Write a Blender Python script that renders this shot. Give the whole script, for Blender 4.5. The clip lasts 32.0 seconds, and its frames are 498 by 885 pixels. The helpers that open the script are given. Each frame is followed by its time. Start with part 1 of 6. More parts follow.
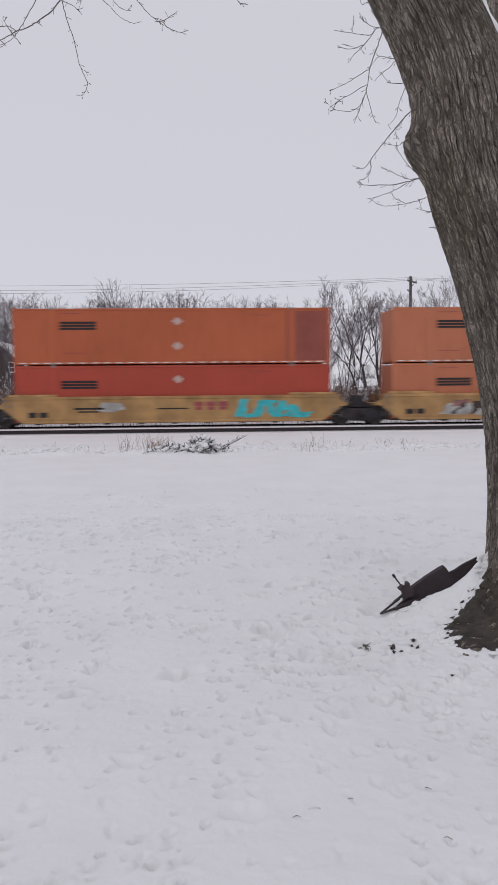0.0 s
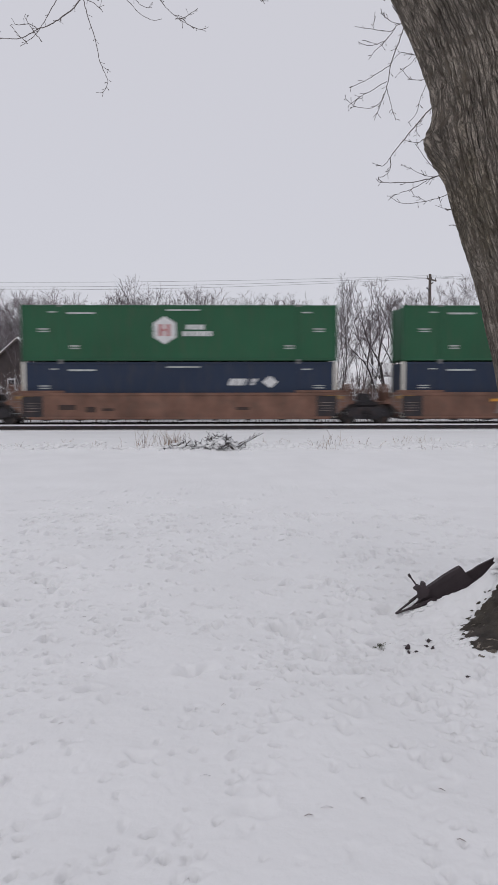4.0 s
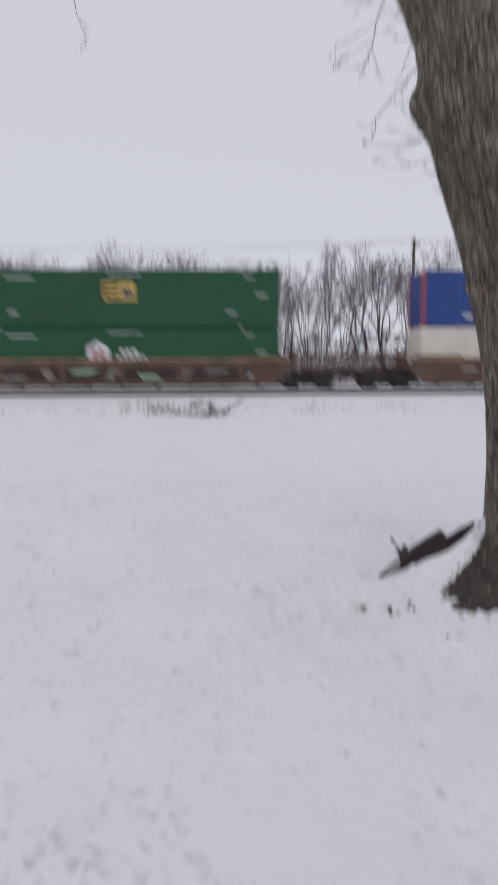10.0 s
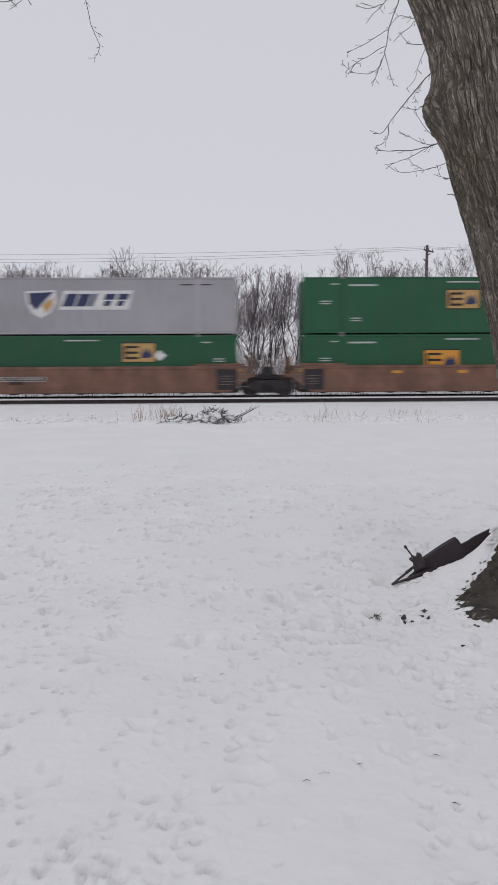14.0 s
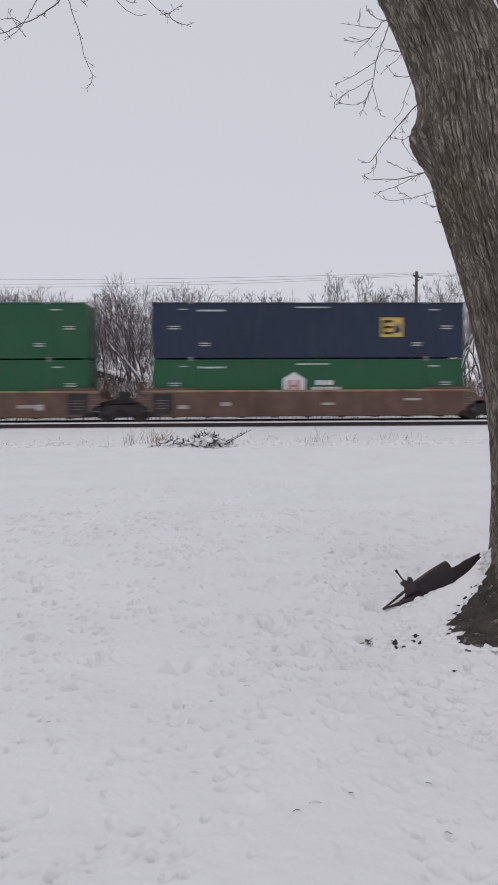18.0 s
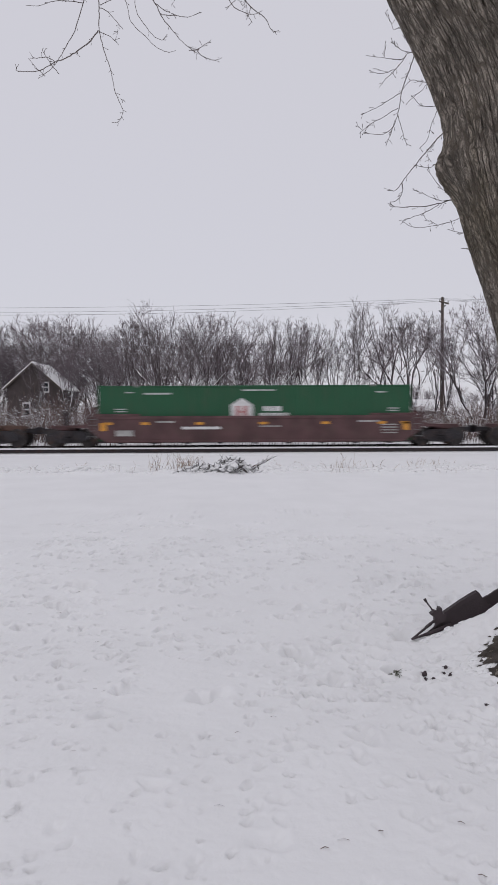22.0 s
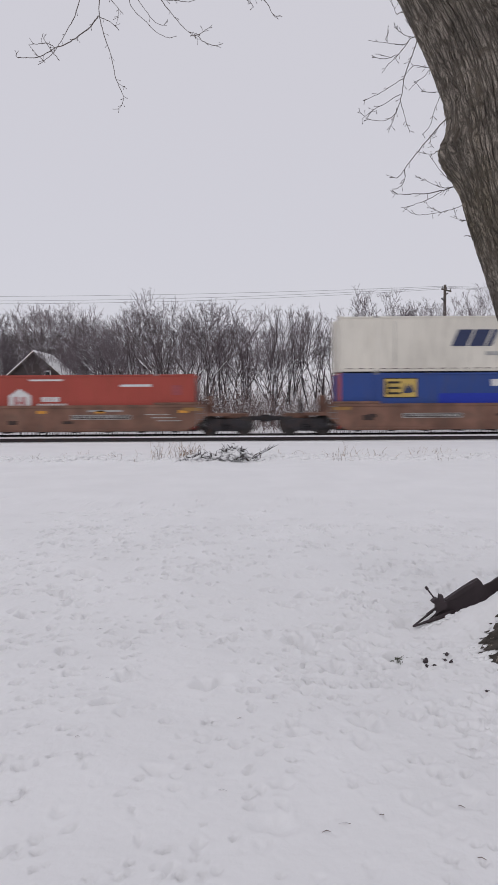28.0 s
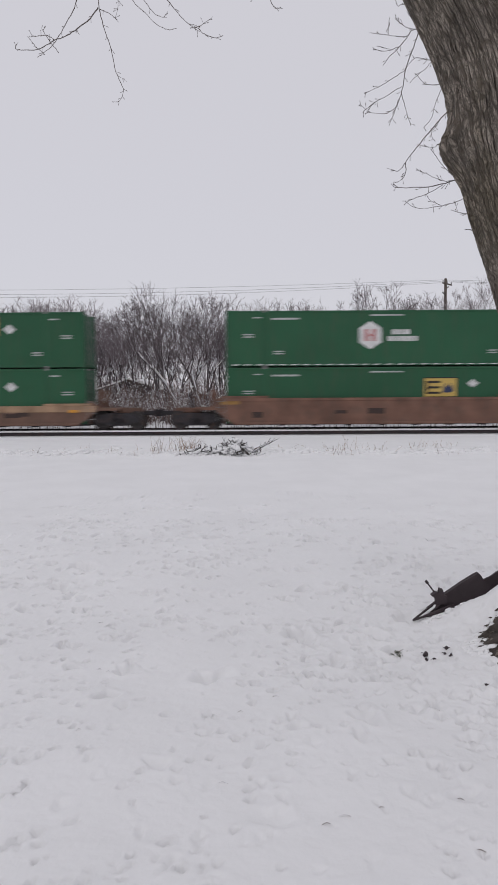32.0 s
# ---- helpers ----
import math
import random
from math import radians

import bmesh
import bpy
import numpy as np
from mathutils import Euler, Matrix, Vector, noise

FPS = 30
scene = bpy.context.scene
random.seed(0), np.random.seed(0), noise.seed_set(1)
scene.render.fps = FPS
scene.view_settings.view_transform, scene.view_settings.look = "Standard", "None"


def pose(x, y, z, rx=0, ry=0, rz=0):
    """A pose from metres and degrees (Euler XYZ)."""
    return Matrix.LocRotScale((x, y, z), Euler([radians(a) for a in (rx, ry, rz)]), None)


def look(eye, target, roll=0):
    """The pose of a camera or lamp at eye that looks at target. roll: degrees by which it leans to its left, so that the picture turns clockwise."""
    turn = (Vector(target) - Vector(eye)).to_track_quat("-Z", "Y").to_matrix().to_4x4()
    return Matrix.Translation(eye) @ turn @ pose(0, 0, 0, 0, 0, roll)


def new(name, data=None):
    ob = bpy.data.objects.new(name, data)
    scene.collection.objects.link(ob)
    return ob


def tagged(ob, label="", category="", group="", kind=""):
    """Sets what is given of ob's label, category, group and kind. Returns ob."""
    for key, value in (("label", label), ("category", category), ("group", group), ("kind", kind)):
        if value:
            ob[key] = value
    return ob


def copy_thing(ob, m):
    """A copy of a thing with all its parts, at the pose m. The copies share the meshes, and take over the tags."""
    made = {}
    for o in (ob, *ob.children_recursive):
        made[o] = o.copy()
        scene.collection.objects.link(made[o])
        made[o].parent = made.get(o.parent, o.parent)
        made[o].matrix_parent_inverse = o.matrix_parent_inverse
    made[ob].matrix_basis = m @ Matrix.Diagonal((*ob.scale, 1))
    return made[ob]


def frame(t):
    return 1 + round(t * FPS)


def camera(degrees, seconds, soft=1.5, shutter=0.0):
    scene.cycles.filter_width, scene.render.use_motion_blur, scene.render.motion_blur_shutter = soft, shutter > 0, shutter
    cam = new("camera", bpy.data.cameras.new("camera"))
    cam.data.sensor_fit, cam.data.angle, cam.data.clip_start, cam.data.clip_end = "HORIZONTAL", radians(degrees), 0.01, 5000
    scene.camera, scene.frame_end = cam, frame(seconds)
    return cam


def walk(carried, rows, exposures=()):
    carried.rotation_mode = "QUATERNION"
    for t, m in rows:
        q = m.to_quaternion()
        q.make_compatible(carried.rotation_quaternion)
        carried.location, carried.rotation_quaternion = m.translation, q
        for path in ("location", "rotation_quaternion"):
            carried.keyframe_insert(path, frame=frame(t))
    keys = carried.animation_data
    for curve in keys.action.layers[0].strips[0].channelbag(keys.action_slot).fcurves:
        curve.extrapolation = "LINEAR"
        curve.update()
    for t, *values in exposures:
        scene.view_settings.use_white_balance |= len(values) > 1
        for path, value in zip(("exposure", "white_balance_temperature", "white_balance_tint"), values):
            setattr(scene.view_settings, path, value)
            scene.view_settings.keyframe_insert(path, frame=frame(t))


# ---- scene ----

cam = camera(39.8, 32.0, soft=1.5, shutter=0.4)
PATH = [
    (0, -0, -0.002, 1.697, 85.955, 0.553, -2.657),
    (0.0334, -0, -0.002, 1.697, 85.955, 0.553, -2.657),
    (0.1, 0.006, -0.005, 1.699, 87.129, 0.47, -2.272),
    (0.5, 0.006, -0.008, 1.699, 87.199, 0.193, -2.321),
    (1, 0.003, -0.014, 1.7, 86.221, 0.075, -2.85),
    (1.5, 0.002, -0.006, 1.702, 85.854, -0.105, -3.053),
    (2, 0.007, -0.009, 1.702, 85.814, 0.075, -3.201),
    (2.5, 0.005, -0.009, 1.702, 85.964, 0.094, -2.48),
    (4.5, 0.003, 0.001, 1.698, 85.712, 0.095, -1.201),
    (5, 0.004, 0.002, 1.697, 85.914, 0.092, -1.192),
    (5.5, 0.002, 0.002, 1.694, 85.777, 0.098, -1.195),
    (6, 0.002, -0, 1.697, 85.847, 0.107, -1.195),
    (6.5, 0.002, 0.002, 1.698, 86.07, 0.101, -1.052),
    (7, -0.001, -0.001, 1.697, 86.533, 0.091, -0.83),
    (7.5, 0.001, 0, 1.697, 86.084, 0.117, -0.832),
    (8, 0.001, -0.002, 1.698, 85.867, 0.116, -0.863),
    (8.5, -0, -0.003, 1.694, 86.208, 0.12, -0.829),
    (9, 0.005, -0.002, 1.697, 83.718, 0.217, -1.237),
    (9.4, 0.009, 0.002, 1.702, 83.311, 0.236, -2.331),
    (9.6, 0.002, 0.008, 1.703, 89.589, 0.235, -1.613),
    (10, -0.005, -0.021, 1.706, 82.926, 0.223, -2.617),
    (10.1, 0.004, -0.005, 1.687, 78.536, 0.252, -2.784),
    (10.5, -0.002, -0.01, 1.687, 80.624, 0.263, -2.996),
    (11, -0.007, -0.011, 1.686, 82.43, 0.275, -1.971),
    (11.5, -0.002, -0.007, 1.688, 82.83, 0.289, -0.072),
    (12, -0.007, 0.007, 1.691, 83.306, 0.3, 0.579),
    (12.5, -0.001, -0.005, 1.692, 87.667, 0.286, -1.7),
    (13, 0.005, -0.001, 1.693, 85.621, 0.302, -3.651),
    (13.5, -0.001, 0.003, 1.695, 85.721, 0.251, -2.335),
    (14, -0.002, 0.002, 1.695, 83.539, 0.309, -1.571),
    (14.5, -0.003, -0.008, 1.695, 85.713, 0.311, -1.756),
    (16.5, 0.002, -0.003, 1.692, 87.263, 0.249, -2.153),
    (17, 0.002, -0.003, 1.69, 87.163, 0.269, -2.15),
    (17.5, 0.003, -0.001, 1.69, 86.808, 0.259, -2.124),
    (18, 0.008, -0, 1.695, 85.532, 0.273, -2.263),
    (18.5, 0.003, -0.003, 1.693, 87.915, 0.236, -1.473),
    (19, -0, 0.005, 1.691, 87.89, 0.247, -0.989),
    (19.5, 0.002, 0.004, 1.696, 88.193, 0.272, -0.433),
    (20, 0.002, 0.009, 1.696, 89.023, 0.264, -0.821),
    (20.5, 0.008, -0.003, 1.694, 84.418, 0.267, -2.575),
    (21, -0.006, -0.003, 1.699, 88.934, 0.312, 0.925),
    (21.5, -0.005, -0.009, 1.7, 87.963, 0.288, 0.277),
    (22, 0.001, 0.008, 1.701, 87.663, 0.283, -0.148),
    (22.5, -0.003, -0.001, 1.703, 87.145, 0.278, -0.979),
    (23, -0.004, -0.005, 1.697, 87.134, 0.303, -0.29),
    (23.5, -0.002, -0.003, 1.696, 87.749, 0.274, -1.065),
    (24, -0.003, -0.004, 1.697, 87.012, 0.28, -0.739),
    (24.5, -0.001, -0.005, 1.697, 86.343, 0.283, -0.756),
    (26.5, -0.004, -0.003, 1.701, 87.367, 0.319, -0.193),
    (27, 0.001, -0.001, 1.702, 86.453, 0.341, 0.029),
    (27.5, 0, -0.003, 1.703, 86.745, 0.361, -0.001),
    (28, 0, -0, 1.701, 86.714, 0.36, -0.001),
    (28.5, 0.001, 0.001, 1.702, 86.752, 0.376, 0.004),
    (29, 0.001, 0.001, 1.702, 87.136, 0.361, 0.018),
    (29.5, -0, 0.004, 1.699, 86.86, 0.367, 0.008),
    (30, -0, 0.002, 1.702, 86.933, 0.366, 0.013),
    (30.5, -0.002, 0.002, 1.703, 86.813, 0.359, -0.005),
    (31, 0, -0.002, 1.701, 86.492, 0.355, 0.027),
    (31.5, -0.001, 0.004, 1.701, 85.459, 0.383, 0.025),
    (32, -0.001, -0.001, 1.703, 86.208, 0.353, 0.019),
]
TINTS = [(0, 6440, 12), (2, 6400, 12), (5, 6480, 10), (9, 6450, 11), (11, 6280, 11), (12, 6320, 10), (13, 6450, 13), (14, 6490, 10), (19, 6450, 11), (20, 6440, 12), (21, 6450, 11), (24, 6470, 14), (27, 6500, 11), (28, 6500, 12), (29, 6310, 14),
         (30, 6480, 9), (32, 6540, 11)]
walk(cam, [(t, pose(*p)) for t, *p in PATH], [(t, -0.02, k, g) for t, k, g in TINTS])

# ---- overcast daylight ----
world = bpy.data.worlds.new("overcast_sky")
scene.world = world
world.use_nodes = True
wn, wl = world.node_tree.nodes, world.node_tree.links
sky = wn.new("ShaderNodeTexSky")
sky.sky_type, sky.sun_disc = "NISHITA", False
sky.sun_elevation, sky.sun_rotation = radians(38), radians(150)
veil = wn.new("ShaderNodeMix")
veil.data_type = "RGBA"
veil.inputs["Factor"].default_value = 0.93
veil.inputs["B"].default_value = (6.55, 6.5, 6.98, 1)
wl.new(sky.outputs["Color"], veil.inputs["A"])
wl.new(veil.outputs["Result"], wn["Background"].inputs["Color"])
wn["Background"].inputs["Strength"].default_value = 0.1
sun = new("sun", bpy.data.lights.new("sun", "SUN"))
sun.data.energy, sun.data.angle, sun.data.color = 0.5, radians(100), (1.0, 0.97, 0.94)
sun.matrix_world = look((-20, -35, 32), (0, 0, 0))


# ---- geometry helpers ----
class Geo:
    """Collects vertices and faces for one mesh."""

    def __init__(self):
        self.v, self.f = [], []

    def add(self, verts, faces):
        n = len(self.v)
        self.v += [tuple(p) for p in verts]
        self.f += [tuple(i + n for i in f) for f in faces]
        return self

    def box(self, x0, y0, z0, x1, y1, z1, c=0.01):
        c = min(c, (x1 - x0) * 0.4, (y1 - y0) * 0.4, (z1 - z0) * 0.4)
        lo, hi = (x0, y0, z0), (x1, y1, z1)
        idx, verts = {}, []
        for sx in (0, 1):
            for sy in (0, 1):
                for sz in (0, 1):
                    s = (sx, sy, sz)
                    for a in range(3):
                        p = [hi[i] - c if s[i] else lo[i] + c for i in range(3)]
                        p[a] = hi[a] if s[a] else lo[a]
                        idx[s, a] = len(verts)
                        verts.append(p)
        faces = []
        for a in range(3):
            b, d = (a + 1) % 3, (a + 2) % 3
            for side in (0, 1):
                q = []
                for u, w in ((0, 0), (1, 0), (1, 1), (0, 1)):
                    s = [0, 0, 0]
                    s[a], s[b], s[d] = side, u, w
                    q.append(idx[tuple(s), a])
                faces.append(q if side else q[::-1])
            for u in (0, 1):
                for w in (0, 1):
                    s0, s1 = [0, 0, 0], [0, 0, 0]
                    s0[b] = s1[b] = u
                    s0[d] = s1[d] = w
                    s1[a] = 1
                    s0, s1 = tuple(s0), tuple(s1)
                    q = [idx[s0, b], idx[s1, b], idx[s1, d], idx[s0, d]]
                    faces.append(q if u == w else q[::-1])
        for sx in (0, 1):
            for sy in (0, 1):
                for sz in (0, 1):
                    s = (sx, sy, sz)
                    q = [idx[s, 0], idx[s, 1], idx[s, 2]]
                    faces.append(q if (sx + sy + sz) % 2 else q[::-1])
        return self.add(verts, faces)

    def prism(self, poly, y0, y1):
        """A polygon in x and z, drawn out from y0 to y1."""
        n = len(poly)
        verts = [(x, y0, z) for x, z in poly] + [(x, y1, z) for x, z in poly]
        faces = [list(range(n)), list(range(2 * n - 1, n - 1, -1))]
        faces += [[(i + 1) % n, i, i + n, (i + 1) % n + n] for i in range(n)]
        return self.add(verts, faces)

    def tube(self, pts, radii, sides=6, cap=True):
        pts = [Vector(p) for p in pts]
        verts, faces = [], []
        ref = Vector((0.31, 0.87, 0.38))
        for i, p in enumerate(pts):
            d = (pts[min(i + 1, len(pts) - 1)] - pts[max(i - 1, 0)]).normalized()
            a = d.cross(ref)
            if a.length < 1e-3:
                a = d.cross(Vector((1, 0, 0)))
            a.normalize()
            b = d.cross(a)
            for k in range(sides):
                w = 2 * math.pi * k / sides
                verts.append(p + (a * math.cos(w) + b * math.sin(w)) * radii[i])
        for i in range(len(pts) - 1):
            for k in range(sides):
                k2 = (k + 1) % sides
                faces.append((i * sides + k, i * sides + k2, (i + 1) * sides + k2, (i + 1) * sides + k))
        if cap:
            faces.append(tuple(range(sides - 1, -1, -1)))
            faces.append(tuple((len(pts) - 1) * sides + k for k in range(sides)))
        return self.add(verts, faces)

    def wheel(self, x, y0, y1, z, r, sides=28):
        return self.tube([(x, y0, z), (x, y1, z)], [r, r], sides)

    def mesh(self, name, mat, smooth=False):
        m = bpy.data.meshes.new(name)
        m.from_pydata(self.v, [], self.f)
        m.materials.append(mat)
        if smooth:
            m.polygons.foreach_set("use_smooth", [True] * len(m.polygons))
        m.update()
        return m


def part(name, geo, mat, parent, label="", at=None, smooth=False):
    data = geo if isinstance(geo, bpy.types.Mesh) else geo.mesh(name, mat, smooth)
    ob = new(name, data)
    ob.parent = parent
    if at:
        ob.location = at
    if label:
        ob["label"] = label
    return ob


# ---- materials ----
def material(name, colour, rough=0.6, metal=0.0, scale=3.0, vary=0.18, dirt=None, amount=0.0, streak=(1, 1, 1), bump=0.15, fine=60.0, each=0.0):
    m = bpy.data.materials.new(name)
    m.use_nodes = True
    n, l = m.node_tree.nodes, m.node_tree.links
    b = n["Principled BSDF"]
    b.inputs["Roughness"].default_value, b.inputs["Metallic"].default_value = rough, metal
    co = n.new("ShaderNodeTexCoord")
    big = n.new("ShaderNodeTexNoise")
    big.inputs["Scale"].default_value, big.inputs["Detail"].default_value = scale, 6
    l.new(co.outputs["Object"], big.inputs["Vector"])
    ramp = n.new("ShaderNodeMapRange")
    ramp.inputs["From Min"].default_value, ramp.inputs["From Max"].default_value = 0.3, 0.7
    ramp.inputs["To Min"].default_value, ramp.inputs["To Max"].default_value = 1 - vary, 1 + vary
    l.new(big.outputs["Fac"], ramp.inputs["Value"])
    hsv = n.new("ShaderNodeHueSaturation")
    hsv.inputs["Color"].default_value = (*colour, 1)
    value = ramp.outputs["Result"]
    if each:
        info = n.new("ShaderNodeObjectInfo")
        r2 = n.new("ShaderNodeMapRange")
        r2.inputs["To Min"].default_value, r2.inputs["To Max"].default_value = 1 - each, 1 + each
        l.new(info.outputs["Random"], r2.inputs["Value"])
        mul = n.new("ShaderNodeMath")
        mul.operation = "MULTIPLY"
        l.new(value, mul.inputs[0])
        l.new(r2.outputs["Result"], mul.inputs[1])
        value = mul.outputs["Value"]
    l.new(value, hsv.inputs["Value"])
    out = hsv.outputs["Color"]
    if dirt:
        mp = n.new("ShaderNodeMapping")
        mp.inputs["Scale"].default_value = streak
        l.new(co.outputs["Object"], mp.inputs["Vector"])
        dn = n.new("ShaderNodeTexNoise")
        dn.inputs["Scale"].default_value, dn.inputs["Detail"].default_value, dn.inputs["Roughness"].default_value = 2.2, 8, 0.65
        l.new(mp.outputs["Vector"], dn.inputs["Vector"])
        mr = n.new("ShaderNodeMapRange")
        mr.inputs["From Min"].default_value, mr.inputs["From Max"].default_value = 0.5, 0.72
        mr.inputs["To Max"].default_value = amount
        l.new(dn.outputs["Fac"], mr.inputs["Value"])
        mx = n.new("ShaderNodeMix")
        mx.data_type = "RGBA"
        mx.inputs["B"].default_value = (*dirt, 1)
        l.new(mr.outputs["Result"], mx.inputs["Factor"])
        l.new(out, mx.inputs["A"])
        out = mx.outputs["Result"]
    l.new(out, b.inputs["Base Color"])
    if bump:
        fn = n.new("ShaderNodeTexNoise")
        fn.inputs["Scale"].default_value, fn.inputs["Detail"].default_value = fine, 5
        l.new(co.outputs["Object"], fn.inputs["Vector"])
        bp = n.new("ShaderNodeBump")
        bp.inputs["Strength"].default_value, bp.inputs["Distance"].default_value = bump, 0.02
        l.new(fn.outputs["Fac"], bp.inputs["Height"])
        l.new(bp.outputs["Normal"], b.inputs["Normal"])
    return m


def snow_topped(m, low=0.25, high=0.6, thin=0.45, snow=(0.84, 0.85, 0.88), grain=9.0):
    """Lays snow on the faces of a material that look upwards."""
    n, l = m.node_tree.nodes, m.node_tree.links
    b = n["Principled BSDF"]
    src = b.inputs["Base Color"].links[0].from_socket
    geo = n.new("ShaderNodeNewGeometry")
    sep = n.new("ShaderNodeSeparateXYZ")
    l.new(geo.outputs["True Normal"], sep.inputs["Vector"])
    mr = n.new("ShaderNodeMapRange")
    mr.inputs["From Min"].default_value, mr.inputs["From Max"].default_value = low, high
    l.new(sep.outputs["Z"], mr.inputs["Value"])
    ns = n.new("ShaderNodeTexNoise")
    ns.inputs["Scale"].default_value = grain
    l.new(geo.outputs["Position"], ns.inputs["Vector"])
    cut = n.new("ShaderNodeMath")
    cut.operation = "GREATER_THAN"
    cut.inputs[1].default_value = thin
    l.new(ns.outputs["Fac"], cut.inputs[0])
    mul = n.new("ShaderNodeMath")
    mul.operation = "MULTIPLY"
    l.new(mr.outputs["Result"], mul.inputs[0])
    l.new(cut.outputs["Value"], mul.inputs[1])
    mx = n.new("ShaderNodeMix")
    mx.data_type = "RGBA"
    mx.inputs["B"].default_value = (*snow, 1)
    l.new(mul.outputs["Value"], mx.inputs["Factor"])
    l.new(src, mx.inputs["A"])
    l.new(mx.outputs["Result"], b.inputs["Base Color"])
    return m


DIRT = (0.09, 0.07, 0.055)
RUST = (0.16, 0.065, 0.03)


def paint(name, colour, dirt=DIRT, amount=0.35, rough=0.55):
    m = material(name, colour, rough, 0, 0.35, 0.1, dirt, amount, (2.2, 1, 0.25), 0.05, 90, 0.07)
    m.node_tree.nodes["Principled BSDF"].inputs["Specular IOR Level"].default_value = 0.25
    return m


PAINT = {
    "green": paint("green_paint", (0.021, 0.092, 0.046)),
    "darkgreen": paint("dark_green_paint", (0.015, 0.078, 0.038)),
    "lime": paint("lime_green_paint", (0.08, 0.152, 0.04)),
    "navy": paint("navy_paint", (0.02, 0.032, 0.062)),
    "blue": paint("blue_paint", (0.03, 0.066, 0.235)),
    "orange": paint("faded_orange_paint", (0.475, 0.165, 0.088), RUST, 0.3),
    "redorange": paint("red_orange_paint", (0.43, 0.11, 0.048), RUST, 0.3),
    "red": paint("faded_red_paint", (0.36, 0.072, 0.055), RUST, 0.3),
    "bright": paint("bright_red_paint", (0.40, 0.066, 0.04), RUST, 0.3),
    "cream": paint("cream_paint", (0.62, 0.58, 0.50), RUST, 0.25),
    "white": paint("white_paint", (0.66, 0.63, 0.56), DIRT, 0.25),
    "grey": paint("grey_paint", (0.33, 0.32, 0.345), DIRT, 0.15),
}
def car_paint(name, colour, dirt=DIRT, amount=0.6):
    return material(name, colour, 0.78, 0, 1.1, 0.3, dirt, amount, (1.3, 1, 0.7), 0.1, 60, 0.1)


CARPAINT = {
    "yellow": car_paint("yellow_car_paint", (0.385, 0.225, 0.09), RUST, 0.4),
    "brown": car_paint("brown_car_paint", (0.112, 0.064, 0.05), DIRT, 0.6),
    "orange": car_paint("orange_brown_car_paint", (0.165, 0.085, 0.06), DIRT, 0.6),
    "low": car_paint("faded_brown_car_paint", (0.15, 0.085, 0.062), DIRT, 0.6),
    "maroon": car_paint("maroon_car_paint", (0.085, 0.043, 0.045), DIRT, 0.4),
    "rib": car_paint("ochre_rust_paint", (0.28, 0.125, 0.045), RUST, 0.6),
    "tanedge": car_paint("tan_worn_edge", (0.29, 0.19, 0.12), RUST, 0.5),
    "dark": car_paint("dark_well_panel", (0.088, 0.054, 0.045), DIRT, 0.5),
}
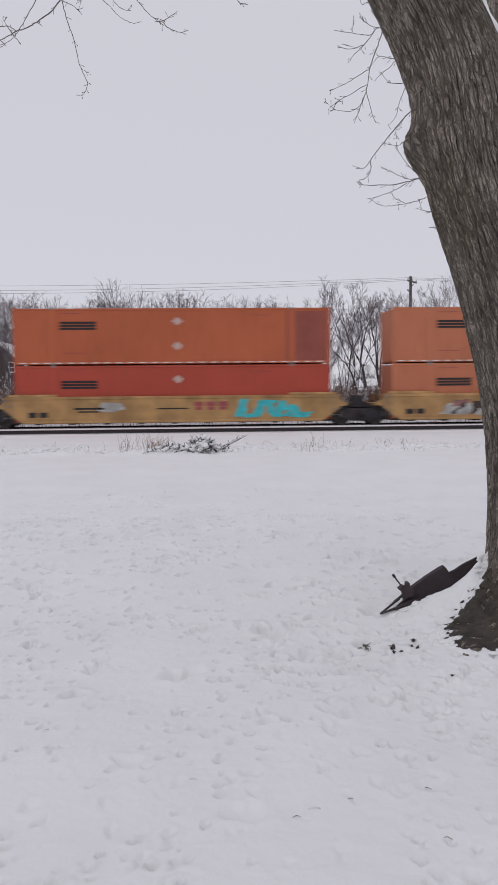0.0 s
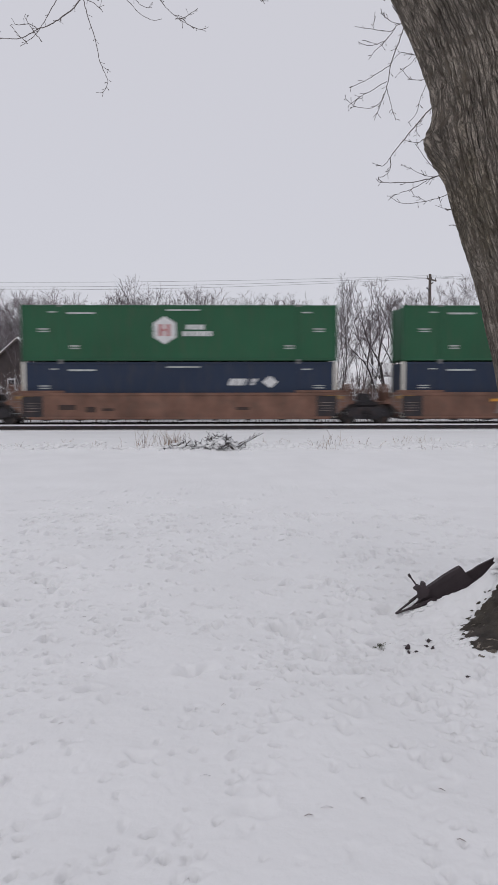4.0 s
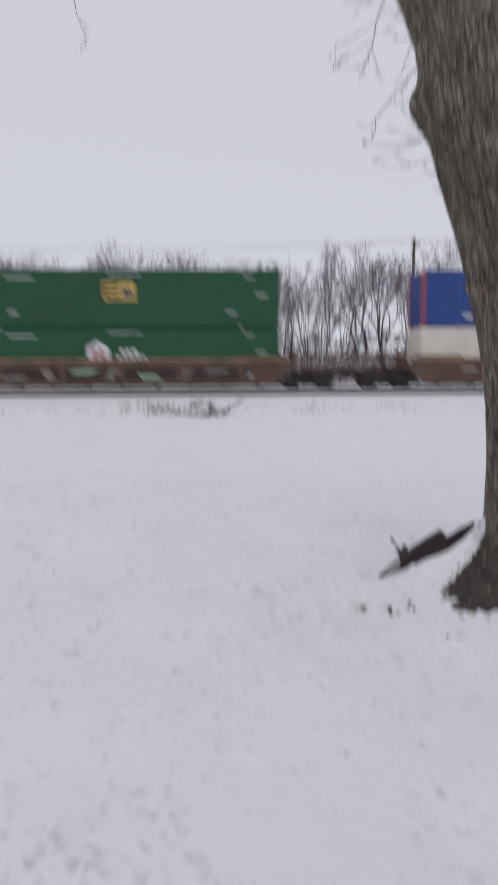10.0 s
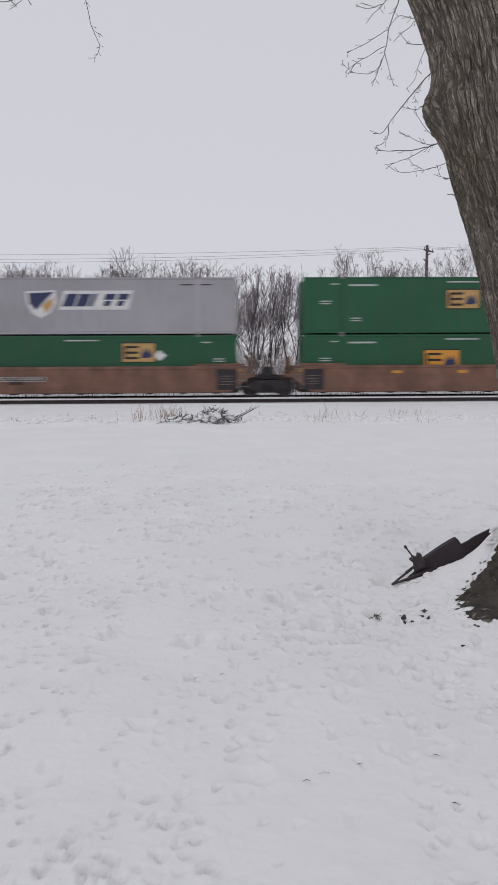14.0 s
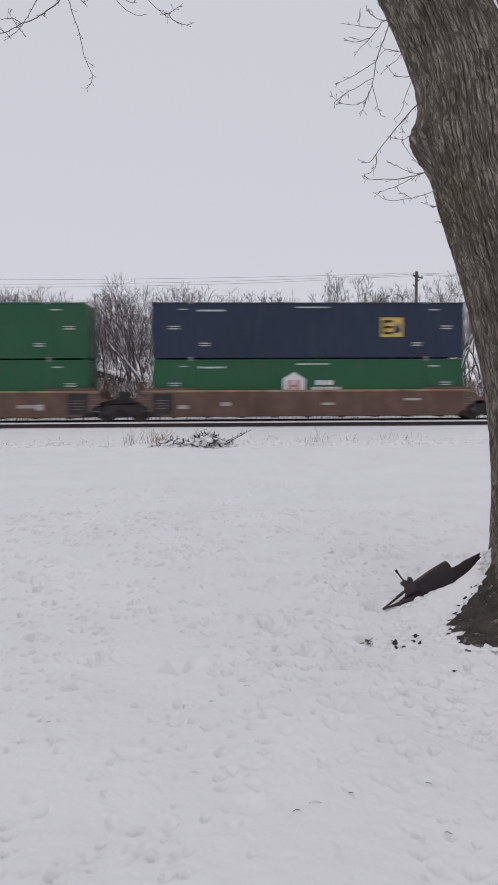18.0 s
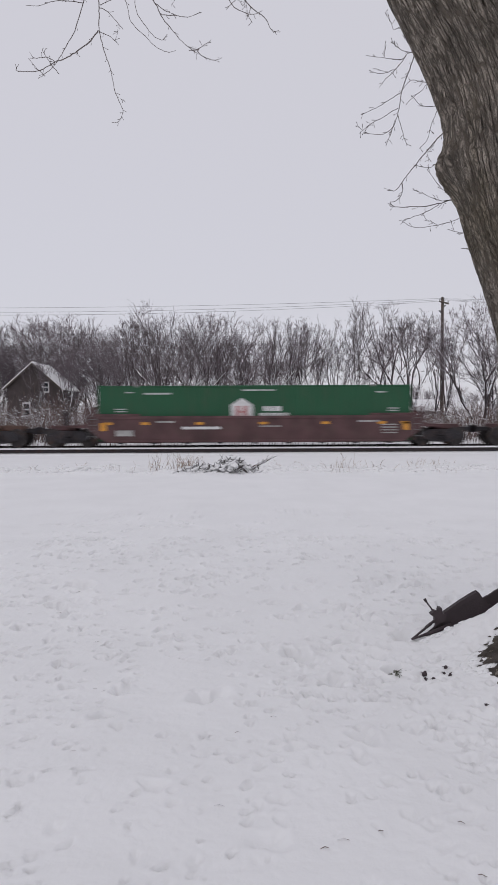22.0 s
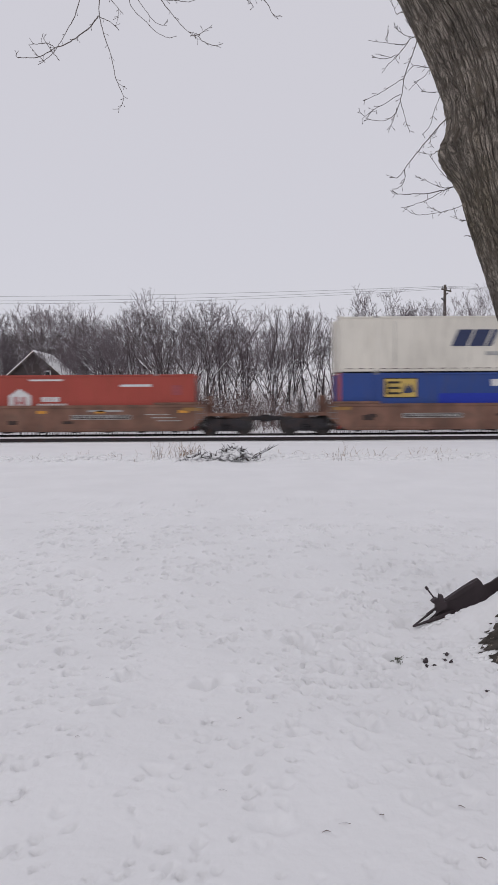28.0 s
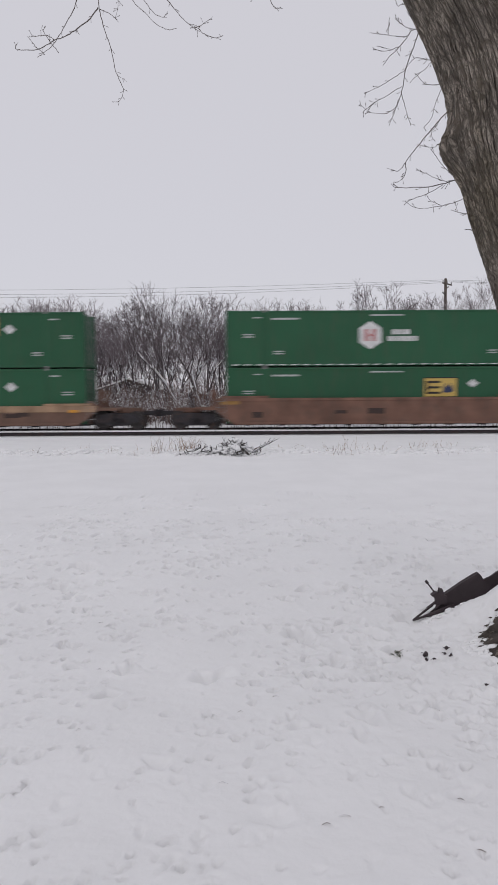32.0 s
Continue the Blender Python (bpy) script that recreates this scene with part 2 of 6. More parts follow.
MARK = {
    "pale": material("faded_white_marking", (0.42, 0.44, 0.43), 0.6, 0, 6, 0.25, DIRT, 0.3, bump=0),
    "white": material("white_marking", (0.62, 0.62, 0.62), 0.6, 0, 6, 0.1, DIRT, 0.2, bump=0),
    "red": material("red_marking", (0.42, 0.17, 0.17), 0.6, 0, 6, 0.1, bump=0),
    "blush": material("faded_pink_marking", (0.50, 0.36, 0.32), 0.6, 0, 6, 0.15, bump=0),
    "faded": material("faded_red_marking", (0.30, 0.075, 0.08), 0.6, 0, 6, 0.15, bump=0),
    "yellow": material("yellow_marking", (0.52, 0.37, 0.11), 0.6, 0, 6, 0.1, bump=0),
    "tan": material("tan_marking", (0.46, 0.29, 0.12), 0.7, 0, 6, 0.15, bump=0),
    "amber": material("amber_marking", (0.60, 0.28, 0.05), 0.6, 0, 6, 0.1, bump=0),
    "black": material("black_marking", (0.025, 0.024, 0.026), 0.6, 0, 6, 0.1, bump=0),
    "blue": material("blue_marking", (0.035, 0.045, 0.10), 0.6, 0, 6, 0.1, bump=0),
    "deep": material("deep_blue_marking", (0.018, 0.038, 0.34), 0.6, 0, 6, 0.1, bump=0),
    "sky": material("sky_blue_marking", (0.12, 0.36, 0.60), 0.6, 0, 6, 0.15, bump=0),
    "cyan": material("cyan_spray", (0.05, 0.42, 0.46), 0.6, 0, 3, 0.2, bump=0),
    "mint": material("mint_spray", (0.24, 0.34, 0.26), 0.7, 0, 3, 0.25, DIRT, 0.4, bump=0),
    "silver": material("silver_spray", (0.36, 0.36, 0.35), 0.6, 0, 3, 0.25, DIRT, 0.5, bump=0),
    "pink": material("pink_spray", (0.40, 0.18, 0.19), 0.7, 0, 3, 0.25, DIRT, 0.4, bump=0),
    "violet": material("violet_spray", (0.18, 0.14, 0.22), 0.7, 0, 3, 0.25, bump=0),
    "haze": material("pale_blue_spray", (0.24, 0.235, 0.21), 0.75, 0, 2.5, 0.35, (0.12, 0.17, 0.19), 0.8, bump=0),
    "sand": material("sand_spray", (0.30, 0.225, 0.145), 0.75, 0, 2.5, 0.3, DIRT, 0.5, bump=0),
    "dust": material("dusty_grey_spray", (0.20, 0.165, 0.145), 0.75, 0, 2.5, 0.35, (0.17, 0.10, 0.11), 0.8, bump=0),
    "rose": material("rose_spray", (0.27, 0.135, 0.125), 0.75, 0, 2.5, 0.3, DIRT, 0.5, bump=0),
    "lime": material("lime_spray", (0.16, 0.25, 0.08), 0.7, 0, 3, 0.2, bump=0),
    "teal": material("teal_patch", (0.018, 0.12, 0.08), 0.6, 0, 3, 0.2, bump=0),
    "patch": material("dark_repaint", (0.27, 0.075, 0.055), 0.6, 0, 0.8, 0.15, bump=0),
    "rustpatch": material("rust_repaint", (0.42, 0.23, 0.12), 0.7, 0, 2, 0.2, RUST, 0.5, (3, 1, 0.4), bump=0),
    "soot": material("dark_brown_marking", (0.055, 0.038, 0.034), 0.7, 0, 6, 0.15, bump=0),
    "brown": material("brown_marking", (0.30, 0.17, 0.06), 0.7, 0, 6, 0.15, bump=0),
}
for dull in MARK.values():
    dull.node_tree.nodes["Principled BSDF"].inputs["Specular IOR Level"].default_value = 0.25
STEEL = material("dark_oily_steel", (0.026, 0.023, 0.027), 0.65, 0.2, 4, 0.3, RUST, 0.25)
TREAD = material("worn_wheel_steel", (0.04, 0.035, 0.035), 0.55, 0.4, 4, 0.25, RUST, 0.5)
GALV = material("galvanised_fitting", (0.22, 0.22, 0.22), 0.5, 0.5, 5, 0.2, DIRT, 0.4)
RAIL = material("rusty_rail_steel", (0.03, 0.024, 0.026), 0.7, 0.25, 6, 0.25, RUST, 0.2)
SNOW = material("snow", (0.775, 0.775, 0.78), 0.6, 0, 0.9, 0.035, bump=0.3, fine=20)
SNOW.node_tree.nodes["Principled BSDF"].inputs["Sheen Weight"].default_value = 0.25
SNOW.node_tree.nodes["Principled BSDF"].inputs["Sheen Roughness"].default_value = 0.5
WOOD = material("weathered_pole_wood", (0.10, 0.08, 0.068), 0.85, 0, 2, 0.2, DIRT, 0.4, (4, 4, 0.3))
WIRE = material("overhead_wire", (0.07, 0.07, 0.075), 0.6, 0.2, bump=0)
TWIG = material("twig_bark", (0.135, 0.115, 0.11), 0.85, 0, 8, 0.25, bump=0)
FARBARK = snow_topped(material("grey_brown_bark", (0.082, 0.068, 0.071), 0.9, 0, 3, 0.25, bump=0, each=0.25), 0.02, 0.22, 0.46, grain=2.5)
FARTWIG = snow_topped(material("fine_twig_bark", (0.158, 0.131, 0.142), 0.9, 0, 3, 0.2, bump=0, each=0.25), 0.4, 0.7, 0.49, grain=2.0)
BRUSH = snow_topped(material("brush_bark", (0.15, 0.103, 0.093), 0.9, 0, 3, 0.3, bump=0), 0.2, 0.5, 0.48, grain=7.0)
DEADWOOD = snow_topped(material("dead_wood", (0.045, 0.038, 0.036), 0.9, 0, 3, 0.3, bump=0), 0.3, 0.6, 0.45, grain=9.0)
GRASS = material("winter_grass", (0.10, 0.105, 0.075), 0.85, 0, 30, 0.4, bump=0)
STRAW = material("dry_straw", (0.36, 0.27, 0.20), 0.85, 0, 5, 0.25, bump=0)
CLAP = material("dark_clapboard", (0.075, 0.06, 0.06), 0.8, 0, 2, 0.2, DIRT, 0.3)
FENCE = material("brown_fence_board", (0.14, 0.075, 0.055), 0.85, 0, 2, 0.2, DIRT, 0.4, (3, 1, 0.3), each=0.15)
WHITEWOOD = material("white_trim_paint", (0.7, 0.7, 0.7), 0.6, 0, 3, 0.06, bump=0)
GLASS = material("dark_window_glass", (0.03, 0.035, 0.04), 0.1, 0, 2, 0.1, bump=0)
PLASTIC = material("dark_brown_plastic", (0.042, 0.03, 0.034), 0.7, 0, 4, 0.2, DIRT, 0.3)


def bark_material(name, flow):
    """Long interlaced ridges between thin dark furrows; flow is a mesh attribute that follows the stem."""
    m = material(name, (0.29, 0.25, 0.214), 0.9, 0, 5.0, 0.3, (0.18, 0.145, 0.08), 0.75, (0.8, 0.8, 0.35), 0)
    n, l = m.node_tree.nodes, m.node_tree.links
    b = n["Principled BSDF"]
    co = n.new("ShaderNodeAttribute" if flow else "ShaderNodeTexCoord")
    if flow:
        co.attribute_name = "flow"
    src = co.outputs["Vector" if flow else "Object"]

    def field(scale, stretch, detail, lean=0.0):
        mp = n.new("ShaderNodeMapping")
        mp.inputs["Scale"].default_value = (1, 1, stretch)
        mp.inputs["Rotation"].default_value = (lean, lean * 0.7, 0)
        l.new(src, mp.inputs["Vector"])
        t = n.new("ShaderNodeTexNoise")
        t.inputs["Scale"].default_value, t.inputs["Detail"].default_value = scale, detail
        t.inputs["Distortion"].default_value = 0.4
        l.new(mp.outputs["Vector"], t.inputs["Vector"])
        return t.outputs["Fac"]

    def math_node(op, a, v):
        q = n.new("ShaderNodeMath")
        q.operation = op
        l.new(a, q.inputs[0])
        if isinstance(v, float):
            q.inputs[1].default_value = v
        else:
            l.new(v, q.inputs[1])
        return q.outputs["Value"]

    def furrow(fac, width, floor):
        d = math_node("ABSOLUTE", math_node("SUBTRACT", fac, 0.5), 0.0)
        r = n.new("ShaderNodeMapRange")
        r.interpolation_type = "SMOOTHSTEP"
        r.inputs["From Min"].default_value, r.inputs["From Max"].default_value = 0.0, width
        r.inputs["To Min"].default_value = floor
        l.new(d, r.inputs["Value"])
        return r.outputs["Result"]
    bend = n.new("ShaderNodeTexNoise")
    bend.inputs["Scale"].default_value, bend.inputs["Detail"].default_value = 9, 4
    l.new(src, bend.inputs["Vector"])
    half = n.new("ShaderNodeVectorMath")
    half.operation = "SUBTRACT"
    half.inputs[1].default_value = (0.5, 0.5, 0.5)
    l.new(bend.outputs["Color"], half.inputs[0])
    soft = n.new("ShaderNodeVectorMath")
    soft.operation = "MULTIPLY"
    soft.inputs[1].default_value = (0.035, 0.035, 0.2)
    l.new(half.outputs["Vector"], soft.inputs[0])
    shift = n.new("ShaderNodeVectorMath")
    l.new(src, shift.inputs[0])
    l.new(soft.outputs["Vector"], shift.inputs[1])

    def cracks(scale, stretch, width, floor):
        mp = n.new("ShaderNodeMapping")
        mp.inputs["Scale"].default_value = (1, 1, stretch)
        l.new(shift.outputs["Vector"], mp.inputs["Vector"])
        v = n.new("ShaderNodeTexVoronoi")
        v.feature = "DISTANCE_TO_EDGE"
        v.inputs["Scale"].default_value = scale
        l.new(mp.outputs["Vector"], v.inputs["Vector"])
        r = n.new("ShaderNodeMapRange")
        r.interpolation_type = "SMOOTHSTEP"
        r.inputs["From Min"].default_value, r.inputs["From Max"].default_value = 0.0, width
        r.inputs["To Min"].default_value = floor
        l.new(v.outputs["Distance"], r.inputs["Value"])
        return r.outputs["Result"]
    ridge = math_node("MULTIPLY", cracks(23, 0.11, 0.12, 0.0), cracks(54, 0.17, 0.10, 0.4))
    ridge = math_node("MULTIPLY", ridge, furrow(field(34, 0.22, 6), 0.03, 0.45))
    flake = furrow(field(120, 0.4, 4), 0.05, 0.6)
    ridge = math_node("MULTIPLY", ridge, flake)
    # furrow darkening is put into the colour by the ridge height driving the bump
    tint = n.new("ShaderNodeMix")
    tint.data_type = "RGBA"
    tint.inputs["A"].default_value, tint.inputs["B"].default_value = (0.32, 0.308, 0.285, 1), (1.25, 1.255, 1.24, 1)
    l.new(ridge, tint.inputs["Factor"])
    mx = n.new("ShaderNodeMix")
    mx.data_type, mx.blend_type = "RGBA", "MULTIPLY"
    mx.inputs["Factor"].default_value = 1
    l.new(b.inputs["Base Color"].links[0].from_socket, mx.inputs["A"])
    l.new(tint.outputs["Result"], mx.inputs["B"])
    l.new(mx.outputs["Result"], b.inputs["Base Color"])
    bp = n.new("ShaderNodeBump")
    bp.inputs["Strength"].default_value, bp.inputs["Distance"].default_value = 1.0, 0.026
    l.new(ridge, bp.inputs["Height"])
    l.new(bp.outputs["Normal"], b.inputs["Normal"])
    return m


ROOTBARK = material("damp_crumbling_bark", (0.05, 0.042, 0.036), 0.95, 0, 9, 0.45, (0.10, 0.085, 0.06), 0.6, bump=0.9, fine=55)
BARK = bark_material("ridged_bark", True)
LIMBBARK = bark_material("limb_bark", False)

# ---- ground: one snow sheet ----
TRACK_Y = 36.9
NEAR_Y = 33.0
RAIL_Z = 0.035


# the snow ridge over the tree's root
CREST_X = (1.25, 1.37, 1.5, 1.61, 1.72, 1.8, 1.9, 2.02, 2.3, 2.7, 3.1)
CREST_Z = (0, 0.018, 0.068, 0.127, 0.182, 0.222, 0.305, 0.44, 0.44, 0.2, 0)


def ground_lines():
    def run(a, b, n):
        return list(np.linspace(a, b, n, endpoint=False))
    xs = run(-3, 3, 480) + run(3, 9, 80) + run(9, 40, 60) + list(np.geomspace(40, 1600, 16))
    left = [-v for v in reversed(run(3, 9, 80)[1:] + run(9, 40, 60) + list(np.geomspace(40, 1600, 16)))]
    ys = list(-np.geomspace(1600, 2, 14)) + run(-1, 1.8, 8) + run(1.8, 6.6, 400) + run(6.6, 11, 170) + run(11, 23, 90)
    ys += run(23, 42, 60) + list(np.geomspace(42, 1600, 24))
    return np.array(left + xs), np.array(ys)


def ground_height(X, Y):
    rng = np.random.RandomState(4)
    Z = np.zeros_like(X)
    for k, amp in ((0.35, 0.02), (0.9, 0.012), (2.3, 0.005), (5.5, 0.003)):
        for _ in range(5):
            a, ph = rng.uniform(0, 6.28), rng.uniform(0, 6.28)
            Z += amp * 0.5 * np.sin(k * 2 * (X * math.cos(a) + Y * math.sin(a)) + ph)
    Z *= np.exp(-((np.maximum(Y, 0) / 60) ** 2))
    # rise of snow on the root flare
    crest = np.interp(X, CREST_X, CREST_Z)
    away = Y - 5.12
    Z += 0.055 * np.exp(-(((X - 1.95) / 0.7) ** 2 + ((Y - 4.3) / 0.5) ** 2))
    Z += crest * np.exp(-(np.where(away < 0, away / 0.34, away / 0.17) ** 2))
    # strip of rough snow at the yard's edge, and the track bed
    band = np.exp(-(((Y - 20.7) / 1.3) ** 2))
    rough = np.sin(X * 1.7) * np.sin(X * 0.61 + 1) + 0.6 * np.sin(X * 4.3 + Y * 3) * np.sin(Y * 5.1 + X) + 0.5 * np.sin(X * 9.1 - Y * 4) * np.sin(Y * 8 + 1)
    Z += band * (0.06 + 0.04 * rough)
    bed = 1 / (1 + np.exp(np.clip(-(Y - 30.6) * 3, -50, 50)))
    far = 1 / (1 + np.exp(np.clip(-(Y - 41.5) * 2, -50, 50)))
    Z = Z * (1 - bed * (1 - far)) - 0.09 * bed * (1 - far)
    Z += np.interp(Y, (32.3, 32.45, 33.0, 34.4, 35.0, 35.7), (0, 0.155, 0.195, 0.17, 0.07, 0.0))
    near = np.argwhere((Y > 1.7) & (Y < 13) & (np.abs(X) < 4.5))
    for i, j in near:
        x, y = X[i, j], Y[i, j]
        Z[i, j] += 0.007 * noise.noise((x * 4, y * 4, 0.3)) + 0.0045 * noise.noise((x * 11, y * 11, 1.7)) + 0.0016 * noise.noise((x * 33, y * 33, 5.1))
        root = math.exp(-((x - 1.75) / 0.4) ** 2 - ((y - 4.75) / 0.4) ** 2)
        if root > 0.02:
            Z[i, j] += root * (0.03 * noise.noise((x * 9, y * 9, 2.2)) + 0.018 * noise.noise((x * 22, y * 22, 4.4)))
    # single dents that can be told apart, then faint scattered ones
    prints = [(-1.64, 6.75, 0.10), (-1.62, 6.52, 0.06), (-0.83, 3.85, 0.055), (-0.71, 3.7, 0.03), (-0.79, 4.24, 0.07), (-0.24, 4.11, 0.075), (-0.44, 3.09, 0.042),
              (-1.15, 4.3, 0.05), (-0.23, 3.61, 0.03), (0.71, 5.19, 0.05), (1.21, 5.27, 0.085), (0.85, 4.98, 0.05), (0.93, 4.88, 0.06), (0.74, 4.78, 0.05), (0.36, 4.88, 0.08),
              (0.33, 4.03, 0.05), (0.55, 4.38, 0.07), (0.75, 4.11, 0.045), (1.01, 4.6, 0.065), (0.91, 4.41, 0.05), (0.56, 3.39, 0.035), (1.12, 3.39, 0.05), (0.85, 3.22, 0.025)]
    prints += [(0.85, 3.12, 0.025), (0.93, 2.86, 0.045), (0.69, 2.88, 0.03), (0.09, 2.7, 0.06), (0.05, 2.56, 0.03), (0.24, 3.48, 0.035), (0.14, 3.0, 0.04), (0.62, 3.61, 0.06),
               (1.03, 3.75, 0.04), (0.67, 3.16, 0.03), (0.75, 2.79, 0.03), (0.87, 2.51, 0.02), (0.45, 2.44, 0.03), (1.38, 3.83, 0.05), (1.17, 4.45, 0.05), (1.3, 4.5, 0.05)]
    singles = len(prints)
    for _ in range(190):
        y = 2.3 + 7.5 * rng.rand() ** 1.1
        prints.append((rng.uniform(-0.42, 0.42) * y, y, rng.uniform(0.010, 0.018 + 0.003 * y)))
    for _ in range(80):
        prints.append((rng.normal(0.8, 0.4), rng.normal(4.9, 0.55), rng.uniform(0.018, 0.045)))
    for _ in range(60):
        prints.append((rng.normal(1.45, 0.4), rng.normal(4.1, 0.4), rng.uniform(0.014, 0.034)))
    for _ in range(330):
        y = rng.uniform(5.5, 12.5)
        prints.append((rng.uniform(-0.42, 0.42) * y, y, rng.uniform(0.02, 0.06)))
    soft = len(prints)
    while len(prints) < soft + 1500:
        y = 2.0 + 7.5 * rng.rand() ** 1.15
        x = rng.uniform(-0.43, 0.43) * y
        if noise.noise((x * 1.1, y * 0.9, 8.0)) + 0.35 * noise.noise((x * 3.1, y * 2.7, 2.0)) > rng.uniform(-0.45, 0.4):
            prints.append((x, y, rng.uniform(0.007, 0.02) * (0.75 + 0.13 * y)))
    for k, (x, y, r) in enumerate(prints):
        e, turn, ph = rng.uniform(0.7, 1.8), rng.uniform(-0.7, 0.7), rng.uniform(0, 6.28, 3)
        i0, i1 = np.searchsorted(Y[:, 0], (y - 4 * r, y + 4 * r))
        j0, j1 = np.searchsorted(X[0], (x - 4 * r, x + 4 * r))
        dx, dy = X[i0:i1, j0:j1] - x, Y[i0:i1, j0:j1] - y
        sx, sy = dx * math.cos(turn) + dy * math.sin(turn), (dy * math.cos(turn) - dx * math.sin(turn)) / e
        ang = np.arctan2(sy, sx)
        d = np.sqrt(sx * sx + sy * sy) / (r * (1 + 0.22 * np.sin(2 * ang + ph[0]) + 0.16 * np.sin(3 * ang + ph[1]) + 0.1 * np.sin(5 * ang + ph[2])))
        deep = rng.uniform(0.7, 1.1) * min(1.0, (y - 1.9) / 1.6) if k < singles else rng.uniform(0.5, 1.0) if y > 5.5 else rng.uniform(0.25, 0.7)
        if k >= soft:
            deep = rng.uniform(0.6, 1.7)
        Z[i0:i1, j0:j1] += r * deep * (-np.exp(-d ** 3.5) + 0.2 * np.exp(-((d - 1.5) ** 2) * 4))
    return Z


XS, YS = ground_lines()
GROUND_X, GROUND_Y = np.meshgrid(XS, YS)
GROUND_Z = ground_height(GROUND_X, GROUND_Y)


def ground_spot(x, y):
    return GROUND_Z[min(np.searchsorted(YS, y), len(YS) - 1), min(np.searchsorted(XS, x), len(XS) - 1)]


def build_ground():
    xs, ys, X, Y, Z = XS, YS, GROUND_X, GROUND_Y, GROUND_Z
    nx, ny = len(xs), len(ys)
    verts = np.stack([X, Y, Z], -1).reshape(-1, 3)
    i = np.arange((ny - 1) * (nx - 1))
    a = (i // (nx - 1)) * nx + i % (nx - 1)
    faces = np.stack([a, a + 1, a + nx + 1, a + nx], -1)
    m = bpy.data.meshes.new("ground")
    m.from_pydata(verts.tolist(), [], faces.tolist())
    m.materials.append(SNOW)
    m.polygons.foreach_set("use_smooth", [True] * len(m.polygons))
    ob = tagged(new("ground", m), "flat yard under trodden fresh snow with scattered prints", "snow ground", kind="structure")
    return ob


ground = build_ground()


# ---- railway tracks ----
def build_track(y, label, z=0.0):
    track = tagged(new("railway_track"), label, "railway track", kind="structure")
    track.location = (0, y, z)
    prof = [(-0.07, -0.05), (0.07, -0.05), (0.07, -0.035), (0.012, -0.015), (0.012, 0.055), (0.037, 0.068), (0.037, 0.1), (-0.037, 0.1), (-0.037, 0.068), (-0.012, 0.055), (-0.012, -0.015), (-0.07, -0.035)]
    for s in (-1, 1):
        g = Geo()
        n = len(prof)
        g.add([(x, s * 0.755 + py, pz) for x in (-160, 160) for py, pz in prof],
              [list(range(n)), list(range(2 * n - 1, n - 1, -1))] + [[(i + 1) % n, i, i + n, (i + 1) % n + n] for i in range(n)])
        part("rail", g, RAIL, track)
    return track


build_track(TRACK_Y, "rusty steel rails half buried in snow under the train", RAIL_Z - 0.1)
build_track(NEAR_Y, "empty dark rusty steel rails lying in deep snow")

# ---- train ----
CLEN, CH, CW = 16.15, 2.896, 2.59
HALF = CLEN / 2
SHARED = {}


def shared(key, make):
    if key not in SHARED:
        SHARED[key] = make()
    return SHARED[key]


def side_mesh(col):
    xs, prof = [], []
    n, w = 56, (CLEN - 0.3) / 56
    pts = []
    for i in range(n):
        x = -HALF + 0.15 + i * w
        pts += [(x, 0.0), (x + 0.3 * w, 0.0), (x + 0.42 * w, 0.022), (x + 0.88 * w, 0.022)]
    pts.append((HALF - 0.15, 0.0))
    y0 = -CW / 2 + 0.012
    v = [(x, y0 + d, z) for z in (0.17, CH - 0.12) for x, d in pts]
    k = len(pts)
    f = [(i, i + 1, i + 1 + k, i + k) for i in range(k - 1)]
    return Geo().add(v, f).mesh("side_panel", PAINT[col])


def body_mesh(col):
    return Geo().box(-HALF + 0.05, -CW / 2 + 0.045, 0.1, HALF - 0.05, CW / 2 - 0.045, CH - 0.075).mesh("container_body", PAINT[col])


def roof_mesh(col):
    pts, n = [], 52
    w = (CLEN - 0.4) / n
    for i in range(n):
        x = -HALF + 0.2 + i * w
        pts += [(x, CH - 0.06), (x + 0.35 * w, CH - 0.06), (x + 0.45 * w, CH - 0.04), (x + 0.9 * w, CH - 0.04)]
    k = len(pts)
    v = [(x, y, z) for y in (-CW / 2 + 0.06, CW / 2 - 0.06) for x, z in pts]
    return Geo().add(v, [(i, i + 1, i + 1 + k, i + k) for i in range(k - 1)]).mesh("roof_panel", PAINT[col])


def rail_mesh(col, z0, z1, name):
    return Geo().box(-HALF + 0.1, -0.035, z0, HALF - 0.1, 0.035, z1, 0.012).mesh(name, PAINT[col])


def post_mesh(col):
    return Geo().box(-0.08, -0.06, 0, 0.08, 0.06, CH, 0.012).mesh("corner_post", PAINT[col] if col in PAINT else MARK[col])


def casting_mesh():
    return Geo().box(-0.09, -0.085, -0.06, 0.09, 0.085, 0.06, 0.012).mesh("corner_casting", GALV)


def stack_mesh(col):
    g = Geo().box(-0.17, -0.03, 0.1, 0.17, 0.03, CH - 0.05, 0.01)
    return g.mesh("stacking_post", PAINT[col])


def door_mesh(col):
    g = Geo().box(-0.03, -0.58, 0.2, 0.03, 0.58, CH - 0.2, 0.012)
    for z in (0.5, 0.95, 1.4, 1.85, 2.3):
        g.box(0.03, -0.52, z - 0.13, 0.045, 0.52, z + 0.13, 0.006)
    return g.mesh("door", PAINT[col])


def rod_mesh():
    g = Geo().tube([(0.06, 0, 0.2), (0.06, 0, CH - 0.2)], [0.017, 0.017], 8)
    g.box(0.04, -0.05, 1.0, 0.1, 0.05, 1.1, 0.01)
    return g.mesh("lock_rod", GALV)


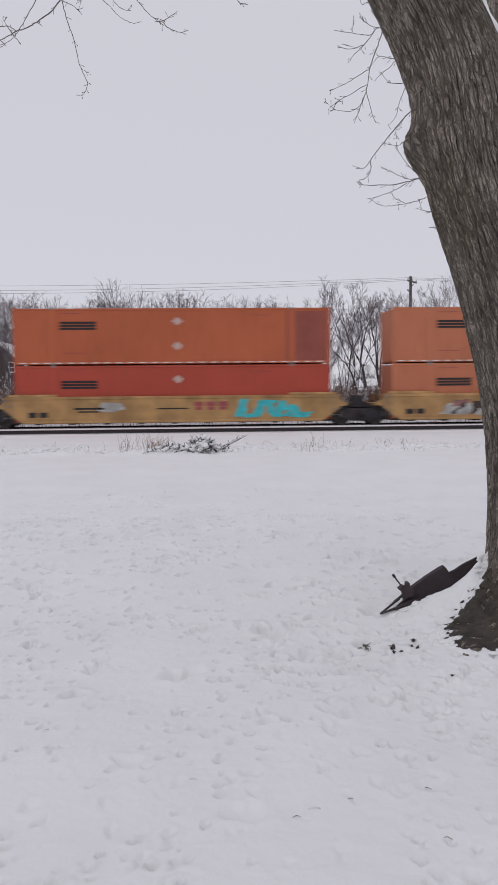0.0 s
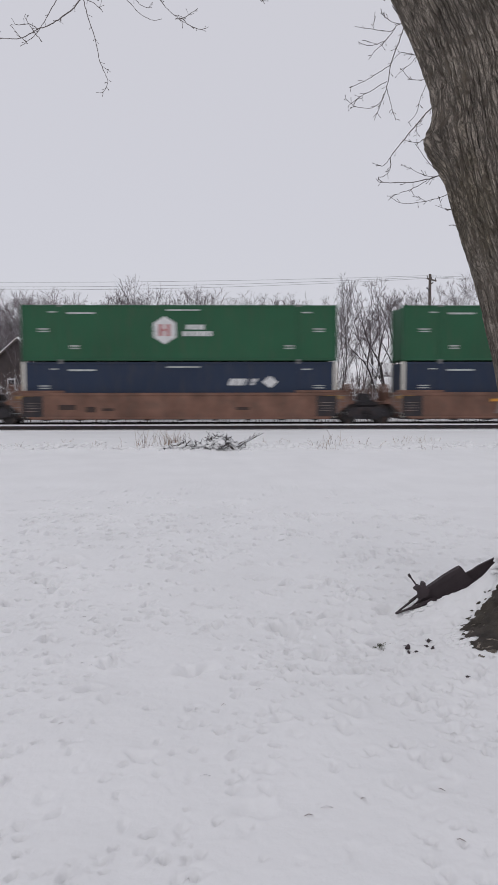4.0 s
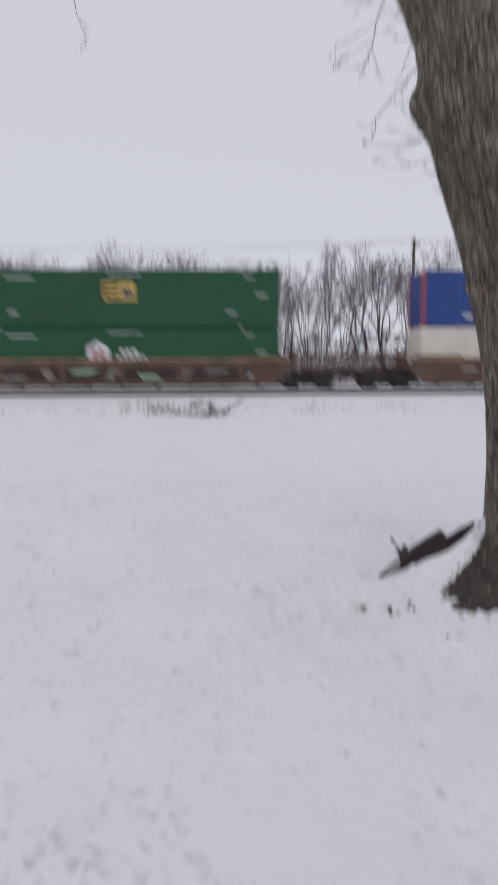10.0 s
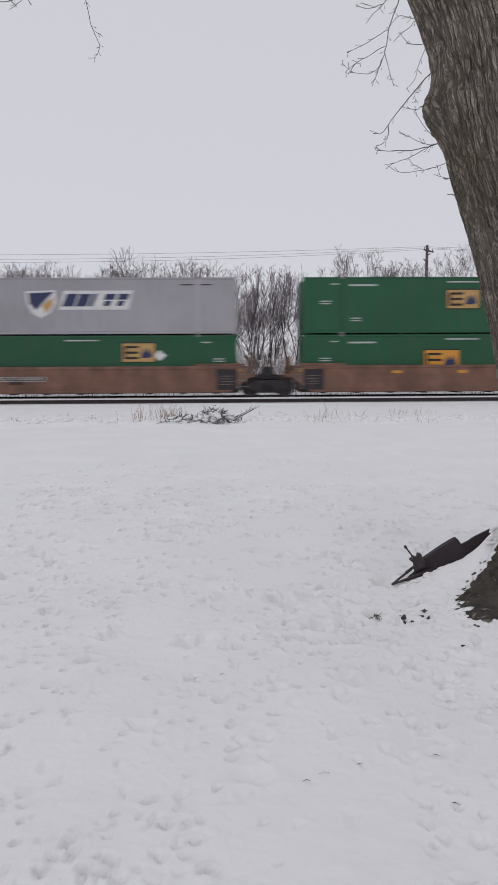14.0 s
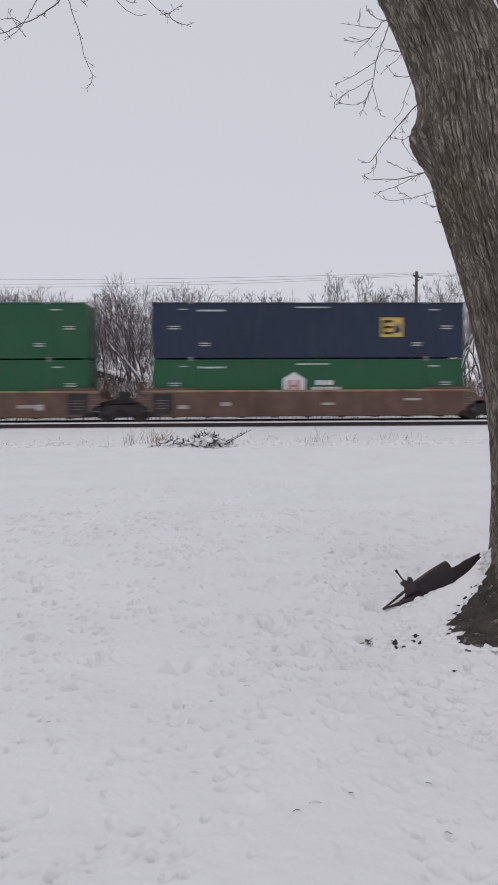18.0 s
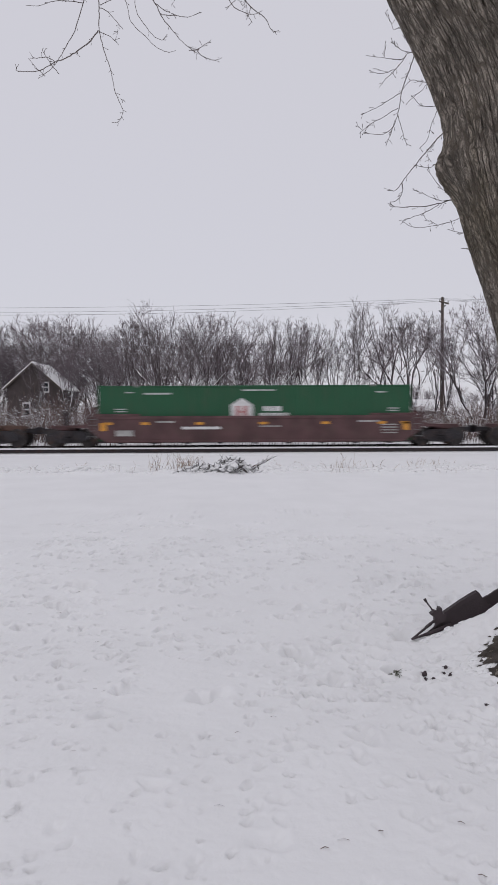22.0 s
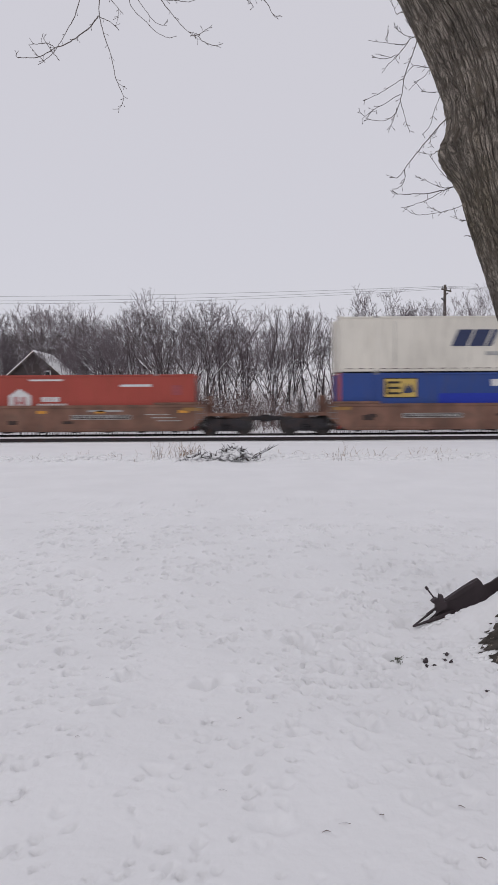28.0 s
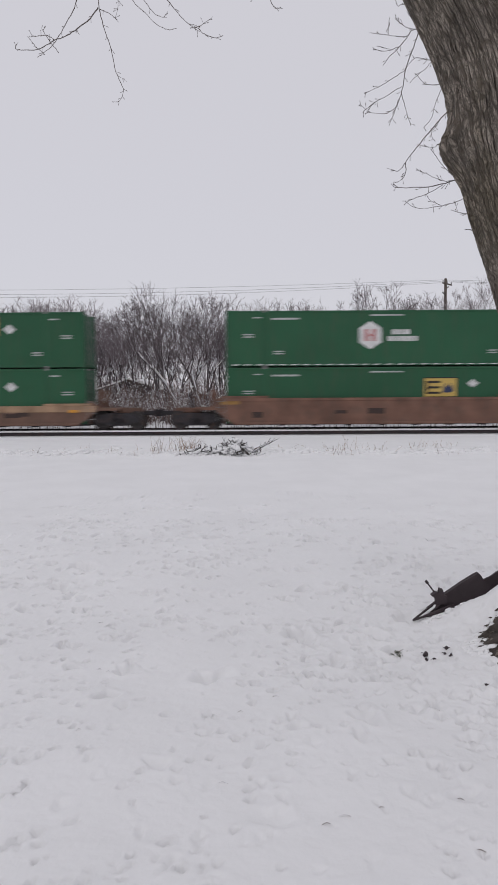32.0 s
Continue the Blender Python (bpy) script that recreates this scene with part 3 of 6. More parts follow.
SIDE = -CW / 2 + 0.012


def mark(parent, name, poly, col, lift=0.0, label=""):
    """A flat marking on the side that faces the yard; the polygon is in metres from the container's foot at its leading end."""
    g = Geo().prism([(x - HALF, z) for x, z in poly], SIDE - 0.004 - lift, SIDE + 0.01 - lift)
    return part(name, g, MARK[col], parent, label)


def rect(x, z, w, h, lean=0.0):
    return [(x - lean * h / 2, z - h / 2), (x + w - lean * h / 2, z - h / 2), (x + w + lean * h / 2, z + h / 2), (x + lean * h / 2, z + h / 2)]


def bars(c, x, z, w, h, col="white", n=1, gap=0.06):
    for i in range(n):
        mark(c, "marking_bar", rect(x, z - i * (h + gap), w, h), col)


def small_marks(c, col="pale"):
    for x, z, w, h, n in ((1.4, 2.52, 0.5, 0.06, 1), (2.35, 2.46, 1.4, 0.09, 1), (0.85, 1.66, 0.55, 0.06, 2), (2.45, 0.80, 0.5, 0.06, 2),
                          (13.45, 0.80, 0.5, 0.06, 2), (14.35, 2.50, 0.5, 0.07, 1), (14.95, 1.66, 0.55, 0.06, 2), (7.4, 2.62, 1.7, 0.07, 1)):
        bars(c, x, z, w, h, col, n)


def hexagon(c, x=7.42, z=1.6, faded=False):
    r = 0.72
    pts = [(x + 0.92 * r * math.sin(a), z + r * math.cos(a)) for a in [i * math.pi / 3 for i in range(6)]]
    mark(c, "emblem", pts, "white", 0.0, "white hexagon emblem")
    for dx in (-0.3, 0.08):
        mark(c, "emblem_bar", rect(x + dx, z, 0.2, 0.62), "red", 0.006)
    mark(c, "emblem_bar", rect(x - 0.07, z, 0.12, 0.12), "red", 0.006)
    for i, (w, o) in enumerate(((0.24, 0.2), (0.24, 0.5), (0.3, 0.8), (0.25, 0.0), (0.2, 0.33), (0.3, 0.6), (0.28, 0.95), (0.2, 1.3))):
        mark(c, "lettering_block", rect(x + 0.92 + o, z + (0.16 if i < 3 else -0.18), w, 0.25), "white")


def box_logo(c, x, z=1.45, ground_col="yellow", w=1.65, h=0.93):
    mark(c, "logo_border", rect(x - 0.05, z, w + 0.1, h + 0.1), "black", -0.002)
    mark(c, "logo_panel", rect(x, z, w, h), ground_col, 0.0, "yellow logo panel with dark shapes")
    mark(c, "logo_shape", rect(x + 0.1, z, 0.12, 0.72 * h), "black", 0.006)
    for k in (-0.3, 0.0, 0.3):
        mark(c, "logo_shape", rect(x + 0.14, z + k * h, 0.42 * w, 0.12 * h), "black", 0.006)
    mark(c, "logo_shape", [(x + 0.56 * w, z - 0.28 * h), (x + 0.66 * w, z + 0.26 * h), (x + 0.74 * w, z - 0.02), (x + 0.82 * w, z + 0.26 * h), (x + 0.93 * w, z - 0.2 * h), (x + 0.8 * w, z - 0.3 * h)], "blue", 0.006)


def diamond(c, x, z, r=0.28, col="white"):
    mark(c, "placard", [(x - r, z), (x, z - r * 0.8), (x + r, z), (x, z + r * 0.8)], col)


def slant_word(c, x, z, size, col, n=5, lift=0.0):
    """A row of slanting letter-sized blocks."""
    for i in range(n):
        px, h = x + i * size * 0.98, size * 0.92
        if i % 5 == 2:
            mark(c, "lettering_block", rect(px, z, size * 0.3, h, 0.45), col, lift)
        elif i % 5 < 2:
            mark(c, "lettering_block", rect(px, z, size * 0.86, h, 0.45), col, lift)
        else:
            mark(c, "lettering_block", rect(px + 0.06 * size, z + h * 0.26, size * 0.8, h * 0.46, 0.45), col, lift)
            mark(c, "lettering_block", rect(px - 0.02 * size, z - h * 0.26, size * 0.5, h * 0.40, 0.45), col, lift)


def tape(c):
    for i in range(26):
        mark(c, "reflective_tape", rect(0.3 + i * 0.605, 0.115, 0.36, 0.05), "white", 0.014)


CLABEL = {"green": "dark green", "darkgreen": "very dark green", "lime": "lime green", "navy": "navy blue", "blue": "bright blue", "orange": "faded orange", "redorange": "red-orange",
          "red": "faded red", "bright": "bright red", "cream": "cream-white", "white": "off-white", "grey": "light grey"}


def container(col, level, posts=None, tell=""):
    """A 53 foot container; its origin is at the middle of its foot."""
    where = "riding on top of another container" if level else "sitting in a well car"
    c = tagged(new("shipping_container"), f"{CLABEL[col]} steel shipping container{tell} {where}", "shipping container", "containers on the train")
    part("container_body", shared(("body", col), lambda: body_mesh(col)), None, c)
    part("roof_panel", shared(("roof", col), lambda: roof_mesh(col)), None, c)
    s = shared(("side", col), lambda: side_mesh(col))
    part("side_panel", s, None, c)
    far = part("side_panel", s, None, c)
    far.rotation_euler = (0, 0, math.pi)
    for y in (-1, 1):
        part("top_rail", shared(("top", col), lambda: rail_mesh(col, CH - 0.13, CH - 0.03, "top_rail")), None, c, at=(0, y * (CW / 2 - 0.035), 0))
        part("bottom_rail", shared(("bot", col), lambda: rail_mesh(col, 0.05, 0.18, "bottom_rail")), None, c, at=(0, y * (CW / 2 - 0.035), 0))
        for x in (-1, 1):
            part("corner_post", shared(("post", posts or col), lambda: post_mesh(posts or col)), None, c, at=(x * (HALF - 0.08), y * (CW / 2 - 0.06), 0))
            if y < 0:
                part("stacking_post", shared(("stack", col), lambda: stack_mesh(col)), None, c, at=(x * 6.1, y * (CW / 2 - 0.032), 0))
            for z in (0.06, CH - 0.06):
                part("corner_casting", shared("casting", casting_mesh), None, c, at=(x * 6.1, y * (CW / 2 - 0.082), z))
        part("door", shared(("door", col), lambda: door_mesh(col)), None, c, at=(HALF - 0.06, y * 0.59, 0))
        for k in (0.3, 0.85):
            part("lock_rod", shared("rod", rod_mesh), None, c, at=(HALF - 0.06, y * k, 0))
    return c


# what each unit carries: leading edge along the train, kind of car, lower and upper load
def load_orange(c, low=False):
    bars(c, 2.35, 2.15 if not low else 2.05, 1.85, 0.11, "black", 3, 0.04)
    bars(c, 2.4, 2.62, 1.1, 0.03, "faded")
    bars(c, 2.4, 0.62, 1.2, 0.03, "faded")
    for z in (2.2, 0.95) if not low else (2.15,):
        diamond(c, 8.3, z, col="blush")
    bars(c, 12.0, 2.5, 1.1, 0.03, "faded")


def unit_loads(k, lower, upper):
    lo, up = lower, upper
    if k in (-1, 0, 1):
        load_orange(up)
        load_orange(lo, True)
        tape(up)
        if k == 0:
            mark(up, "repainted_panel", rect(13.9, 1.45, 2.1, 2.5), "patch", -0.002, "darker red repainted panel")
    if k == 2:
        small_marks(up)
        small_marks(lo)
        slant_word(up, 10.9, 1.9, 0.38, "white", 4)
        diamond(up, 13.0, 1.9, 0.42)
        diamond(up, 8.3, 2.1, 0.3)
        hexagon(lo, 7.2)
    if k == 3:
        small_marks(up)
        hexagon(up, 7.4)
        diamond(lo, 2.6, 2.1, 0.45)
        for i in range(5):
            bars(lo, 3.1 + i * 0.02, 2.35 - i * 0.13, 1.0 - i * 0.1, 0.05)
        bars(lo, 7.8, 2.55, 0.7, 0.35)
        pacer(lo, 5.0, 1.5)
    if k in (4, 5):
        small_marks(up)
        hexagon(up, 7.3)
        slant_word(lo, 10.6, 1.85, 0.38, "white", 4)
        diamond(lo, 12.7, 1.85, 0.4)
        small_marks(lo)
    if k == 6:
        small_marks(up)
        hexagon(up, 7.4)
        tape(up)
        mark(lo, "rust_patch", rect(2.4, 1.6, 2.3, 2.3), "rustpatch", 0.0, "bare rusty repaired panel")
        mark(lo, "spray_paint", [(4.75, 1.3), (5.3, 1.25), (5.5, 1.55), (5.2, 1.8), (5.45, 2.2), (5.3, 2.5), (4.8, 2.45)], "sky")
        bars(lo, 6.5, 2.55, 4.2, 0.05, "black")
        bars(lo, 0.4, 2.3, 2.0, 0.03, "black")
        bars(lo, 12.6, 2.3, 1.2, 0.25, "brown")
    if k == 7:
        small_marks(up)
        hexagon(up, 7.1)
        small_marks(lo)
        box_logo(lo, 9.9, 1.9)
        diamond(lo, 12.2, 2.1)
        mark(lo, "repainted_panel", rect(13.9, 1.5, 2.0, 2.5), "teal", -0.002)
    if k == 8:
        for c, z in ((up, 1.55), (lo, 1.55)):
            diamond(c, 3.0, 2.2, 0.45)
            for i in range(5):
                bars(c, 3.4, 2.45 - i * 0.13, 1.2 - i * 0.12, 0.05)
            pacer(c, 5.0, z)
            bars(c, 8.0, 2.55, 0.7, 0.35)
            bars(c, 13.3, 2.45, 1.0, 0.08)
            bars(c, 14.9, 2.1, 0.6, 0.12, "white", 3, 0.08)
            bars(c, 14.9, 1.5, 0.7, 0.28)
            bars(c, 15.0, 0.6, 0.4, 0.12, "amber")
    if k == 9:
        small_marks(up)
        box_logo(up, 10.2, 2.1, "white", 1.7, 1.0)
        diamond(up, 4.4, 2.2)
        box_logo(lo, 7.6, 1.6, "tan", 1.4, 0.7)
        bars(lo, 7.3, 2.55, 1.6, 0.12)
        bars(lo, 12.2, 2.3, 1.8, 0.14)
    if k in (10, 13):
        small_marks(up)
        box_logo(up, 7.2 if k == 10 else 10.1, 1.8 if k == 10 else 2.05, "yellow" if k == 10 else "tan")
        if k == 13:
            diamond(up, 12.2, 1.9)
        small_marks(lo)
        hexagon(lo, 6.9 if k == 10 else 6.9, 1.5)
    if k in (11, 12, 24):
        box_logo(up, 2.35 if k != 24 else 2.4, 2.1)
        mark(up, "repainted_panel", rect(5.2, 1.5, 6.0, 0.75), "deep", 0.0, "brighter blue overpainted panel")
        bars(up, 7.8, 2.5, 0.75, 0.35)
        bars(up, 12.9, 2.45, 0.9, 0.09)
        bars(up, 14.7, 2.15, 0.6, 0.12, "white", 3, 0.08)
        bars(up, 14.7, 1.6, 0.7, 0.26)
        bars(up, 14.8, 0.55, 0.45, 0.13, "amber")
        bars(up, 2.2, 0.6, 0.5, 0.08, "white", 2)
        bars(up, 13.3, 0.6, 0.5, 0.08, "white", 2)
        if k == 11:
            slant_word(lo, 5.7, 1.75, 0.92, "blue")
            bars(lo, 11.9, 2.4, 1.6, 0.06, "silver")
        else:
            small_marks(lo)
            box_logo(lo, 10.0 if k == 12 else 7.2, 1.9 if k == 12 else 1.5)
            if k == 24:
                diamond(lo, 3.7, 2.1)
    if k == 14:
        mark(up, "shield_emblem", [(5.5, 2.2), (7.0, 2.25), (7.05, 1.6), (6.7, 1.1), (6.2, 0.85), (5.8, 1.1), (5.55, 1.6)], "white", 0.0, "shield emblem in white, blue and gold")
        mark(up, "shield_shape", [(5.65, 2.1), (6.9, 2.15), (6.0, 1.25), (5.7, 1.6)], "blue", 0.006)
        mark(up, "shield_shape", [(6.3, 1.5), (6.9, 1.9), (6.85, 1.5), (6.5, 1.1)], "tan", 0.006)
        mark(up, "logo_panel", rect(7.3, 1.75, 3.5, 0.95, 0.3), "white")
        slant_word(up, 7.45, 1.75, 0.68, "blue", 5, 0.006)
        bars(up, 13.3, 2.5, 1.6, 0.05, "black")
        small_marks(lo)
        box_logo(lo, 10.3, 2.0, "tan")
        diamond(lo, 12.2, 1.85, 0.35)
    if k in (15, 16, 46):
        small_marks(up)
        small_marks(lo)
        box_logo(up, 7.4 if k != 46 else 10.1, 1.75 if k != 46 else 2.15, "tan")
        diamond(up, 12.4 if k != 46 else 12.3, 2.0, 0.32)
        box_logo(lo, 6.3 if k != 46 else 7.3, 1.55, "amber" if k != 46 else "tan", 1.8, 1.0)
        diamond(lo, 11.3 if k != 46 else 12.3, 1.95, 0.32)
    if k in (21, 28, 47, 45):
        small_marks(up)
        hexagon(up, 7.4)
        tape(up)
        small_marks(lo)
        box_logo(lo, 10.2 if k != 28 else 7.4, 1.8)
        diamond(lo, 12.7 if k != 28 else 3.9, 2.0)
    if k == 22:
        small_marks(up)
        small_marks(lo)
        hexagon(up, 7.2)
        hexagon(lo, 7.2, 1.5)
    if k == 23:
        small_marks(up)
        small_marks(lo)
        box_logo(up, 11.8, 1.6, "yellow", 1.15, 1.0)
        hexagon(lo, 7.3, 1.5)
    if k == 25:
        small_marks(lo)
        box_logo(lo, 4.4, 1.75)
        diamond(lo, 3.7, 1.5)
    if k == 26:
        small_marks(up)
        slant_word(lo, 6.1, 1.75, 0.92, "blue")
        bars(lo, 12.4, 2.4, 1.5, 0.05, "silver")
    if k == 27:
        small_marks(lo)
        hexagon(lo, 7.4, 1.5)
    if k == 29:
        small_marks(up)
        hexagon(up, 7.4)
        tape(up)
        hexagon(lo, 7.2, 1.4)
        bars(lo, 7.6, 2.6, 1.7, 0.06)
        bars(lo, 12.4, 2.45, 1.6, 0.08)
    if k == 30:
        small_marks(lo)
        hexagon(lo, 7.1, 1.4)
    if k == 40:
        small_marks(lo)
        box_logo(lo, 7.3, 1.7)
    if k == 41:
        small_marks(up)
        box_logo(up, 10.1, 2.05, "tan")
        diamond(up, 12.4, 1.9, 0.35)
        small_marks(lo)
        hexagon(lo, 7.2, 1.4)
    if k == 42:
        bars(lo, 7.6, 2.6, 1.7, 0.09)
        bars(lo, 12.3, 2.3, 1.6, 0.12)
        hexagon(lo, 7.1, 1.45)
        mark(lo, "repainted_panel", rect(14.95, 2.05, 0.5, 0.5), "faded")
        mark(lo, "repainted_panel", rect(14.2, 0.95, 0.8, 0.4), "faded")
    if k == 43:
        slant_word(up, 6.0, 1.75, 0.92, "blue")
        bars(up, 7.6, 0.95, 3.0, 0.2, "silver")
        for i in range(26):
            mark(up, "rivet_row", rect(0.4 + i * 0.6, 0.2, 0.36, 0.05), "soot", -0.004)
        for i in (2.9, 13.2):
            mark(up, "rivet_row", rect(i, 1.5, 0.03, 2.3), "silver", -0.004)
        bars(up, 12.5, 2.4, 1.5, 0.05, "silver")
        bars(up, 14.9, 0.8, 0.5, 0.05, "silver", 2)
    if k in (43, 44):
        box_logo(lo, 2.4, 2.1)
        bars(lo, 7.9, 2.35, 0.65, 0.35)
        bars(lo, 13.1, 2.35, 0.8, 0.07)
        bars(lo, 15.0, 2.1, 0.6, 0.12, "white", 3, 0.08)
        mark(lo, "repainted_panel", rect(5.2, 1.4, 6.0, 0.8), "deep", 0.0, "brighter blue overpainted panel")
    if k == 44:
        small_marks(up)
        box_logo(up, 6.2, 1.55, "brown", 1.8, 1.45)
        diamond(up, 11.6, 2.05, 0.3)


def pacer(c, x, z):
    for i in range(5):
        mark(c, "lettering_block", rect(x + i * 0.37, z + (0.04 if not i else 0), 0.28, 0.62 if not i else 0.46), "red")
    for i in range(10):
        mark(c, "lettering_block", rect(x + 2.05 + i * 0.36, z + (0.04 if not i else 0), 0.27, 0.62 if not i else 0.46), "white")


UNITS = [
    (-1, -29.7, "yellow", "orange", "orange"), (0, -10.29, "yellow", "bright", "redorange"), (1, 9.13, "yellow", "orange", "orange"),
    (2, 32.76, "brown", "lime", "navy"), (3, 56.45, "orange", "blue", "lime"), (4, 75.98, "orange", "navy", "green"), (5, 95.52, "orange", "navy", "green"),
    (6, 119.34, "rib", "cream", "green"), (7, 138.97, "rib", "green", "green"), (8, 158.66, "rib", "blue", "blue"),
    (9, 182.26, "brown", "red", "green"), (10, 205.91, "brown", "green", "green"), (11, 229.43, "brown", "white", "blue"),
    (12, 248.88, "brown", "green", "blue"), (13, 268.33, "brown", "green", "green"), (14, 291.62, "orange", "green", "grey"),
    (15, 311.19, "orange", "green", "green"), (16, 330.7, "orange", "green", "green"), (21, 354.02, "brown", "green", "green"),
    (22, 373.22, "brown", "green", "green"), (23, 392.62, "brown", "green", "navy"), (24, 415.9, "brown", "green", "blue"),
    (25, 435.16, "brown", "green", None), (26, 454.43, "brown", "white", "green"), (27, 477.5, "maroon", "green", None),
    (28, 500.85, "maroon", "green", "green"), (29, 519.92, "maroon", "red", "green"), (30, 539.12, "maroon", "darkgreen", None),
    (40, 562.5, "orange", "green", None), (41, 581.88, "orange", "lime", "green"), (42, 600.96, "orange", "red", None),
    (43, 624.5, "orange", "blue", "white"), (44, 643.81, "orange", "blue", "green"), (45, 663.26, "orange", "green", "green"),
    (46, 686.77, "low", "green", "green"), (47, 710.21, "orange", "green", "green"),
]
TRUCK_OUT = 1.62


def travelled(t):
    q = t / 16 - 1
    return sum(c * (q ** (d + 1) - (-1) ** (d + 1)) for d, c in enumerate((354.9888, 1.4291, 0.6968, 2.4877)))


def sideframe_mesh():
    prof = [(-1.18, 0.52), (-0.98, 0.74), (-0.5, 0.86), (0.5, 0.86), (0.98, 0.74), (1.18, 0.52), (1.12, 0.36), (0.78, 0.36), (0.42, 0.2), (-0.42, 0.2), (-0.78, 0.36), (-1.12, 0.36)]
    g = Geo().prism(prof, -0.07, 0.07)
    for x in (-0.89, 0.89):
        g.wheel(x, -0.16, -0.06, 0.48, 0.15, 14)
    g.box(-0.36, -0.11, 0.3, 0.36, -0.06, 0.74, 0.02)
    return g.mesh("sideframe", STEEL)


def spring_mesh():
    g = Geo()
    for dx in (-0.2, 0, 0.2):
        pts = [(dx + 0.075 * math.cos(a), -0.06 + 0.075 * math.sin(a), 0.3 + 0.0135 * i) for i, a in enumerate(np.arange(0, 26) * 0.9)]
        g.tube(pts, [0.018] * len(pts), 5)
    return g.mesh("spring_nest", STEEL)


def wheelset_mesh():
    g = Geo().tube([(0, -1.1, 0), (0, -0.8, 0), (0, 0.8, 0), (0, 1.1, 0)], [0.08, 0.1, 0.1, 0.08], 12)
    for s in (-1, 1):
        a, b = sorted((s * 0.69, s * 0.82))
        g.wheel(0, a, b, 0, 0.475)
        c, d = sorted((s * 0.66, s * 0.69))
        g.wheel(0, c, d, 0, 0.5)
        for k in range(4):
            w = k * math.pi / 2
            px, pz = 0.25 * math.cos(w), 0.25 * math.sin(w)
            e, f = sorted((s * 0.82, s * 0.835))
            g.box(px - 0.05, e, pz - 0.05, px + 0.05, f, pz + 0.05, 0.01)
    return g.mesh("wheelset", TREAD)


def bolster_mesh():
    g = Geo().box(-0.2, -1.15, 0.5, 0.2, 1.15, 0.82, 0.03)
    g.wheel(0, -0.05, 0.05, 0.7, 0.1)
    g.tube([(0, 0, 0.8), (0, 0, 1.05)], [0.3, 0.3], 20)
    return g.mesh("truck_bolster", STEEL)


AXLES = []


def add_truck(car, x, lead):
    truck = part("truck_bolster", shared("bolster", bolster_mesh), None, car, at=(x, 0, 0))
    for s in (-1, 1):
        f = part("sideframe", shared("sideframe", sideframe_mesh), None, truck, at=(0, s * 1.02, 0))
        p = part("spring_nest", shared("spring", spring_mesh), None, truck, at=(0, s * 1.12, 0))
        if s > 0:
            f.rotation_euler = p.rotation_euler = (0, 0, math.pi)
    for dx in (-0.89, 0.89):
        w = part("wheelset", shared("wheelset", wheelset_mesh), None, truck)
        AXLES.append((w, dx, lead + HALF + x + dx))


DECK = {"low": 1.22}


def sill_mesh(kind):
    """One side of the well: a deep plate with raised end shoulders."""
    e, top = HALF + 0.55, DECK.get(kind, 1.56)
    low = [(-HALF - 0.15, 0.62), (-HALF + 0.35, 0.28), (HALF - 0.35, 0.28), (HALF + 0.15, 0.62)]
    prof = low + [(e, 0.95), (e, top), (-e, top), (-e, 0.95)]
    ins = 0.045 if kind == "rib" else 0.0
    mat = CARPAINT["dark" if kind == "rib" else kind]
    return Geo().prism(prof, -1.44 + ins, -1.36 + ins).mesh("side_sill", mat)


def chord_mesh(kind):
    e = HALF + 0.55
    thick, top = {"rib": 0.26, "brown": 0.085, "low": 0.3}.get(kind, 0.12), DECK.get(kind, 1.56)
    g = Geo().box(-e, -1.47, top + 0.01 - thick, e, -1.33, top + 0.04, 0.015)
    return g.mesh("top_chord", CARPAINT["tanedge" if kind in ("brown", "low") else kind])


def foot_mesh(kind):
    return Geo().box(-HALF + 0.4, -1.47, 0.24, HALF - 0.4, -1.33, 0.36, 0.015).mesh("bottom_chord", CARPAINT[kind if kind != "rib" else "dark"])


def post_side_mesh(kind):
    return Geo().box(-0.13, -1.475, 0.36, 0.13, -1.38, 1.45, 0.02).mesh("side_post", CARPAINT[kind])


def shoulder_mesh(kind):
    """The raised guide at the ends of the well."""
    top = DECK.get(kind, 1.56) + 0.04
    return Geo().box(0, -1.46, top, 2.45, -1.40, top + 0.12, 0.02).mesh("end_shoulder", CARPAINT["tanedge" if kind == "low" else kind])


def floor_mesh():
    g = Geo().box(-HALF - 0.1, -1.36, 0.22, HALF + 0.1, 1.36, 0.3, 0.01)
    for x in np.linspace(-7, 7, 9):
        g.box(x - 0.12, -1.34, 0.16, x + 0.12, 1.34, 0.22, 0.01)
    return g.mesh("well_floor", STEEL)


def platform_mesh(kind, coupled):
    length = 2.75 if coupled else 1.35
    g = Geo().box(0.1, -1.3, 1.0, length * 0.62, 1.3, 1.14, 0.02)
    g.box(length * 0.5, -0.55, 0.86, length, 0.55, 1.12, 0.02)
    g.prism([(0.1, 1.0), (0.1, 1.5), (0.35, 1.5), (0.9, 1.12), (length * 0.6, 1.0)][::-1], -1.36, -1.28)
    g.prism([(0.1, 1.0), (0.1, 1.5), (0.35, 1.5), (0.9, 1.12), (length * 0.6, 1.0)][::-1], 1.28, 1.36)
    return g.mesh("end_platform", CARPAINT[kind if kind != "rib" else "brown"])


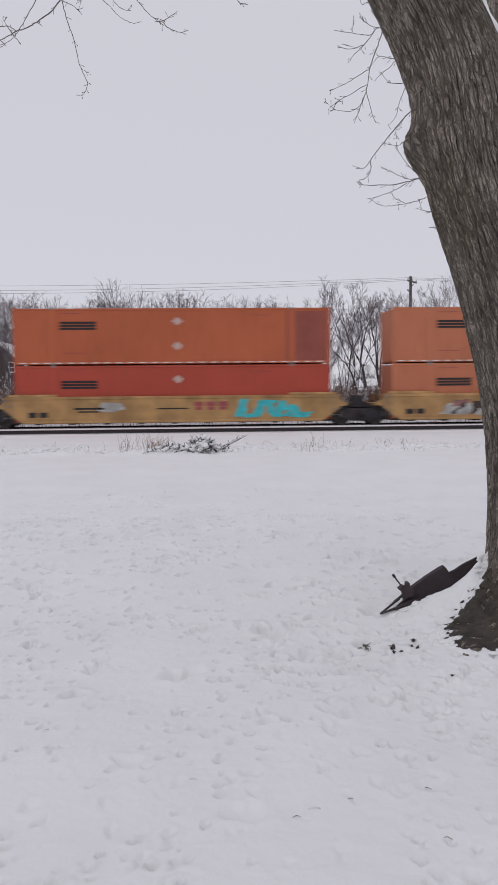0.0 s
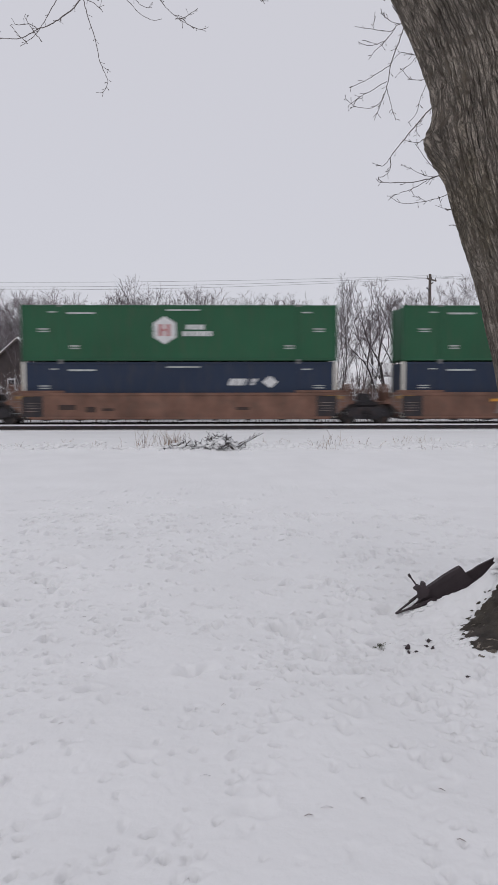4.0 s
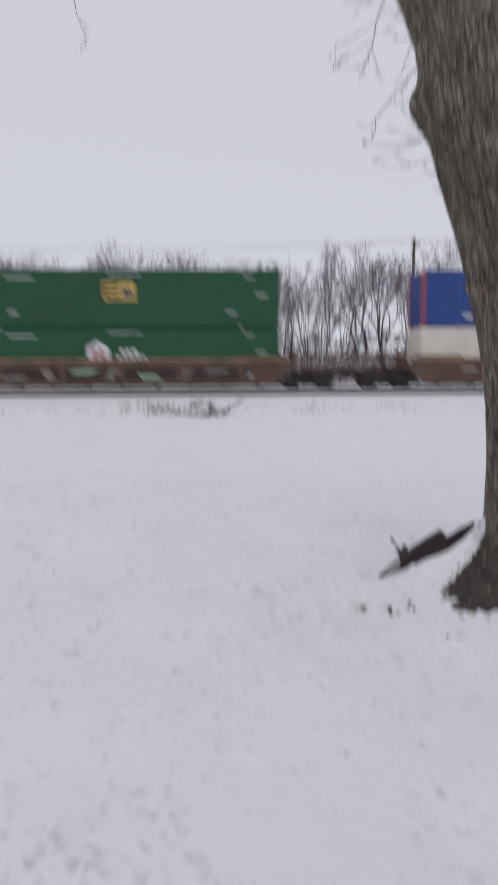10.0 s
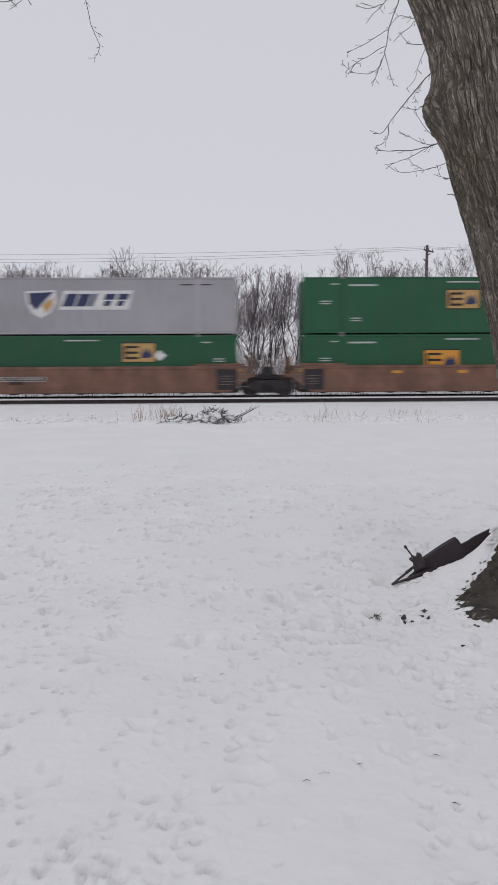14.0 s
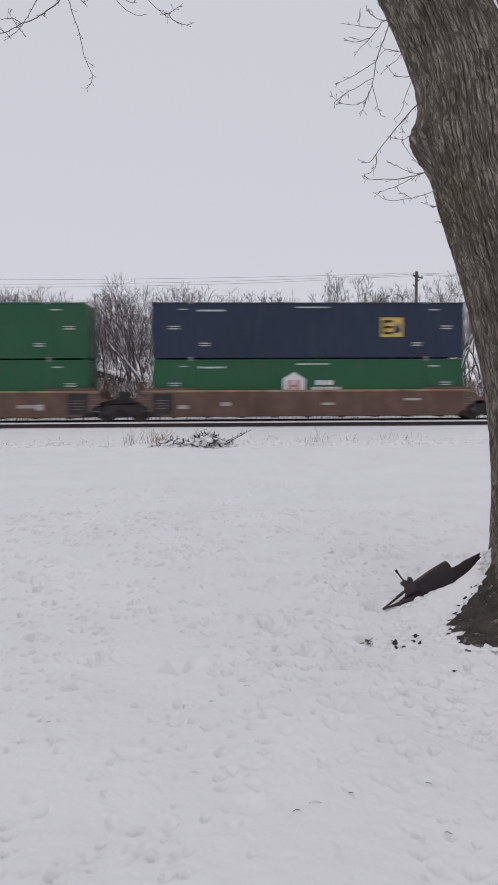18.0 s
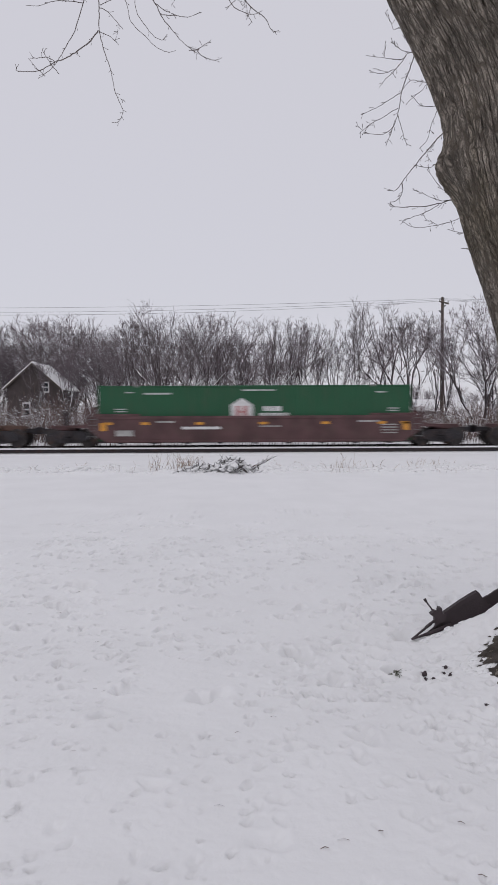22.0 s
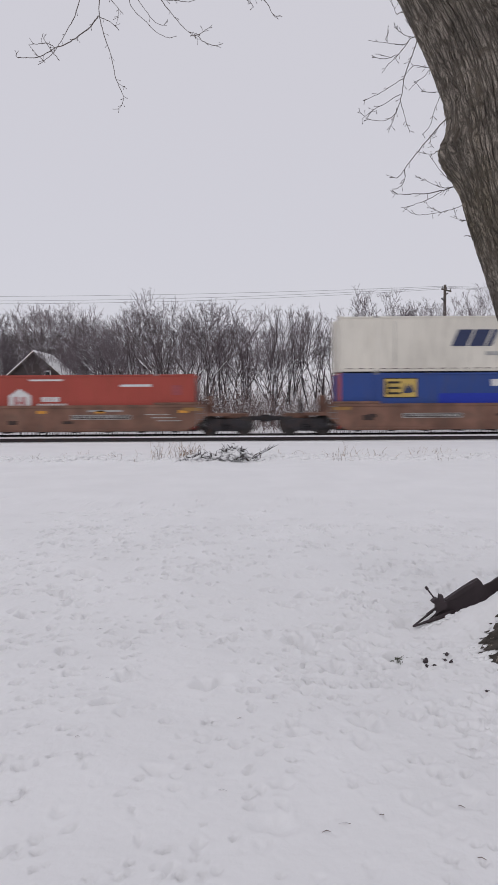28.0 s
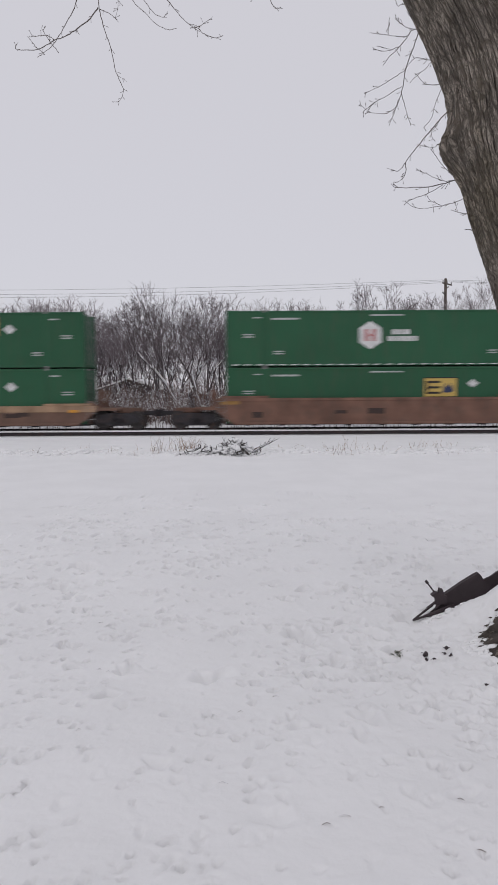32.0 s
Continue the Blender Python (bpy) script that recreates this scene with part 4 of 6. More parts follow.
def housing_mesh():
    g = Geo().box(0.0, -1.26, 0.55, 1.46, 1.26, 1.36, 0.03)
    for x in (0.25, 0.6, 0.95, 1.25):
        g.box(x, -1.33, 0.5, x + 0.09, -1.25, 1.40, 0.012)
    g.box(0.1, -1.34, 1.30, 1.40, -1.25, 1.37, 0.012)
    g.box(0.4, -1.32, 0.72, 0.9, -1.24, 0.98, 0.02)
    g.box(0.2, -1.1, 1.36, 0.7, 1.1, 1.46, 0.02)
    return g.mesh("end_housing", STEEL)


def joint_mesh():
    g = Geo().prism([(-0.85, 0.86), (0.85, 0.86), (0.6, 1.08), (0.3, 1.2), (0.24, 1.52), (-0.2, 1.55), (-0.3, 1.2), (-0.62, 1.06)], -0.7, 0.7)
    g.box(-0.5, -0.95, 0.9, 0.5, 0.95, 1.05, 0.03)
    g.tube([(-0.75, -0.9, 1.0), (-0.2, -0.98, 1.12), (0.35, -0.95, 1.02), (0.8, -0.9, 1.1)], [0.03] * 4, 6)
    return g.mesh("joint_casting", STEEL)


def coupler_mesh():
    g = Geo().box(0, -0.12, 0.74, 0.75, 0.12, 0.96, 0.03)
    g.prism([(0.68, 0.66), (1.02, 0.68), (1.06, 0.85), (1.0, 1.02), (0.68, 1.04)], -0.17, 0.17)
    return g.mesh("coupler", STEEL)


def bulkhead_mesh(kind):
    g = Geo().box(-0.05, -1.28, 0.3, 0.05, 1.28, 1.3, 0.015)
    for y in (-0.7, 0.7):
        g.box(0.05, y - 0.08, 0.9, 0.4, y + 0.08, 1.25, 0.02)
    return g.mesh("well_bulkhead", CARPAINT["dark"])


def ladder_mesh():
    g = Geo()
    for x in (-0.2, 0.2):
        g.tube([(x, -1.42, 0.45), (x, -1.42, 1.62)], [0.016, 0.016], 6)
    for z in (0.55, 0.85, 1.15, 1.45):
        g.tube([(-0.2, -1.42, z), (0.2, -1.42, z)], [0.014, 0.014], 6)
    return g.mesh("ladder", GALV)


def brake_mesh():
    pts = [(0.02, 0.24 * math.cos(a), 0.24 * math.sin(a)) for a in np.linspace(0, 2 * math.pi, 19)]
    g = Geo().tube(pts, [0.018] * 19, 6, False)
    for k in range(4):
        a = k * math.pi / 2
        g.tube([(0.02, 0, 0), (0.02, 0.24 * math.cos(a), 0.24 * math.sin(a))], [0.014, 0.014], 5)
    g.box(-0.12, -0.12, -0.12, 0, 0.12, 0.12, 0.02)
    return g.mesh("brake_wheel", STEEL)


def car_mark(car, poly, col, name="marking_bar", lift=0.0, label=""):
    g = Geo().prism([(x - HALF, z) for x, z in poly], -1.446 - lift, -1.43 - lift)
    return part(name, g, MARK[col], car, label)


def spray(car, seed, x0, x1, cols, label):
    """Bulging letter shapes sprayed on the side plate."""
    rng = random.Random(seed)
    x, i = x0, 0
    while x < x1:
        w = rng.uniform(0.4, 0.75)
        pts = []
        for a in range(9):
            ang = a / 9 * 2 * math.pi
            rx, rz = w * rng.uniform(0.5, 0.85), 0.5 * rng.uniform(0.7, 1.1)
            pts.append((x + rx * math.cos(ang), max(0.40, min(1.42, 0.92 + rz * math.sin(ang)))))
        car_mark(car, pts, cols[i % len(cols)], "spray_paint", 0.006 + 0.004 * (i % 3), label)
        if len(cols) > 1:
            z = rng.uniform(0.7, 1.1)
            car_mark(car, [(x - 0.2, z - 0.22), (x - 0.08, z - 0.25), (x + 0.22, z + 0.2), (x + 0.06, z + 0.26)], cols[(i + 1) % len(cols)], "spray_stroke", 0.02)
        x += w * 0.95
        i += 1


def blocks(car, seed, rows, label):
    """Sprayed upright blocks with uneven edges: from, to, low, high, colour, lean."""
    rng = random.Random(seed)
    for i, (x0, x1, z0, z1, col, lean) in enumerate(rows):
        pts = []
        for f in (0, 0.25, 0.5, 0.75, 1):
            pts.append((x0 + (x1 - x0) * f + rng.uniform(-0.06, 0.06) - lean / 2, z0 + rng.uniform(-0.03, 0.03)))
        for f in (0.33, 0.66):
            pts.append((x1 + rng.uniform(-0.12, 0.12) + lean * (f - 0.5), z0 + (z1 - z0) * f))
        for f in (1, 0.75, 0.5, 0.25, 0):
            pts.append((x0 + (x1 - x0) * f + rng.uniform(-0.06, 0.06) + lean / 2, z1 + rng.uniform(-0.03, 0.03)))
        for f in (0.66, 0.33):
            pts.append((x0 + rng.uniform(-0.12, 0.12) + lean * (f - 0.5), z0 + (z1 - z0) * f))
        car_mark(car, pts, col, "spray_paint", 0.004 + 0.0015 * (i % 8), label if i == 0 else "")


def letters3(car, x, z, col, h=0.34):
    for i in range(3):
        car_mark(car, rect(x + i * 0.62, z + h * 0.2, 0.5, h * 0.5), col, "lettering_block")
        car_mark(car, rect(x + i * 0.62 + 0.06, z - h * 0.28, 0.38, h * 0.36), col, "lettering_block")


def car_marks(car, k, kind):
    if kind == "yellow":
        for i in range(2):
            car_mark(car, rect(0.7 + i * 0.55, 0.68, 0.42, 0.26), "black", "stencil_block")
        car_mark(car, rect(3.0, 0.98, 1.5, 0.1), "black")
        car_mark(car, rect(3.2, 0.82, 1.1, 0.07), "black")
        car_mark(car, rect(7.2, 0.95, 1.6, 0.07), "black")
        if k == 0:
            letters3(car, 9.1, 1.08, "faded", 0.46)
            car_mark(car, [(4.2, 0.85), (4.9, 0.78), (5.6, 0.95), (5.4, 1.25), (4.4, 1.3)], "silver", "spray_paint", 0, "smear of silver spray paint")
            blocks(car, 3, [(11.3, 11.75, 0.5, 1.4, "cyan", 0.25), (11.7, 12.5, 0.44, 0.66, "cyan", 0.1), (12.3, 12.65, 0.5, 1.3, "cyan", 0.3), (12.6, 13.3, 1.12, 1.36, "cyan", 0.2), (12.9, 13.25, 0.5, 1.2, "cyan", -0.3), (13.3, 13.75, 0.45, 1.3, "cyan", 0.3), (13.6, 14.3, 0.8, 1.02, "cyan", 0.1), (13.7, 14.2, 0.5, 0.72, "cyan", 0.3), (14.2, 15.1, 0.44, 0.7, "cyan", 0.4), (14.1, 14.5, 0.6, 1.1, "cyan", -0.3)], "cyan spray-painted letters")
        else:
            blocks(car, 8, [(2.7, 4.3, 0.5, 1.1, "silver", 0.5), (3.2, 4.0, 0.9, 1.25, "rose", 0.3), (3.4, 3.6, 0.5, 1.1, "black", 0.6), (4.2, 5.0, 0.5, 1.2, "soot", 0.2), (4.5, 5.4, 0.45, 0.8, "silver", 0.2), (5.2, 6.3, 0.55, 1.2, "soot", -0.3), (5.6, 6.0, 0.8, 1.1, "silver", 0.2), (6.3, 6.9, 0.5, 1.2, "silver", 0.2), (6.8, 7.5, 0.6, 1.25, "lime", 0.3)], "silver, black and green spray-painted letters")
            car_mark(car, rect(10.1, 0.92, 3.2, 0.3), "white")
            car_mark(car, rect(10.16, 0.92, 3.08, 0.22), "black", lift=0.005)
    elif kind == "maroon":
        for x in (0.3, 2.2, 5.0, 8.3, 11.5, 14.4, 15.6):
            car_mark(car, rect(x, 1.22, 0.42, 0.13), "amber", "reflector")
        for x in (0.1, 15.7):
            car_mark(car, rect(x, 1.05, 0.32, 0.42), "amber", "reflector")
        car_mark(car, rect(0.9, 0.72, 0.9, 0.3), "silver", "stencil_block")
        car_mark(car, rect(4.3, 0.98, 2.0, 0.14), "white")
        car_mark(car, rect(3.0, 1.3, 0.9, 0.09), "silver")
        car_mark(car, rect(13.4, 1.3, 1.1, 0.09), "silver")
        for i in range(4):
            car_mark(car, rect(14.6, 1.12 - i * 0.14, 0.8, 0.06), "silver")
        car_mark(car, rect(8.3, 1.06, 1.1, 0.06), "silver")
    elif kind == "rib":
        letters3(car, 4.0, 0.85, "white", 0.4) if k == 7 else car_mark(car, rect(3.6, 0.75, 1.8, 0.12), "silver")
        for x in (0.6, 7.2, 13.6):
            car_mark(car, rect(x, 0.85, 0.75, 0.3), "silver", "stencil_block")
    else:
        rng = random.Random(k)
        for _ in range(4):
            car_mark(car, rect(rng.uniform(1, 14), rng.uniform(0.7, 1.1), rng.uniform(0.4, 0.9), rng.uniform(0.1, 0.3)), "silver" if kind == "brown" else "soot", "stencil_block", -0.003)
        if k in (3, 5, 42, 43, 45, 14):
            x = {45: 10.2, 42: 9.75, 5: 9.85}.get(k, 3.3)
            car_mark(car, rect(x, 0.98, 3.1, 0.24), "silver")
            car_mark(car, rect(x + 0.06, 0.98, 2.98, 0.17), "soot", lift=0.005)
            for i in range(10):
                car_mark(car, rect(x + 0.2 + i * 0.28, 0.98, 0.16, 0.1), "silver", "stencil_block", 0.009)
        if k in (3, 40, 42, 46, 41, 15):
            for x in (0.5, 4.6, 8.0, 11.0, 15.3):
                car_mark(car, rect(x, 1.25 if kind != "low" else 0.98, 0.5, 0.14), "amber", "reflector", 0.03 if kind == "low" else 0.0)
        if k == 5:
            blocks(car, 18, [(4.9, 9.4, 0.5, 1.36, "dust", 0.2), (5.2, 5.9, 0.55, 1.3, "haze", 0.3), (6.3, 6.7, 0.5, 1.3, "soot", -0.3), (7.0, 7.8, 0.6, 1.2, "haze", 0.2), (8.2, 8.5, 0.5, 1.3, "soot", 0.3), (8.6, 9.2, 0.6, 1.0, "haze", -0.2)], "grey sprayed letters faded into rust")
            for x in (4.6, 8.9, 12.4):
                car_mark(car, rect(x, 1.2, 0.5, 0.14), "amber", "reflector", 0.02)
        if kind == "orange":
            for x in (-0.3, 15.5):
                car_mark(car, rect(x, 1.38, 0.95, 0.2), "brown", "rust_patch", 0.004)
        if k == 41:
            car_mark(car, rect(6.75, 1.0, 2.6, 0.42), "black", "plate", -0.004, "black lettered plate")
            letters3(car, 7.1, 1.02, "white", 0.3)
            blocks(car, 11, [(2.4, 5.9, 0.5, 1.4, "haze", 0.2), (5.6, 6.5, 0.55, 0.95, "haze", 0.3)], "faded pale blue-grey spray paint")
            blocks(car, 12, [(9.5, 11.2, 0.46, 1.38, "sand", 0.1), (10.9, 14.0, 0.44, 1.4, "sand", 0.0), (13.3, 14.9, 0.44, 1.2, "sand", 0.0), (9.6, 9.9, 1.0, 1.3, "soot", 0.4), (10.2, 10.9, 0.72, 0.82, "soot", 0.3),
                             (10.7, 10.85, 0.8, 1.1, "soot", 0.3), (11.6, 12.4, 0.78, 0.86, "soot", 0.2), (12.9, 13.1, 0.9, 1.15, "soot", 0.2)], "tan spray-painted block letters")
        if k == 42:
            car_mark(car, rect(10.6, 1.3, 1.8, 0.1), "silver")
            for i in range(3):
                car_mark(car, rect(13.6 + 0.3 * i, 1.1 - 0.16 * i, 1.2, 0.05), "silver")
        if k == 43:
            blocks(car, 13, [(9.75, 13.3, 0.62, 0.72, "sand", 0.0), (9.6, 13.5, 1.1, 1.24, "sand", 0.0), (9.8, 13.2, 0.85, 0.95, "sand", 0), (10.1, 12.95, 0.42, 1.4, "mint", 0.0), (10.9, 11.4, 1.12, 1.18, "amber", 0),
                             (10.5, 11.0, 0.72, 0.77, "soot", 0.1), (11.5, 12.2, 0.8, 0.85, "soot", 0.1)], "mint green sprayed block with tan fringe")
        if k == 44:
            blocks(car, 14, [(1.2, 12.0, 0.44, 1.38, "dust", 0.2), (0.0, 1.5, 0.6, 1.2, "rose", 0.3), (11.9, 14.2, 0.55, 1.3, "rose", 0.3), (3.0, 4.2, 0.46, 1.36, "silver", 0.1), (6.2, 7.2, 0.5, 1.36, "silver", 0.15),
                             (9.2, 10.4, 0.46, 0.9, "rose", 0.3), (9.9, 11.2, 0.46, 1.0, "silver", 0.5), (9.4, 10.4, 0.9, 1.38, "silver", -0.7), (11.0, 12.0, 0.9, 1.38, "silver", 0.7)], "weathered grey, pink and violet spray paint")
            blocks(car, 24, [(3.85, 4.0, 0.5, 1.36, "violet", 0.1), (6.9, 7.05, 0.5, 1.36, "violet", -0.1), (8.1, 8.3, 0.6, 1.3, "violet", 0.4), (9.3, 9.55, 0.9, 1.36, "violet", -0.7), (9.6, 9.85, 0.5, 0.92, "violet", 0.6),
                             (2.5, 3.2, 1.08, 1.13, "soot", 0.2), (5.4, 6.0, 0.8, 0.86, "soot", 0.1), (12.3, 13.6, 0.95, 1.02, "violet", 0.2), (2.6, 3.0, 0.8, 0.84, "soot", 0)], "")
            for x in (1.4, 4.7, 8.0, 14.5):
                car_mark(car, rect(x, 1.2, 0.5, 0.12), "amber", "reflector", 0.02)
        if k == 45:
            blocks(car, 15, [(2.2, 3.0, 0.44, 1.38, "sand", 0.1), (2.8, 4.2, 0.44, 1.36, "black", 0.2), (3.0, 3.5, 0.75, 1.0, "silver", 0.1), (3.6, 4.1, 0.9, 1.1, "silver", 0.2), (4.2, 4.5, 0.5, 1.3, "silver", 0.0), (4.5, 5.3, 0.44, 1.3, "black", -0.2),
                             (4.75, 5.1, 0.85, 1.15, "sand", 0), (5.2, 5.75, 0.6, 1.3, "sand", 0.0), (5.75, 6.1, 0.44, 1.38, "black", 0), (6.1, 6.5, 0.6, 1.35, "silver", 0.1), (6.4, 6.95, 0.44, 1.38, "soot", 0.1), (2.3, 4.3, 0.44, 0.58, "violet", 0)], "black, grey and tan spray-painted block letters")
        if k == 10:
            blocks(car, 16, [(0.5, 14.6, 0.5, 1.15, "soot", 0.3), (1.2, 1.7, 0.55, 1.1, "mint", 0.4), (2.2, 3.2, 0.55, 0.75, "haze", 0.3), (4.2, 4.7, 0.55, 1.1, "dust", -0.3), (5.6, 6.8, 0.85, 1.1, "mint", 0.4), (7.4, 7.8, 0.55, 1.1, "haze", 0.4), (9.0, 10.0, 0.55, 0.8, "mint", -0.3), (11.0, 11.5, 0.55, 1.1, "dust", 0.4), (12.4, 13.4, 0.8, 1.05, "haze", 0.3)], "grey-green sprayed letters")
        if k == 11:
            spray(car, 17, 5.2, 8.6, ["sand", "haze"], "pale cream spray-painted letters")


CLABELCAR = {"low": "low brown and tan", "yellow": "mustard yellow", "brown": "dirty brown", "orange": "rusty orange-brown", "maroon": "dark maroon", "rib": "ribbed ochre and brown"}
TRAIN = []


def joined(k):
    """Whether a unit shares its trucks with its neighbours: ahead, behind."""
    behind = {-1, 0, 3, 4, 6, 7, 11, 12, 14, 15, 21, 22, 24, 25, 28, 29, 40, 41, 43, 44}
    order = [u[0] for u in UNITS]
    i = order.index(k)
    return (i > 0 and order[i - 1] in behind), k in behind


def build_unit(k, lead, kind, low, top):
    car = tagged(new("well_car"), f"{CLABELCAR[kind]} steel container well car rolling on snowy rails", "railway well car", "well cars of the train")
    ahead, behind = joined(k)
    for s in (-1, 1):
        turn = (0, 0, 0 if s < 0 else math.pi)
        for name, make in (("side_sill", sill_mesh), ("top_chord", chord_mesh), ("bottom_chord", foot_mesh)):
            part(name, shared((name, kind), lambda make=make: make(kind)), None, car).rotation_euler = turn
    posts = (-6.1, -3.9, -1.7, 0.6, 2.4, 4.3, 6.1) if kind == "rib" else (-6.1, -3.0, 0.0, 3.0, 6.1)
    for i, x in enumerate(posts):
        pk = kind if kind != "rib" else ("rib" if i in (0, 3, 6) else "dark")
        if kind in ("rib", "brown"):
            part("side_post", shared(("post_side", pk), lambda: post_side_mesh(pk)), None, car, at=(x, 0, 0))
    part("well_floor", shared("floor", floor_mesh), None, car)
    for s, tied in ((-1, ahead), (1, behind)):
        turn = (0, 0, 0 if s > 0 else math.pi)
        p = part("end_platform", shared(("platform", kind, tied), lambda: platform_mesh(kind, not tied)), None, car, at=(s * HALF, 0, 0))
        p.rotation_euler = turn
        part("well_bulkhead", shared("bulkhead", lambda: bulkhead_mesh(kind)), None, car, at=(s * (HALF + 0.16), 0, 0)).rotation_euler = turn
        sh = part("end_shoulder", shared(("shoulder", kind), lambda: shoulder_mesh(kind)), None, car, at=(s * (HALF + 0.3) - (2.45 if s > 0 else 0), 0, 0))
        for dy in (-0.75, 0.75):
            part("end_upright", shared(("upright", kind), lambda: Geo().box(-0.09, -0.07, 1.0, 0.09, 0.07, 2.05, 0.02).mesh("end_upright", CARPAINT["brown" if kind in ("rib", "yellow") else kind])), None, car, at=(s * (HALF + 0.72), dy, 0))
        part("ladder", shared("ladder", ladder_mesh), None, car, at=(s * (HALF + 0.3), -0.04, 0), label="galvanised ladder")
        if tied and k >= 28:
            part("end_housing", shared(("housing", s), lambda: housing_mesh()), None, car, at=(s * (HALF + 0.12), 0, 0), label="dark greasy end housing over the truck").rotation_euler = turn
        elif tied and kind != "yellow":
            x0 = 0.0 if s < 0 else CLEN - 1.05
            # the bay's dark is a flat sheet on the side plate, not recessed
            part("end_bay", Geo().prism([(x - HALF, z) for x, z in rect(x0, 0.9, 1.05, 1.06)], -1.452, -1.43), STEEL, car, "flat dark sheet laid on the side in place of a recessed end bay")
            for i in range(4):
                car_mark(car, rect(x0 + 0.14 + 0.1 * (i % 2), 0.66 + i * 0.14, 0.62, 0.03), "dust", "stencil_block", 0.012)
        if not tied:
            part("coupler", shared("coupler", coupler_mesh), None, car, at=(s * (HALF + 2.7), 0, 0)).rotation_euler = turn
            add_truck(car, s * (HALF + TRUCK_OUT), lead)
        elif s > 0:
            add_truck(car, HALF + TRUCK_OUT, lead)
            part("joint_casting", shared("joint", joint_mesh), None, car, at=(HALF + TRUCK_OUT, 0, 0), label="dark greasy casting over the shared truck")
    if not ahead:
        part("brake_wheel", shared("brake", brake_mesh), None, car, at=(-HALF - 1.9, -0.6, 1.75))
        part("brake_stand", shared("stand", lambda: Geo().box(-0.1, -0.1, 1.1, 0.1, 0.1, 1.66, 0.02).mesh("brake_stand", STEEL)), None, car, at=(-HALF - 1.85, -0.6, 0))
    car_marks(car, k, kind)
    TRAIN.append((car, lead + HALF, RAIL_Z))
    red = {8: "red", 11: "red", 12: "red", 24: "red", 43: "red", 44: "red", 3: "red"}.get(k)
    white = "white" if k in (2, 5, 4) else None
    lower = container(low, 0, (red if low == "blue" else white if low == "navy" else None)) if low else None
    upper = container(top, 1, (red if top == "blue" else white if top == "navy" else None)) if top else None
    if lower:
        TRAIN.append((lower, lead + HALF, RAIL_Z + 0.3))
    if upper:
        TRAIN.append((upper, lead + HALF, RAIL_Z + 0.3 + CH))
    unit_loads(k, lower, upper)


for unit in UNITS:
    build_unit(*unit)

# ---- the leaning tree in the yard ----
TRUNK_Z = (-0.15, 0.12, 0.47, 0.82, 1.25, 1.67, 2.09, 2.41, 2.70, 2.98, 3.22, 3.69, 3.96, 4.23, 4.46, 5.2, 6.2)
TRUNK_X = (2.485, 2.475, 2.45, 2.462, 2.43, 2.38, 2.28, 2.192, 2.088, 1.974, 1.886, 1.799, 1.74, 1.602, 1.467, 1.07, 0.6)
TRUNK_R = (0.42, 0.41, 0.405, 0.40, 0.396, 0.393, 0.39, 0.388, 0.38, 0.375, 0.368, 0.356, 0.348, 0.345, 0.34, 0.32, 0.28)


def trunk_centre(z):
    zz = np.linspace(z - 0.25, z + 0.25, 5)
    return float(np.mean(np.interp(zz, TRUNK_Z, TRUNK_X))), 5.0 + 0.02 * math.sin(z), float(np.mean(np.interp(zz, TRUNK_Z, TRUNK_R)))


def trunk_point(z, a):
    cx, cy, r = trunk_centre(z)
    deg = math.degrees(a)
    lobes = 0.525 * math.exp(-((deg - 211) / 25) ** 2) + 0.35 * math.exp(-((deg - 258) / 26) ** 2) + 0.42 * math.exp(-((deg - 318) / 24) ** 2) + 0.16
    flare = 1.1 * math.exp(-max(z, 0.0) / 0.19) * lobes
    r += flare
    dx, dy = math.cos(a), math.sin(a)
    # healed knot on the leaning side
    k = ((z - 3.45) / 0.16) ** 2 + ((a - math.radians(176)) / 0.6) ** 2
    r += 0.105 * math.exp(-k)
    r += 0.03 * math.exp(-((z - 2.6) / 0.03) ** 2 - ((a - math.radians(185)) / 0.1) ** 2)
    r += 0.028 * math.exp(-k * 0.7) * noise.noise((dx * 14, dy * 14, z * 16)) + 0.012 * math.exp(-k * 0.7) * noise.noise((dx * 34, dy * 34, z * 38))
    n1 = noise.noise((dx * 5.0, dy * 5.0, z * 1.1))
    warp = 0.35 * noise.noise((dx * 4, dy * 4, z * 3.0))
    f1 = min(abs(noise.noise((dx * 9 + warp, dy * 9 + warp, z * 2.1))) * 6, 1.0)
    f2 = min(abs(noise.noise((dx * 19 + warp, dy * 19, z * 4.2 + 3))) * 5, 1.0)
    f3 = noise.noise((dx * 34, dy * 34, z * 16))
    r += 0.014 * n1 + 0.020 * f1 * f1 * (3 - 2 * f1) + 0.009 * f2 + 0.004 * f3 - 0.022
    low = math.exp(-max(z, 0.0) / 0.22)
    r += low * (0.035 * noise.noise((dx * 9, dy * 9, z * 9)) + 0.02 * noise.noise((dx * 22, dy * 22, z * 20)))
    return cx + r * dx, cy + r * dy, z


